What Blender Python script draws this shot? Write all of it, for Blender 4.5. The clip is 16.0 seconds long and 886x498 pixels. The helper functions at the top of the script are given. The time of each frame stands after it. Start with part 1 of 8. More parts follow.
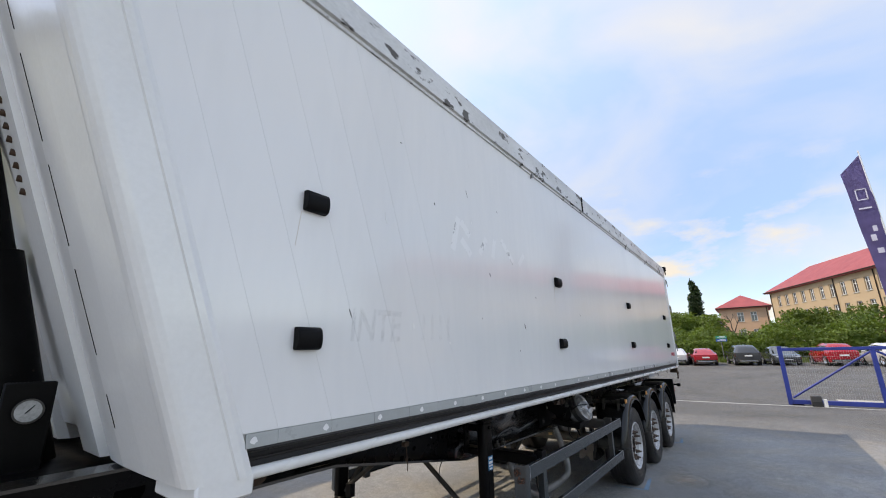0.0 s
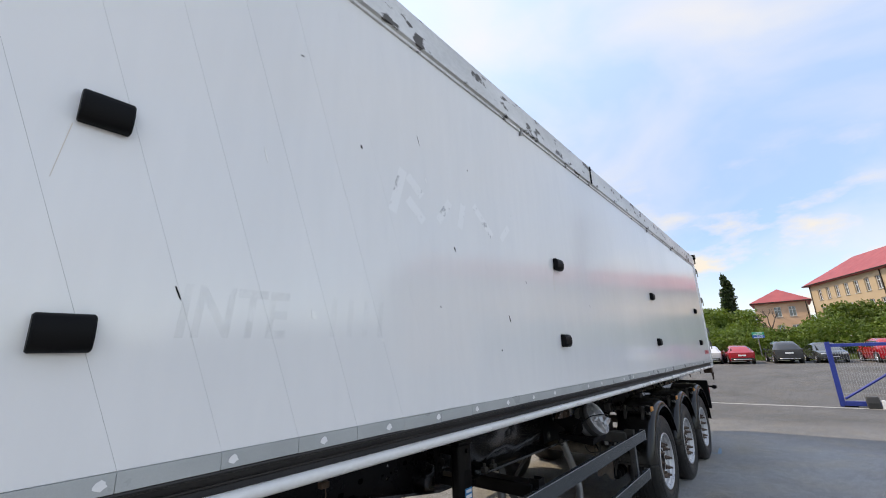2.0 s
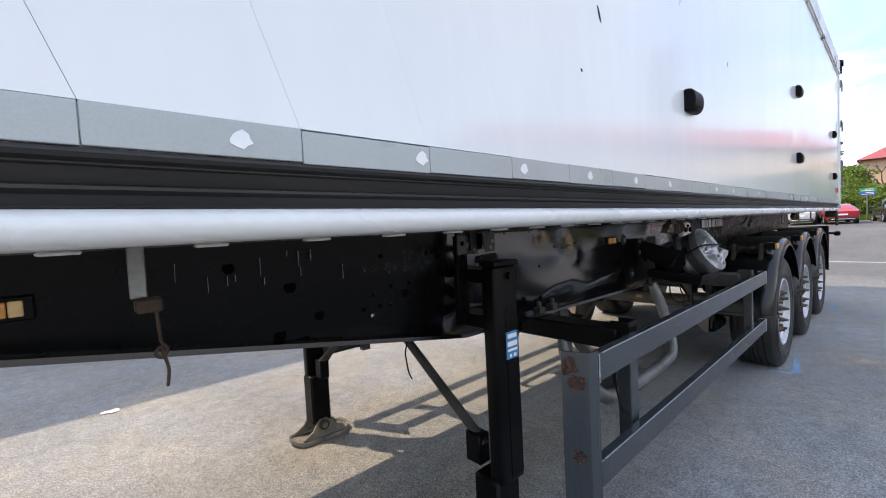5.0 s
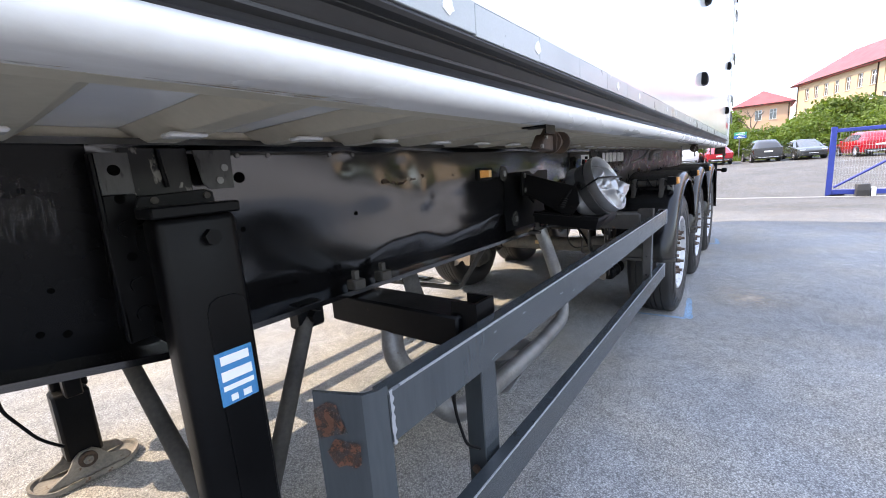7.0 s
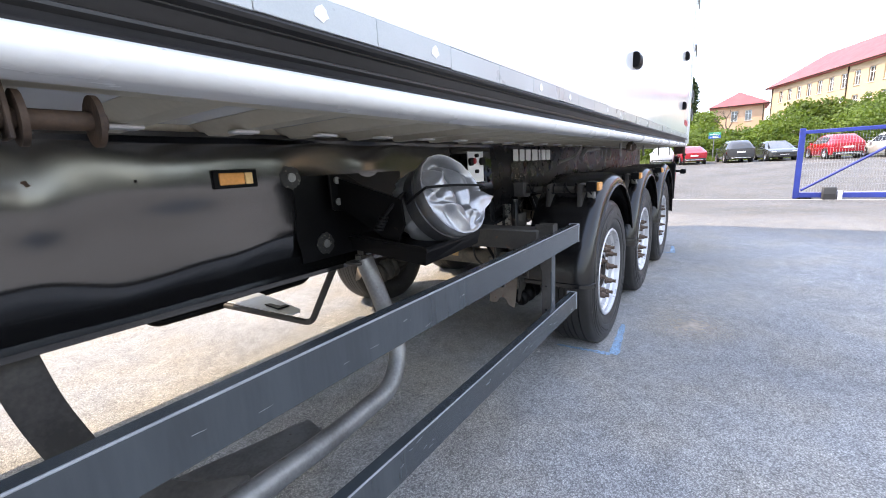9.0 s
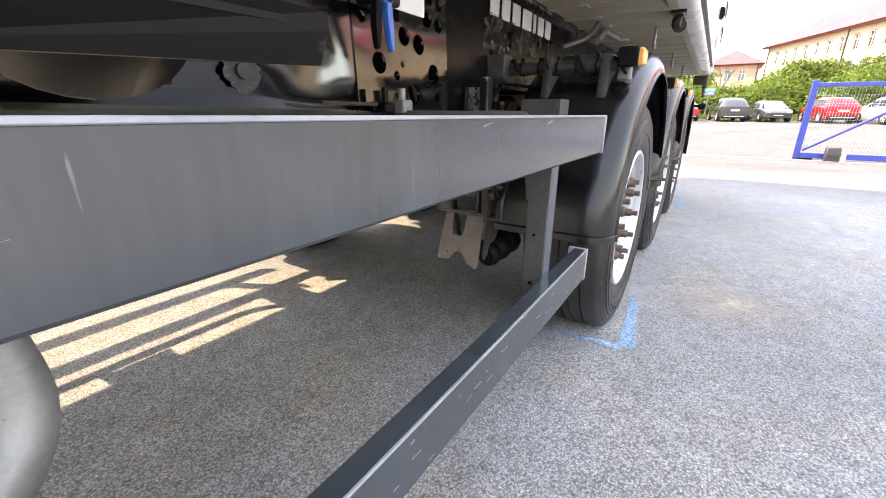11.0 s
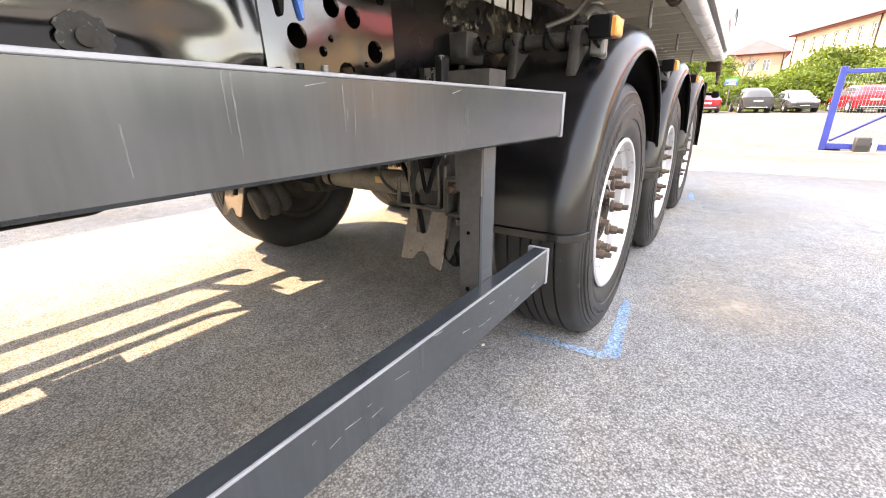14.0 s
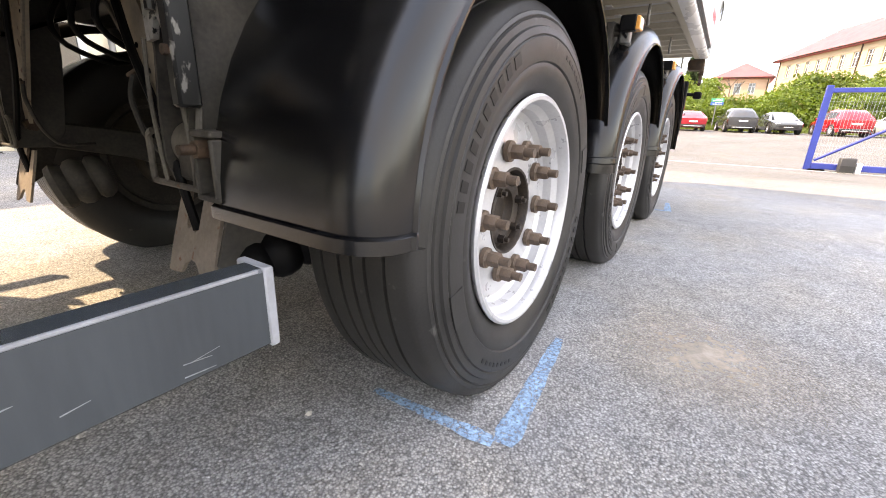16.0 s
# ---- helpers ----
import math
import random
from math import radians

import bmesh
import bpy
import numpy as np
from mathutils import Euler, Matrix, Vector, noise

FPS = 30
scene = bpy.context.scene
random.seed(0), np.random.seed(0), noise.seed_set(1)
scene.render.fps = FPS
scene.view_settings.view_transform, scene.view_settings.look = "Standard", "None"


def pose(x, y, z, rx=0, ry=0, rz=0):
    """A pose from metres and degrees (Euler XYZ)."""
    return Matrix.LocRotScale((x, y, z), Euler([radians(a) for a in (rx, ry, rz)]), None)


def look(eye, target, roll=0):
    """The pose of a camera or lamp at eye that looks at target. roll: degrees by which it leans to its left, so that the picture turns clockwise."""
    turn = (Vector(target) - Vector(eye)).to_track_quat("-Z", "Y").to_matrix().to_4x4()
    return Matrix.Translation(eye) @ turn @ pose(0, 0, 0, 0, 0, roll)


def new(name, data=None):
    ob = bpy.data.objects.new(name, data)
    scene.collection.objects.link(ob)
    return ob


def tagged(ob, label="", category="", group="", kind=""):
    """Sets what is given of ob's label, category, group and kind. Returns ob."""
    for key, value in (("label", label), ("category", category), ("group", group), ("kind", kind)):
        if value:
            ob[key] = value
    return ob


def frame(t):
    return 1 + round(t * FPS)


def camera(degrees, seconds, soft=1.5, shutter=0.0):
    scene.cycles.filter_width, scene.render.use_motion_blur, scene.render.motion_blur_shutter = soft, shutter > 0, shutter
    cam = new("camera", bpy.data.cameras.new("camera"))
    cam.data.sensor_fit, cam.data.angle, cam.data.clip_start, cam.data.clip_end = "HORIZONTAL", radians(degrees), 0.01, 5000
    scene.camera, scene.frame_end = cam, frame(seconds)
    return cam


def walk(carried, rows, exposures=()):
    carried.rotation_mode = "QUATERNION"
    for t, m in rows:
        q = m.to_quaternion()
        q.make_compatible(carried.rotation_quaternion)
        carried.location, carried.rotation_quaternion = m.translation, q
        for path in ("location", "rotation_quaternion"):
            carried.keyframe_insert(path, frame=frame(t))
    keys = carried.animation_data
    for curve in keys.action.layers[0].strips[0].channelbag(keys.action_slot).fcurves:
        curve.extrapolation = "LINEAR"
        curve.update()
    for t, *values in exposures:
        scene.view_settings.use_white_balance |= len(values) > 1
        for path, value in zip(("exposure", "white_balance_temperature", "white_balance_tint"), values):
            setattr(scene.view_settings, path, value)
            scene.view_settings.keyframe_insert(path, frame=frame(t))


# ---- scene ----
cam = camera(95.4, 16.0, soft=1.0)
PATH = [
    (0, (2.101, -1.409, 1.742), (3.656, -0.254, 2.243), -1.1),
    (0.5, (2.303, -1.338, 1.725), (3.833, -0.159, 2.242), -1.2),
    (1, (2.488, -1.276, 1.737), (4.0, -0.076, 2.259), -1.3),
    (1.5, (2.72, -1.272, 1.724), (4.221, -0.059, 2.25), -1.8),
    (2, (2.922, -1.27, 1.731), (4.409, -0.035, 2.242), -1.9),
    (2.5, (3.079, -1.171, 1.716), (4.529, 0.12, 2.196), -1.9),
    (3, (3.22, -1.053, 1.663), (4.608, 0.319, 2.1), -2.1),
    (3.5, (3.41, -0.995, 1.608), (4.727, 0.465, 1.976), -2.4),
    (4, (3.523, -0.907, 1.508), (4.756, 0.649, 1.747), -2.8),
    (4.2, (3.587, -0.815, 1.463), (4.811, 0.76, 1.616), -2.9),
    (6.3, (4.479, -0.368, 1.265), (5.991, 0.904, 0.957), -4.0),
    (6.5, (4.546, -0.343, 1.259), (6.072, 0.909, 0.933), -4.0),
    (7, (4.765, -0.352, 1.24), (6.317, 0.855, 0.877), -4.2),
    (7.5, (5.018, -0.42, 1.236), (6.583, 0.765, 0.852), -4.2),
    (8, (5.224, -0.429, 1.217), (6.796, 0.746, 0.831), -4.1),
    (8.5, (5.452, -0.44, 1.231), (7.034, 0.72, 0.841), -3.6),
    (9, (5.698, -0.531, 1.229), (7.293, 0.609, 0.833), -3.1),
    (9.5, (5.942, -0.573, 1.176), (7.54, 0.547, 0.737), -2.2),
    (10, (6.246, -0.45, 1.109), (7.845, 0.635, 0.595), -1.0),
    (10.2, (6.334, -0.402, 1.082), (7.935, 0.662, 0.528), -0.4),
    (12.3, (6.898, 0.199, 0.683), (8.486, 1.215, 0.015), 0.5),
    (12.5, (6.9, 0.205, 0.683), (8.486, 1.231, 0.025), 0.4),
    (13, (6.889, 0.191, 0.697), (8.462, 1.245, 0.051), 0.0),
    (13.5, (6.873, 0.05, 0.739), (8.43, 1.126, 0.094), -0.3),
    (14, (6.855, -0.234, 0.868), (8.402, 0.852, 0.217), -0.6),
    (14.5, (6.89, -0.414, 0.972), (8.434, 0.668, 0.303), -0.3),
    (15, (7.047, -0.484, 0.948), (8.59, 0.592, 0.27), 0.3),
    (15.5, (7.24, -0.441, 0.908), (8.791, 0.627, 0.235), 1.3),
    (16, (7.551, -0.282, 0.695), (9.141, 0.766, 0.084), 2.0),
]
walk(cam, [(t, look(e, p, r)) for t, e, p, r in PATH],
     exposures=[(0, 0.50, 9000, 10), (4, 0.74, 8900, 11), (6.4, 1.82, 8500, 13), (10, 2.12, 8900, 14), (12.4, 3.14, 12800, 18), (14, 2.80, 12400, 18), (16, 2.46, 11900, 17)])

# ---------------------------------------------------------------- light
SUN_DIR = Vector((0.39, -0.735, -1.0)).normalized()      # the way the sunlight travels
SUN_EL = math.asin(-SUN_DIR.z)
SUN_AZ = math.atan2(-SUN_DIR.x, -SUN_DIR.y)

world = bpy.data.worlds.new("world")
scene.world = world
world.use_nodes = True
wt = world.node_tree
wt.nodes.clear()
w_out = wt.nodes.new("ShaderNodeOutputWorld")
w_bg = wt.nodes.new("ShaderNodeBackground")
w_sky = wt.nodes.new("ShaderNodeTexSky")
w_sky.sky_type = "NISHITA"
w_sky.sun_disc = False
w_sky.sun_elevation = SUN_EL
w_sky.sun_rotation = SUN_AZ
w_sky.altitude = 250
w_sky.dust_density = 0.25
w_co = wt.nodes.new("ShaderNodeTexCoord")
w_map = wt.nodes.new("ShaderNodeMapping")
w_map.inputs["Scale"].default_value = (0.9, 2.2, 3.6)
w_map.inputs["Rotation"].default_value = (0.25, 0.1, 0.5)
w_noise = wt.nodes.new("ShaderNodeTexNoise")
w_noise.inputs["Scale"].default_value = 1.3
w_noise.inputs["Detail"].default_value = 9
w_noise.inputs["Roughness"].default_value = 0.5
w_noise.inputs["Distortion"].default_value = 0.5
w_ramp = wt.nodes.new("ShaderNodeValToRGB")
w_ramp.color_ramp.elements[0].position = 0.36
w_ramp.color_ramp.elements[1].position = 0.92
w_mix = wt.nodes.new("ShaderNodeMix")
w_mix.data_type = "RGBA"
w_mix.inputs["B"].default_value = (4.2, 4.5, 5.1, 1)
wt.links.new(w_co.outputs["Generated"], w_map.inputs["Vector"])
wt.links.new(w_map.outputs["Vector"], w_noise.inputs["Vector"])
wt.links.new(w_noise.outputs["Fac"], w_ramp.inputs["Fac"])
wt.links.new(w_ramp.outputs["Color"], w_mix.inputs["Factor"])
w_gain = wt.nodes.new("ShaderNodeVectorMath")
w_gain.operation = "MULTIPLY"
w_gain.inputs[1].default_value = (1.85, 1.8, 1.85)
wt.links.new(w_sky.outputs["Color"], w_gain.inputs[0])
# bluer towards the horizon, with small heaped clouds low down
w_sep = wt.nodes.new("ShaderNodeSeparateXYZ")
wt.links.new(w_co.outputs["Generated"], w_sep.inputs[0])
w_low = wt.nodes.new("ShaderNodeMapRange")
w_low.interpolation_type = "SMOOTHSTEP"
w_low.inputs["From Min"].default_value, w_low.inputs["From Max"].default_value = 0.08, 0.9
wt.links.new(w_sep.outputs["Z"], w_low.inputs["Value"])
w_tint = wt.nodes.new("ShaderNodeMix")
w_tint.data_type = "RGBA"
# overhead gain added to fill the shaded ground and panels
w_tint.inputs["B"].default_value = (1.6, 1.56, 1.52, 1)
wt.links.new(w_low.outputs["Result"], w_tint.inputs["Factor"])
# raised on the mostly unseen -y side to brighten reflections and the shaded wall
w_unseen = wt.nodes.new("ShaderNodeMapRange")
w_unseen.interpolation_type = "SMOOTHSTEP"
w_unseen.inputs["From Min"].default_value, w_unseen.inputs["From Max"].default_value = -0.25, -0.95
wt.links.new(w_sep.outputs["Y"], w_unseen.inputs["Value"])
w_fill = wt.nodes.new("ShaderNodeMix")
w_fill.data_type = "RGBA"
w_fill.inputs["A"].default_value = (0.37, 0.47, 0.65, 1)
w_fill.inputs["B"].default_value = (1.15, 1.18, 1.22, 1)
wt.links.new(w_unseen.outputs["Result"], w_fill.inputs["Factor"])
wt.links.new(w_fill.outputs["Result"], w_tint.inputs["A"])
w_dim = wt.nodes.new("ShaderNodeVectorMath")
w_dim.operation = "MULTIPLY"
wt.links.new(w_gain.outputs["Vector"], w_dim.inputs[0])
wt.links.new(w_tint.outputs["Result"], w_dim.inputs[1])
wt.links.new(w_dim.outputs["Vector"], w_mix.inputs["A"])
w_map2 = wt.nodes.new("ShaderNodeMapping")
w_map2.inputs["Scale"].default_value = (1.0, 1.0, 2.4)
wt.links.new(w_co.outputs["Generated"], w_map2.inputs["Vector"])
w_heap = wt.nodes.new("ShaderNodeTexNoise")
w_heap.inputs["Scale"].default_value = 6.5
w_heap.inputs["Detail"].default_value = 10
w_heap.inputs["Roughness"].default_value = 0.55
wt.links.new(w_map2.outputs["Vector"], w_heap.inputs["Vector"])
w_cut = wt.nodes.new("ShaderNodeMapRange")
w_cut.inputs["From Min"].default_value, w_cut.inputs["From Max"].default_value = 0.52, 0.66
wt.links.new(w_heap.outputs["Fac"], w_cut.inputs["Value"])
w_band = wt.nodes.new("ShaderNodeMapRange")
w_band.inputs["From Min"].default_value, w_band.inputs["From Max"].default_value = 0.40, 0.16
wt.links.new(w_sep.outputs["Z"], w_band.inputs["Value"])
w_amt = wt.nodes.new("ShaderNodeMath")
w_amt.operation = "MULTIPLY"
wt.links.new(w_cut.outputs["Result"], w_amt.inputs[0])
wt.links.new(w_band.outputs["Result"], w_amt.inputs[1])
w_mix2 = wt.nodes.new("ShaderNodeMix")
w_mix2.data_type = "RGBA"
w_mix2.inputs["B"].default_value = (4.0, 4.2, 4.6, 1)
wt.links.new(w_amt.outputs[0], w_mix2.inputs["Factor"])
wt.links.new(w_mix.outputs["Result"], w_mix2.inputs["A"])
wt.links.new(w_mix2.outputs["Result"], w_bg.inputs["Color"])
wt.links.new(w_bg.outputs["Background"], w_out.inputs["Surface"])
w_bg.inputs["Strength"].default_value = 0.15

sun = new("sun", bpy.data.lights.new("sun", "SUN"))
sun.data.energy = 1.9
sun.data.angle = radians(0.5)
sun.data.color = (1.0, 0.95, 0.88)
sun.matrix_world = look(-SUN_DIR * 60, (0, 0, 0))


# ---------------------------------------------------------------- materials
def mat(name, col, rough=0.5, metal=0.0, col2=None, var=0.25, scale=4.0, fine=120.0, bump=0.1, depth=0.002,
        rough_var=0.12, coat=0.0, speck=None, speck_at=0.64, gloss=0.5, wave=0.0, wave_scale=2.0, per_piece=0.0, stretch=(1, 1, 1)):
    """Grain, stains and relief at two scales over one base colour. speck: a second colour in patches (rust, dirt)."""
    m = bpy.data.materials.new(name)
    m.use_nodes = True
    nt = m.node_tree
    b = nt.nodes["Principled BSDF"]
    b.inputs["Metallic"].default_value = metal
    b.inputs["Specular IOR Level"].default_value = gloss
    b.inputs["Coat Weight"].default_value = coat
    b.inputs["Coat Roughness"].default_value = 0.05
    co = nt.nodes.new("ShaderNodeTexCoord")
    mp = nt.nodes.new("ShaderNodeMapping")
    mp.inputs["Scale"].default_value = stretch
    nt.links.new(co.outputs["Object"], mp.inputs["Vector"])

    def noise_node(s, detail=5):
        n = nt.nodes.new("ShaderNodeTexNoise")
        n.inputs["Scale"].default_value = s
        n.inputs["Detail"].default_value = detail
        nt.links.new(mp.outputs["Vector"], n.inputs["Vector"])
        return n

    big, small = noise_node(scale), noise_node(fine, 3)
    c2 = col2 or tuple(c * (1 - var) for c in col)
    ramp = nt.nodes.new("ShaderNodeValToRGB")
    ramp.color_ramp.elements[0].position, ramp.color_ramp.elements[1].position = 0.35, 0.65
    ramp.color_ramp.elements[0].color = (*c2, 1)
    ramp.color_ramp.elements[1].color = (*col, 1)
    mixf = nt.nodes.new("ShaderNodeMath")
    mixf.operation = "MULTIPLY_ADD"
    mixf.inputs[1].default_value = 0.35
    nt.links.new(small.outputs["Fac"], mixf.inputs[0])
    sub = nt.nodes.new("ShaderNodeMath")
    sub.operation = "MULTIPLY_ADD"
    sub.inputs[1].default_value = 0.9
    sub.inputs[2].default_value = -0.12
    nt.links.new(big.outputs["Fac"], sub.inputs[0])
    nt.links.new(sub.outputs[0], mixf.inputs[2])
    nt.links.new(mixf.outputs[0], ramp.inputs["Fac"])
    colour = ramp.outputs["Color"]
    if speck:
        sn = noise_node(scale * 4.3, 8)
        sr = nt.nodes.new("ShaderNodeValToRGB")
        sr.color_ramp.elements[0].position, sr.color_ramp.elements[1].position = speck_at, speck_at + 0.05
        nt.links.new(sn.outputs["Fac"], sr.inputs["Fac"])
        mx = nt.nodes.new("ShaderNodeMix")
        mx.data_type = "RGBA"
        mx.inputs["B"].default_value = (*speck, 1)
        nt.links.new(sr.outputs["Color"], mx.inputs["Factor"])
        nt.links.new(colour, mx.inputs["A"])
        colour = mx.outputs["Result"]
    if per_piece:
        info = nt.nodes.new("ShaderNodeObjectInfo")
        hs = nt.nodes.new("ShaderNodeHueSaturation")
        mr = nt.nodes.new("ShaderNodeMapRange")
        mr.inputs["To Min"].default_value, mr.inputs["To Max"].default_value = 1 - per_piece, 1 + per_piece
        nt.links.new(info.outputs["Random"], mr.inputs["Value"])
        nt.links.new(mr.outputs["Result"], hs.inputs["Value"])
        nt.links.new(colour, hs.inputs["Color"])
        colour = hs.outputs["Color"]
    nt.links.new(colour, b.inputs["Base Color"])
    rr = nt.nodes.new("ShaderNodeMapRange")
    rr.inputs["To Min"].default_value = max(0.02, rough - rough_var)
    rr.inputs["To Max"].default_value = min(1.0, rough + rough_var)
    rn = noise_node(scale * 2.1)
    nt.links.new(rn.outputs["Fac"], rr.inputs["Value"])
    nt.links.new(rr.outputs["Result"], b.inputs["Roughness"])
    normal = None
    if wave:
        wn = noise_node(wave_scale, 1)
        wb = nt.nodes.new("ShaderNodeBump")
        wb.inputs["Strength"].default_value = 1.0
        wb.inputs["Distance"].default_value = wave
        nt.links.new(wn.outputs["Fac"], wb.inputs["Height"])
        normal = wb.outputs["Normal"]
    if bump:
        bp = nt.nodes.new("ShaderNodeBump")
        bp.inputs["Strength"].default_value = bump
        bp.inputs["Distance"].default_value = depth
        nt.links.new(small.outputs["Fac"], bp.inputs["Height"])
        if normal:
            nt.links.new(normal, bp.inputs["Normal"])
        normal = bp.outputs["Normal"]
    if normal:
        nt.links.new(normal, b.inputs["Normal"])
    return m


def asphalt(name):
    m = bpy.data.materials.new(name)
    m.use_nodes = True
    nt = m.node_tree
    L = nt.links.new
    b = nt.nodes["Principled BSDF"]
    co = nt.nodes.new("ShaderNodeTexCoord")

    def vor(s):
        v = nt.nodes.new("ShaderNodeTexVoronoi")
        v.inputs["Scale"].default_value = s
        L(co.outputs["Object"], v.inputs["Vector"])
        return v

    def noi(s, d=6):
        n = nt.nodes.new("ShaderNodeTexNoise")
        n.inputs["Scale"].default_value = s
        n.inputs["Detail"].default_value = d
        L(co.outputs["Object"], n.inputs["Vector"])
        return n

    chips = vor(175)
    sep = nt.nodes.new("ShaderNodeSeparateColor")
    L(chips.outputs["Color"], sep.inputs["Color"])
    r = nt.nodes.new("ShaderNodeValToRGB")
    e = r.color_ramp.elements
    e[0].position, e[0].color = 0.0, (0.15, 0.148, 0.144, 1)
    e[1].position, e[1].color = 0.45, (0.27, 0.266, 0.259, 1)
    for p, c in ((0.8, (0.335, 0.329, 0.319, 1)), (0.95, (0.41, 0.403, 0.39, 1)), (1.0, (0.54, 0.53, 0.515, 1))):
        k = e.new(p)
        k.color = c
    # now and then a coarser chip or a pit
    coarse = vor(85)
    sep2 = nt.nodes.new("ShaderNodeSeparateColor")
    L(coarse.outputs["Color"], sep2.inputs["Color"])
    blend = nt.nodes.new("ShaderNodeMix")
    blend.inputs["Factor"].default_value = 0.2
    L(sep.outputs["Red"], blend.inputs["A"])
    L(sep2.outputs["Green"], blend.inputs["B"])
    spread = nt.nodes.new("ShaderNodeMapRange")
    spread.inputs["From Min"].default_value, spread.inputs["From Max"].default_value = 0.0, 1.0
    L(blend.outputs["Result"], spread.inputs["Value"])
    L(spread.outputs["Result"], r.inputs["Fac"])
    # broad stains and worn patches
    big = noi(0.55, 5)
    br = nt.nodes.new("ShaderNodeMapRange")
    br.inputs["From Min"].default_value, br.inputs["From Max"].default_value = 0.3, 0.7
    br.inputs["To Min"].default_value, br.inputs["To Max"].default_value = 1.0, 1.52
    L(big.outputs["Fac"], br.inputs["Value"])
    mid = noi(9, 6)
    mr = nt.nodes.new("ShaderNodeMapRange")
    mr.inputs["From Min"].default_value, mr.inputs["From Max"].default_value = 0.3, 0.7
    mr.inputs["To Min"].default_value, mr.inputs["To Max"].default_value = 0.85, 1.12
    L(mid.outputs["Fac"], mr.inputs["Value"])
    mu = nt.nodes.new("ShaderNodeMath")
    mu.operation = "MULTIPLY"
    L(br.outputs["Result"], mu.inputs[0])
    L(mr.outputs["Result"], mu.inputs[1])
    vm = nt.nodes.new("ShaderNodeVectorMath")
    vm.operation = "SCALE"
    L(r.outputs["Color"], vm.inputs[0])
    L(mu.outputs[0], vm.inputs["Scale"])
    # a darker road past the yard, darkened further to hold down its sunlit glare
    sx = nt.nodes.new("ShaderNodeSeparateXYZ")
    L(co.outputs["Object"], sx.inputs[0])
    far = nt.nodes.new("ShaderNodeMapRange")
    far.inputs["From Min"].default_value, far.inputs["From Max"].default_value = 12.5, 16.0
    far.inputs["To Min"].default_value, far.inputs["To Max"].default_value = 1.0, 0.46
    L(sx.outputs["X"], far.inputs["Value"])
    mf = nt.nodes.new("ShaderNodeMath")
    mf.operation = "MULTIPLY"
    L(mu.outputs[0], mf.inputs[0])
    L(far.outputs["Result"], mf.inputs[1])
    L(mf.outputs[0], vm.inputs["Scale"])
    # dark binder between the chips, ochre dust in patches
    gap = nt.nodes.new("ShaderNodeValToRGB")
    gap.color_ramp.elements[0].position, gap.color_ramp.elements[0].color = 0.36, (1, 1, 1, 1)
    gap.color_ramp.elements[1].position, gap.color_ramp.elements[1].color = 0.68, (0.50, 0.50, 0.51, 1)
    L(chips.outputs["Distance"], gap.inputs["Fac"])
    dust = nt.nodes.new("ShaderNodeValToRGB")
    dust.color_ramp.elements[0].position, dust.color_ramp.elements[0].color = 0.42, (0.98, 0.99, 1.0, 1)
    dust.color_ramp.elements[1].position, dust.color_ramp.elements[1].color = 0.68, (1.09, 1.02, 0.92, 1)
    L(noi(1.7, 7).outputs["Fac"], dust.inputs["Fac"])
    v1 = nt.nodes.new("ShaderNodeVectorMath")
    v1.operation = "MULTIPLY"
    L(vm.outputs["Vector"], v1.inputs[0])
    L(gap.outputs["Color"], v1.inputs[1])
    v2 = nt.nodes.new("ShaderNodeVectorMath")
    v2.operation = "MULTIPLY"
    L(v1.outputs["Vector"], v2.inputs[0])
    L(dust.outputs["Color"], v2.inputs[1])
    # small dark oil spots
    oil = vor(1.3)
    orr = nt.nodes.new("ShaderNodeValToRGB")
    orr.color_ramp.elements[0].position, orr.color_ramp.elements[0].color = 0.025, (0.35, 0.35, 0.35, 1)
    orr.color_ramp.elements[1].position, orr.color_ramp.elements[1].color = 0.05, (1, 1, 1, 1)
    wob = nt.nodes.new("ShaderNodeMath")
    wob.operation = "MULTIPLY_ADD"
    wob.inputs[1].default_value = 0.06
    L(noi(14).outputs["Fac"], wob.inputs[0])
    L(oil.outputs["Distance"], wob.inputs[2])
    L(wob.outputs[0], orr.inputs["Fac"])
    vx = nt.nodes.new("ShaderNodeVectorMath")
    vx.operation = "MULTIPLY"
    L(v2.outputs["Vector"], vx.inputs[0])
    L(orr.outputs["Color"], vx.inputs[1])
    L(vx.outputs["Vector"], b.inputs["Base Color"])
    b.inputs["Roughness"].default_value = 0.82
    bp = nt.nodes.new("ShaderNodeBump")
    bp.inputs["Strength"].default_value = 0.75
    bp.inputs["Distance"].default_value = 0.004
    bp.invert = True
    L(chips.outputs["Distance"], bp.inputs["Height"])
    bp2 = nt.nodes.new("ShaderNodeBump")
    bp2.inputs["Strength"].default_value = 0.4
    bp2.inputs["Distance"].default_value = 0.02
    L(mid.outputs["Fac"], bp2.inputs["Height"])
    L(bp.outputs["Normal"], bp2.inputs["Normal"])
    L(bp2.outputs["Normal"], b.inputs["Normal"])
    return m


def glass(name, col=(0.02, 0.025, 0.03), rough=0.03):
    """Dark window glass that mirrors what stands before it."""
    m = bpy.data.materials.new(name)
    m.use_nodes = True
    b = m.node_tree.nodes["Principled BSDF"]
    b.inputs["Base Color"].default_value = (*col, 1)
    b.inputs["Roughness"].default_value = rough
    b.inputs["IOR"].default_value = 1.9
    return m


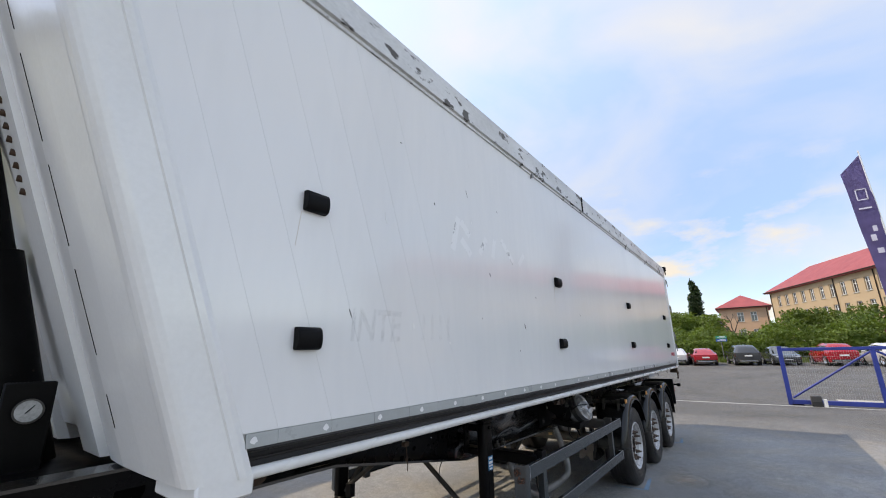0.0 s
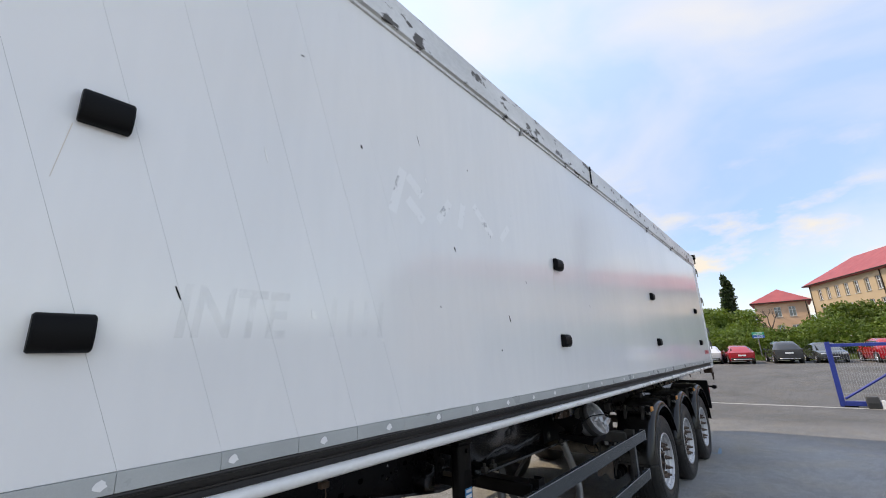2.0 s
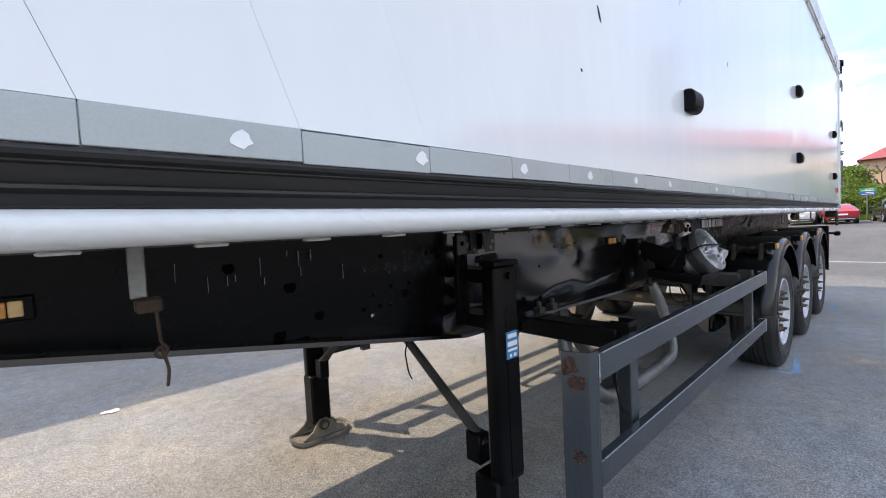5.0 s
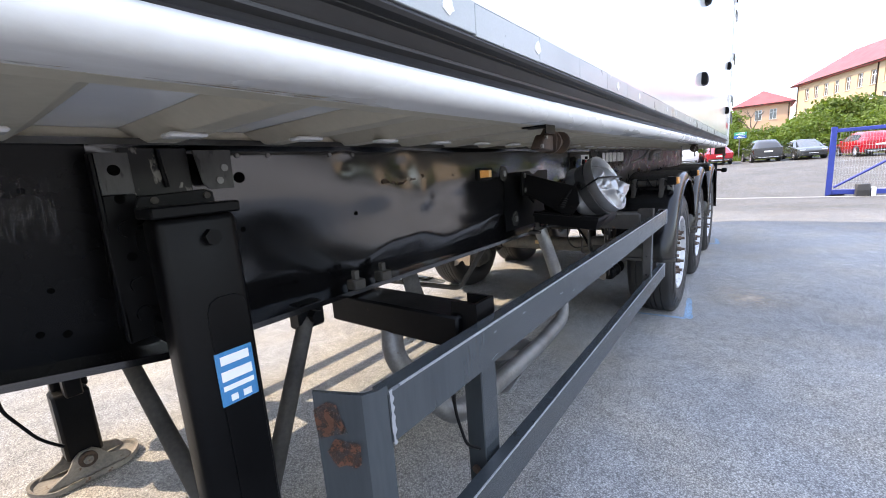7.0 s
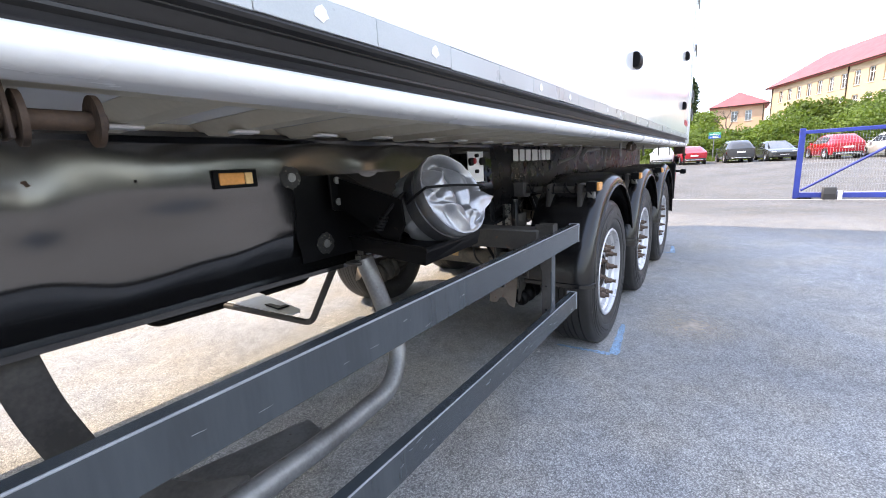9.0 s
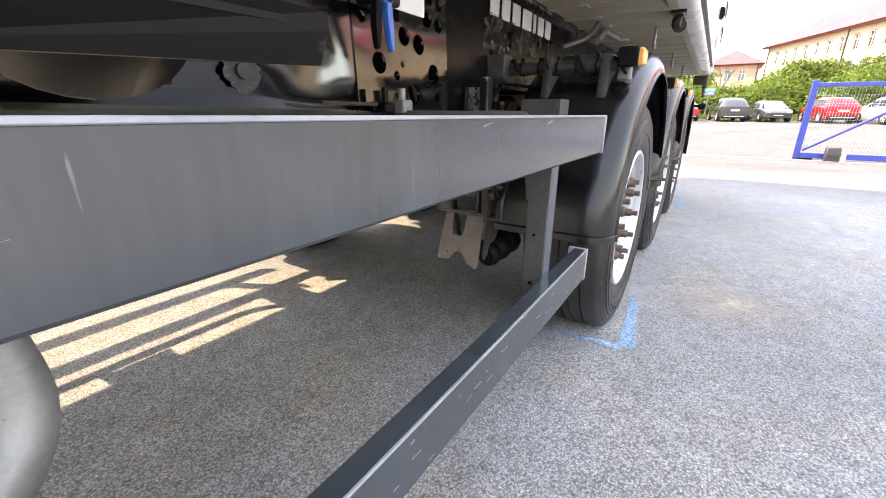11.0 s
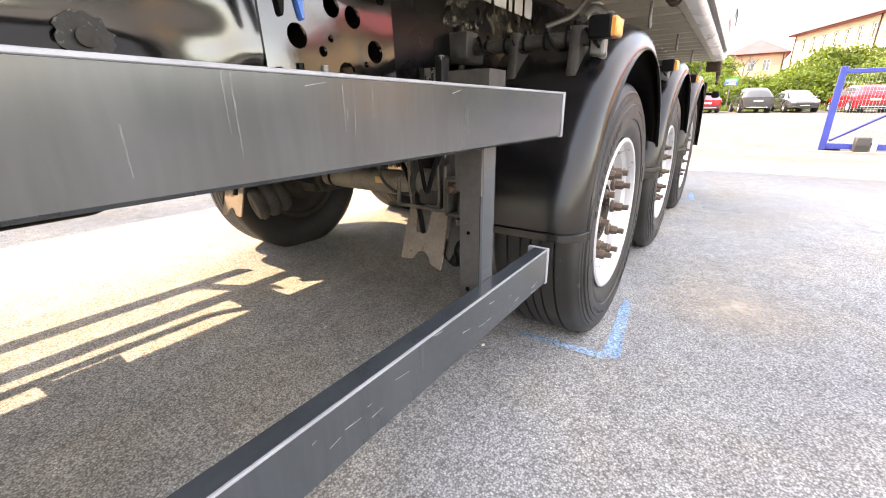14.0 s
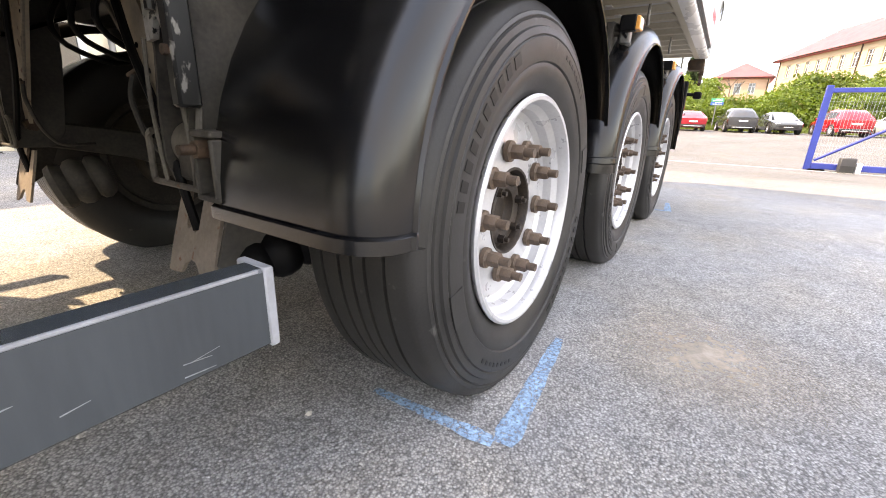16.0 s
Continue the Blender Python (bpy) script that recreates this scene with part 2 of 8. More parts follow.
def leaf_mat(name, col, col2):
    m = mat(name, col, 0.55, col2=col2, scale=0.8, fine=6, bump=0)
    nt = m.node_tree
    b = nt.nodes["Principled BSDF"]
    b.inputs["Transmission Weight"].default_value = 0.0
    tr = nt.nodes.new("ShaderNodeBsdfTranslucent")
    tr.inputs["Color"].default_value = (col[0] * 1.5, col[1] * 1.5, col[2] * 0.8, 1)
    ad = nt.nodes.new("ShaderNodeMixShader")
    ad.inputs["Fac"].default_value = 0.35
    out = nt.nodes["Material Output"]
    nt.links.new(b.outputs["BSDF"], ad.inputs[1])
    nt.links.new(tr.outputs["BSDF"], ad.inputs[2])
    nt.links.new(ad.outputs["Shader"], out.inputs["Surface"])
    return m


M_ASPHALT = asphalt("asphalt")
M_PANEL = mat("white_panel", (0.76, 0.76, 0.76), 0.12, col2=(0.71, 0.715, 0.72), scale=1.1, fine=17, bump=0.045, depth=0.001,
              rough_var=0.04, wave=0.004, wave_scale=1.6, per_piece=0.003, stretch=(1, 1, 0.16))
M_POST = mat("white_post", (0.76, 0.76, 0.75), 0.12, col2=(0.70, 0.70, 0.69), scale=1.5, fine=60, bump=0.03, depth=0.001)
M_CAP = mat("worn_aluminium_cap", (0.66, 0.66, 0.65), 0.38, col2=(0.50, 0.50, 0.49), scale=3.2, fine=50, speck=(0.07, 0.06, 0.05),
            speck_at=0.585, metal=0.25, stretch=(0.5, 1, 1))
M_TAPE = mat("grey_tape", (0.40, 0.42, 0.42), 0.3, col2=(0.33, 0.35, 0.35), fine=400, bump=0.15, depth=0.0005, scale=3, speck=(0.7, 0.7, 0.69), speck_at=0.70)
M_TAPE_MARK = mat("white_tape_mark", (0.78, 0.78, 0.78), 0.35, var=0.1)
M_RUBBER = mat("black_rubber", (0.0055, 0.0055, 0.006), 0.5, gloss=0.10, var=0.35, scale=5, fine=200)
M_CHANNEL = mat("grey_black_rubber", (0.030, 0.028, 0.027), 0.45, gloss=0.3, col2=(0.016, 0.015, 0.015), scale=6, fine=160, stretch=(0.25, 1, 1))
M_RUB = mat("white_rub_rail", (0.71, 0.71, 0.70), 0.28, col2=(0.62, 0.61, 0.59), scale=3, fine=80, speck=(0.33, 0.29, 0.22), speck_at=0.73, stretch=(0.5, 1, 1))
M_UNDER = mat("underside_paint", (0.50, 0.455, 0.36), 0.42, col2=(0.41, 0.37, 0.29), gloss=0.3, scale=2, fine=60, wave=0.004, wave_scale=3)
M_BLACK = mat("black_chassis_paint", (0.0045, 0.0045, 0.005), 0.17, gloss=0.8, var=0.3, scale=3, fine=90, bump=0.04, depth=0.0006, rough_var=0.05, coat=0.5)
M_BLACK.node_tree.nodes["Principled BSDF"].inputs["Coat Roughness"].default_value = 0.12
M_NECK = mat("black_neck_paint", (0.0035, 0.0035, 0.004), 0.28, gloss=0.13, var=0.4, scale=4, fine=120, bump=0.08, depth=0.001, rough_var=0.08, wave=0.006, wave_scale=2.6)
M_BLACKP = mat("black_plate_paint", (0.0045, 0.0045, 0.005), 0.09, gloss=0.75, var=0.3, scale=3, fine=90, bump=0.05, depth=0.001, rough_var=0.05,
              wave=0.012, wave_scale=3.4, coat=0.4)
M_BLACKM = mat("black_satin_steel", (0.0042, 0.0042, 0.0046), 0.36, gloss=0.10, var=0.4, scale=6, fine=90, speck=(0.035, 0.027, 0.022), speck_at=0.70)
M_DIRTY = mat("dusty_grey_steel", (0.245, 0.21, 0.168), 0.75, col2=(0.095, 0.086, 0.075), scale=7, fine=90, speck=(0.10, 0.055, 0.03), speck_at=0.66, bump=0.3)
M_DUST = mat("dusty_black_steel", (0.060, 0.054, 0.047), 0.7, gloss=0.3, col2=(0.024, 0.022, 0.020), scale=6, fine=90, bump=0.2)
M_RAIL = mat("anthracite_rail_paint", (0.037, 0.045, 0.050), 0.21, gloss=0.75, col2=(0.027, 0.033, 0.037), scale=11, fine=120, bump=0.06, depth=0.001, rough_var=0.09, stretch=(1, 1, 0.13), speck=(0.16, 0.17, 0.18), speck_at=0.76)
M_SCRATCH = mat("light_scratch", (0.20, 0.21, 0.22), 0.5, var=0.3, scale=12)
M_RAILW = mat("worn_rail_edge", (0.28, 0.29, 0.31), 0.4, var=0.3, scale=12)
M_BEAM = mat("dusty_beam", (0.060, 0.055, 0.049), 0.6, gloss=0.3, col2=(0.032, 0.030, 0.028), scale=5, fine=90, speck=(0.11, 0.055, 0.028), speck_at=0.66)
M_POSTD = mat("dark_dusty_post", (0.064, 0.060, 0.056), 0.55, gloss=0.3, col2=(0.036, 0.034, 0.033), scale=5, fine=90, speck=(0.12, 0.10, 0.08), speck_at=0.70)
M_GRIME = mat("grimy_steel", (0.115, 0.102, 0.086), 0.7, col2=(0.050, 0.045, 0.039), gloss=0.3, scale=9, fine=90, speck=(0.10, 0.055, 0.03), speck_at=0.66, bump=0.25)
M_RUSTD = mat("rusty_iron", (0.065, 0.038, 0.024), 0.7, col2=(0.026, 0.017, 0.013), scale=20, fine=200, bump=0.3, gloss=0.3)
M_GALV = mat("galvanised_pipe", (0.235, 0.235, 0.23), 0.48, col2=(0.14, 0.137, 0.13), scale=8, fine=120, metal=0.5, speck=(0.12, 0.10, 0.08), speck_at=0.68)
M_TYRE = mat("tyre_rubber", (0.030, 0.0285, 0.027), 0.45, gloss=0.32, col2=(0.017, 0.0165, 0.016), scale=5, fine=260, bump=0.12, speck=(0.06, 0.058, 0.054), speck_at=0.68)
M_TYREB = mat("dark_tyre_rubber", (0.010, 0.0095, 0.009), 0.5, gloss=0.3, var=0.4, scale=20)
M_NUT = mat("rusty_wheel_nut", (0.13, 0.085, 0.058), 0.65, col2=(0.06, 0.04, 0.03), scale=30, fine=200, bump=0.3)
M_RIM = mat("silver_rim_paint", (0.57, 0.57, 0.58), 0.30, col2=(0.46, 0.46, 0.47), metal=0.35, scale=6, fine=120)
M_FENDER = mat("black_plastic_fender", (0.0048, 0.0048, 0.0052), 0.23, gloss=0.45, var=0.2, scale=4, fine=260, bump=0.06, rough_var=0.06)
M_AMBER = mat("amber_lens", (0.80, 0.34, 0.09), 0.15, var=0.2, scale=30, bump=0.1)
M_AMBERW = mat("clear_amber_lens", (0.85, 0.55, 0.25), 0.15, var=0.2, scale=40)
M_SILVER = mat("silver_tarp_fabric", (0.34, 0.345, 0.355), 0.36, col2=(0.25, 0.255, 0.265), metal=0.8, scale=8, fine=260, bump=0.08)
M_BLUEH = mat("blue_plastic", (0.025, 0.16, 0.55), 0.35, var=0.2, scale=14)
M_WHITE = mat("white_plate", (0.78, 0.78, 0.77), 0.4, var=0.08, scale=6)
M_RED = mat("red_plastic", (0.45, 0.02, 0.03), 0.35, var=0.2)
M_LABEL = mat("blue_sticker", (0.03, 0.20, 0.42), 0.3, var=0.12, scale=20)
M_BLUE = mat("blue_gate_paint", (0.018, 0.042, 0.27), 0.4, col2=(0.013, 0.03, 0.20), scale=3, fine=50)
M_WIRE = mat("fence_wire", (0.55, 0.56, 0.58), 0.4, var=0.2, metal=0.6)
M_GREYBOX = mat("dark_motor_box", (0.05, 0.05, 0.052), 0.5, var=0.15)
M_PLASTER = mat("ochre_plaster", (0.52, 0.385, 0.245), 0.9, col2=(0.48, 0.35, 0.22), scale=0.4, fine=12, bump=0.1)
M_PLASTER2 = mat("pink_plaster", (0.64, 0.43, 0.29), 0.9, col2=(0.59, 0.39, 0.26), scale=0.4, fine=12, bump=0.1)
M_ROOF = mat("red_roof_sheet", (0.40, 0.085, 0.085), 0.6, col2=(0.33, 0.065, 0.07), scale=0.7, fine=9, bump=0.2, depth=0.02)
M_FRAME = mat("white_window_frame", (0.78, 0.78, 0.76), 0.5, var=0.06)
M_GLASS = glass("window_glass", (0.07, 0.06, 0.055), 0.05)
M_SHOP = glass("shop_glass", (0.03, 0.035, 0.035), 0.01)
M_CARGLASS = glass("car_glass", (0.008, 0.010, 0.012), 0.04)
M_CARGLASS.node_tree.nodes["Principled BSDF"].inputs["IOR"].default_value = 1.25
M_CREAM = mat("cream_cladding", (0.72, 0.66, 0.50), 0.6, col2=(0.66, 0.60, 0.45), scale=0.8, fine=30)
M_LEAF = leaf_mat("hedge_leaf", (0.155, 0.22, 0.042), (0.068, 0.115, 0.023))
M_LEAF2 = leaf_mat("bush_leaf", (0.12, 0.17, 0.030), (0.042, 0.075, 0.014))
M_LEAF3 = leaf_mat("poplar_leaf", (0.035, 0.065, 0.022), (0.02, 0.04, 0.015))
M_BARK = mat("bark", (0.09, 0.07, 0.055), 0.9, var=0.4, scale=6, fine=60, bump=0.4)
M_GRASS = leaf_mat("grass_blade", (0.13, 0.17, 0.04), (0.08, 0.12, 0.03))
M_FLAG = mat("purple_flag_cloth", (0.20, 0.165, 0.36), 0.8, var=0.2, scale=3)
M_POLE = mat("flag_pole", (0.7, 0.7, 0.7), 0.35, metal=0.5, var=0.1)
M_SIGNB = mat("blue_sign", (0.02, 0.11, 0.36), 0.4, var=0.1)
M_SIGNG = mat("green_sign", (0.02, 0.30, 0.16), 0.4, var=0.1)
M_SAND = mat("pale_concrete", (0.55, 0.52, 0.46), 0.9, var=0.2, scale=2, fine=60, bump=0.2)
M_TRACK = mat("gate_track_steel", (0.55, 0.54, 0.51), 0.6, var=0.3, scale=5)
M_DARK = mat("dark_void", (0.003, 0.003, 0.003), 0.9, var=0.2, gloss=0.0)
M_PAPER = mat("paper_litter", (0.75, 0.75, 0.74), 0.7, var=0.1)


def worn_mark(name, col, scale, lo, hi, fade=0.0, most=1.0, rough=0.85, bump=0.4, stretch=(1, 1, 1), var=0.35):
    """Paint or a stain that has worn off in patches; fade: the radius over which it thins out."""
    m = mat(name, col, rough, var=var, scale=scale, fine=160, bump=bump, depth=0.003)
    nt = m.node_tree
    b = nt.nodes["Principled BSDF"]
    co = nt.nodes.new("ShaderNodeTexCoord")
    n = nt.nodes.new("ShaderNodeTexNoise")
    n.inputs["Scale"].default_value = scale * 4
    n.inputs["Detail"].default_value = 8
    n.inputs["Roughness"].default_value = 0.7
    mp = nt.nodes.new("ShaderNodeMapping")
    mp.inputs["Scale"].default_value = stretch
    nt.links.new(co.outputs["Object"], mp.inputs["Vector"])
    nt.links.new(mp.outputs["Vector"], n.inputs["Vector"])
    value = n.outputs["Fac"]
    if fade:
        ln = nt.nodes.new("ShaderNodeVectorMath")
        ln.operation = "LENGTH"
        nt.links.new(co.outputs["Object"], ln.inputs[0])
        ma = nt.nodes.new("ShaderNodeMath")
        ma.operation = "MULTIPLY_ADD"
        ma.inputs[1].default_value = -1.0 / fade
        ma.inputs[2].default_value = 0.55
        nt.links.new(ln.outputs["Value"], ma.inputs[0])
        ad = nt.nodes.new("ShaderNodeMath")
        ad.operation = "ADD"
        nt.links.new(value, ad.inputs[0])
        nt.links.new(ma.outputs[0], ad.inputs[1])
        value = ad.outputs[0]
    r = nt.nodes.new("ShaderNodeMapRange")
    r.inputs["From Min"].default_value, r.inputs["From Max"].default_value = lo, hi
    r.inputs["To Max"].default_value = most
    nt.links.new(value, r.inputs["Value"])
    nt.links.new(r.outputs["Result"], b.inputs["Alpha"])
    return m


M_PAINT = worn_mark("blue_road_paint", (0.30, 0.51, 0.72), 26, 0.30, 0.60, most=0.88)
M_GHOST = worn_mark("lettering_ghost", (0.50, 0.51, 0.52), 3.5, 0.38, 0.66, most=0.065, rough=0.15, bump=0.0)
M_DRIP = worn_mark("dried_drip", (0.30, 0.31, 0.31), 20, 0.36, 0.60, most=0.35, rough=0.5, bump=0.0)
M_PALE = worn_mark("pale_sign_ghost", (0.78, 0.785, 0.79), 3.5, 0.34, 0.44, most=1.0, rough=0.12, bump=0.0, var=0.02)
M_RUSTP = worn_mark("rust_patch", (0.085, 0.032, 0.016), 14, 0.38, 0.56)
M_STAIN = worn_mark("ochre_stain", (0.56, 0.47, 0.38), 6, 0.45, 1.15, fade=0.6, most=0.72, bump=0.1)


def car_paint(name, col):
    return mat(name, col, 0.22, var=0.06, scale=3, fine=300, bump=0, coat=0.8, rough_var=0.04)


M_CAR_RED = car_paint("red_car_paint", (0.42, 0.010, 0.020))
M_CAR_DARK = car_paint("dark_grey_car_paint", (0.045, 0.047, 0.050))
M_CAR_GREY = car_paint("steel_grey_car_paint", (0.060, 0.068, 0.070))
M_CAR_WHITE = car_paint("white_car_paint", (0.62, 0.62, 0.62))
M_CHROME = mat("bright_metal", (0.7, 0.7, 0.7), 0.2, metal=0.9, var=0.1)
M_TAIL = mat("tail_lamp", (0.35, 0.01, 0.012), 0.15, var=0.2)
M_HEAD = mat("head_lamp", (0.7, 0.72, 0.75), 0.1, var=0.2, metal=0.3)
M_TRIM = mat("black_trim", (0.02, 0.02, 0.02), 0.6, var=0.2)


# ---------------------------------------------------------------- building blocks
WHERE = {}


def thing(name, at, label, category, group="", kind=""):
    ob = new(name)
    ob.empty_display_size = 0.2
    ob.location = at
    WHERE[ob.name] = Vector(at)
    return tagged(ob, label, category, group, kind)


def finish(bm, name, material, smooth):
    bmesh.ops.recalc_face_normals(bm, faces=bm.faces[:])
    me = bpy.data.meshes.new(name)
    bm.to_mesh(me)
    bm.free()
    me.materials.append(material)
    if smooth:
        me.shade_smooth()
        me.set_sharp_from_angle(angle=radians(smooth))
    return me


def hang(ob, parent):
    ob.parent = parent
    ob.matrix_parent_inverse = Matrix.Translation(-WHERE.get(parent.name, Vector()))
    return ob


def part(name, bm, material, parent, label="", smooth=40):
    """One mesh object, modelled in place, under a thing or a part."""
    ob = hang(new(name, finish(bm, name, material, smooth)), parent)
    if label:
        ob["label"] = label
    return ob


def piece(name, me, parent, at, turn=(0, 0, 0), label=""):
    """A repeated part that shares its mesh with its likes; its parent stands unmoved."""
    ob = hang(new(name, me), parent)
    ob.location = at
    ob.rotation_euler = turn
    WHERE[ob.name] = Vector(at)
    if label:
        ob["label"] = label
    return ob


def single(name, bm, material, label, category, group="", kind="", smooth=40):
    return tagged(new(name, finish(bm, name, material, smooth)), label, category, group, kind)


def box(bm, x0, x1, y0, y1, z0, z1, bev=0.0, seg=1):
    vs = [bm.verts.new((x, y, z)) for x in (x0, x1) for y in (y0, y1) for z in (z0, z1)]
    fs = [bm.faces.new([vs[i] for i in f]) for f in ((0, 1, 3, 2), (4, 6, 7, 5), (0, 4, 5, 1), (2, 3, 7, 6), (0, 2, 6, 4), (1, 5, 7, 3))]
    if bev:
        es = list({e for f in fs for e in f.edges})
        bmesh.ops.bevel(bm, geom=es, offset=bev, segments=seg, affect="EDGES", profile=0.5, clamp_overlap=True)
    return vs


def prism(bm, poly, axis, a, b, bev=0.0):
    """A polygon pushed along an axis from a to b. The polygon is (y,z), (x,z) or (x,y) for axis x, y or z."""
    def at(p, q, h):
        return {"x": (h, p, q), "y": (p, h, q), "z": (p, q, h)}[axis]
    lo = [bm.verts.new(at(p, q, a)) for p, q in poly]
    hi = [bm.verts.new(at(p, q, b)) for p, q in poly]
    n = len(poly)
    fs = [bm.faces.new(lo), bm.faces.new(hi[::-1])]
    fs += [bm.faces.new((lo[i], lo[(i + 1) % n], hi[(i + 1) % n], hi[i])) for i in range(n)]
    if bev:
        es = list({e for f in fs for e in f.edges})
        bmesh.ops.bevel(bm, geom=es, offset=bev, segments=1, affect="EDGES", clamp_overlap=True)
    return lo + hi


def rounded(pts, r, n=5):
    """A polyline with its corners rounded."""
    pts = [Vector(p) for p in pts]
    out = [pts[0]]
    for a, b, c in zip(pts, pts[1:], pts[2:]):
        d0, d1 = (a - b), (c - b)
        k = min(r, d0.length * 0.45, d1.length * 0.45)
        p, q = b + d0.normalized() * k, b + d1.normalized() * k
        for i in range(n + 1):
            t = i / n
            out.append(p * (1 - t) ** 2 + b * 2 * t * (1 - t) + q * t * t)
    return out + [pts[-1]]


def tube(bm, pts, r, n=10, r2=None):
    pts = [Vector(p) for p in pts]
    rings = []
    up = None
    for i, p in enumerate(pts):
        d = (pts[min(i + 1, len(pts) - 1)] - pts[max(i - 1, 0)]).normalized()
        if up is None:
            up = d.orthogonal().normalized()
        up = (up - d * up.dot(d)).normalized()
        side = d.cross(up)
        rad = r if r2 is None else r + (r2 - r) * i / (len(pts) - 1)
        rings.append([bm.verts.new(p + (up * math.cos(a) + side * math.sin(a)) * rad) for a in [2 * math.pi * k / n for k in range(n)]])
    for a, b in zip(rings, rings[1:]):
        for k in range(n):
            bm.faces.new((a[k], a[(k + 1) % n], b[(k + 1) % n], b[k]))
    bm.faces.new(rings[0][::-1])
    bm.faces.new(rings[-1])
    return [v for ring in rings for v in ring]


def lathe(bm, prof, n, m=None, closed=False):
    """A profile of (radius, height along y) turned about the y axis."""
    m = m or Matrix()
    rings = []
    for r, h in prof:
        if r < 1e-5:
            rings.append([bm.verts.new(m @ Vector((0, h, 0)))])
        else:
            rings.append([bm.verts.new(m @ Vector((r * math.cos(2 * math.pi * k / n), h, r * math.sin(2 * math.pi * k / n)))) for k in range(n)])
    pairs = list(zip(rings, rings[1:]))
    if closed:
        pairs.append((rings[-1], rings[0]))
    for a, b in pairs:
        for k in range(n):
            f = [a[k % len(a)], a[(k + 1) % len(a)], b[(k + 1) % len(b)], b[k % len(b)]]
            f = list(dict.fromkeys(f))
            if len(f) > 2:
                bm.faces.new(f)


def disc(bm, c, axis, r, h, n=20):
    """A short cylinder about c along a unit axis."""
    c, axis = Vector(c), Vector(axis).normalized()
    return tube(bm, [c - axis * h / 2, c + axis * h / 2], r, n)


def fresh():
    return bmesh.new()


def made(name, bm, material, smooth=40):
    return finish(bm, name, material, smooth)


def clip(poly, fn):
    """The part of a polygon where fn is not negative."""
    out = []
    for a, b in zip(poly, poly[1:] + poly[:1]):
        fa, fb = fn(a), fn(b)
        if fa >= 0:
            out.append(a)
        if (fa > 0 > fb) or (fa < 0 < fb):
            t = fa / (fa - fb)
            out.append((a[0] + (b[0] - a[0]) * t, a[1] + (b[1] - a[1]) * t))
    return out


# ---------------------------------------------------------------- ground
def ground_z(x):
    """The yard is level under the trailer, dips towards the gate and climbs to the car park."""
    keys = ((15, 0.0), (20, -0.18), (23, -0.2), (28, -0.02), (37, 0.52), (55, 0.9), (90, 1.4))
    if x <= keys[0][0]:
        return 0.0
    for (xa, za), (xb, zb) in zip(keys, keys[1:]):
        if x <= xb:
            t = (x - xa) / (xb - xa)
            return za + (zb - za) * t
    return keys[-1][1]


bm = fresh()
gx = [-900, -300, -80, -20, -5] + list(range(0, 60, 1)) + [65, 75, 90, 140, 300, 1200]
gy = [-1200, -300, -90, -40, -20, -10, -5, -2, 0, 2, 5, 10, 20, 40, 90, 300, 1200]
rows = [[bm.verts.new((x, y, ground_z(x))) for y in gy] for x in gx]
for ra, rb in zip(rows, rows[1:]):
    for k in range(len(gy) - 1):
        bm.faces.new((ra[k], rb[k], rb[k + 1], ra[k + 1]))
single("ground", bm, M_ASPHALT, "worn grey asphalt yard with pale stone chips", "ground", kind="structure", smooth=60)

# ---------------------------------------------------------------- the tipping trailer
CY = 1.25                                   # centre line of the trailer
SLOPE = 0.36                                # front wall and side planks lean forward
Z_LOW, Z_CAP, Z_TOP = 1.493, 3.335, 3.55
Y_FAR = 2.45                                # outer face of the far side wall


def lean(x, z):
    return x - SLOPE * (z - 1.385)


def lean_all(vs):
    for v in vs:
        v.co.x = lean(v.co.x, v.co.z)


def mirror(bm):
    """Adds the other side of the trailer."""
    geo = bmesh.ops.duplicate(bm, geom=bm.verts[:] + bm.edges[:] + bm.faces[:])["geom"]
    for v in geo:
        if isinstance(v, bmesh.types.BMVert):
            v.co.y = Y_FAR - v.co.y


trailer = thing("tipper_trailer", (8.0, CY, 0.0), "white three-axle tipping semi-trailer on a glossy black chassis", "trailer")

# body shell behind the planks
bm = fresh()
shell = [(lean(2.72, 1.445), 1.445), (12.54, 1.445), (12.54, Z_TOP - 0.03), (lean(2.72, Z_TOP), Z_TOP - 0.03)]
prism(bm, shell, "y", 0.012, Y_FAR - 0.012)
box(bm, 2.90, 12.52, 0.076, Y_FAR - 0.076, 1.366, 1.4445)
body = part("tipper_body", bm, M_PANEL, trailer, "white slanted-plank body side", smooth=0)

# slanted planks of the side wall, a hair apart
PITCH = 0.2345
n_planks = 46
for k in range(n_planks):
    xb = 2.755 + PITCH * k
    g = 0.00024 if k < 6 else 0.00008
    poly = [(xb + g, Z_LOW), (xb + PITCH - g, Z_LOW), (xb + PITCH - g - SLOPE * (Z_CAP - Z_LOW), Z_CAP), (xb + g - SLOPE * (Z_CAP - Z_LOW), Z_CAP)]
    poly = clip(poly, lambda p: p[0] - (2.875 - SLOPE * (p[1] - 1.385)))
    poly = clip(poly, lambda p: 12.50 - p[0])
    if len(poly) < 3:
        continue
    b2 = fresh()
    prism(b2, poly, "y", 0.0, 0.0115, bev=0.0002 if k < 6 else 0.0)
    part("plank", b2, M_PANEL, body, smooth=0)
bm = fresh()
prism(bm, [(lean(2.9, Z_LOW), Z_LOW), (12.50, Z_LOW), (12.50, Z_CAP), (lean(2.9, Z_CAP), Z_CAP)], "y", Y_FAR - 0.011, Y_FAR)
part("far_side_wall", bm, M_PANEL, body)

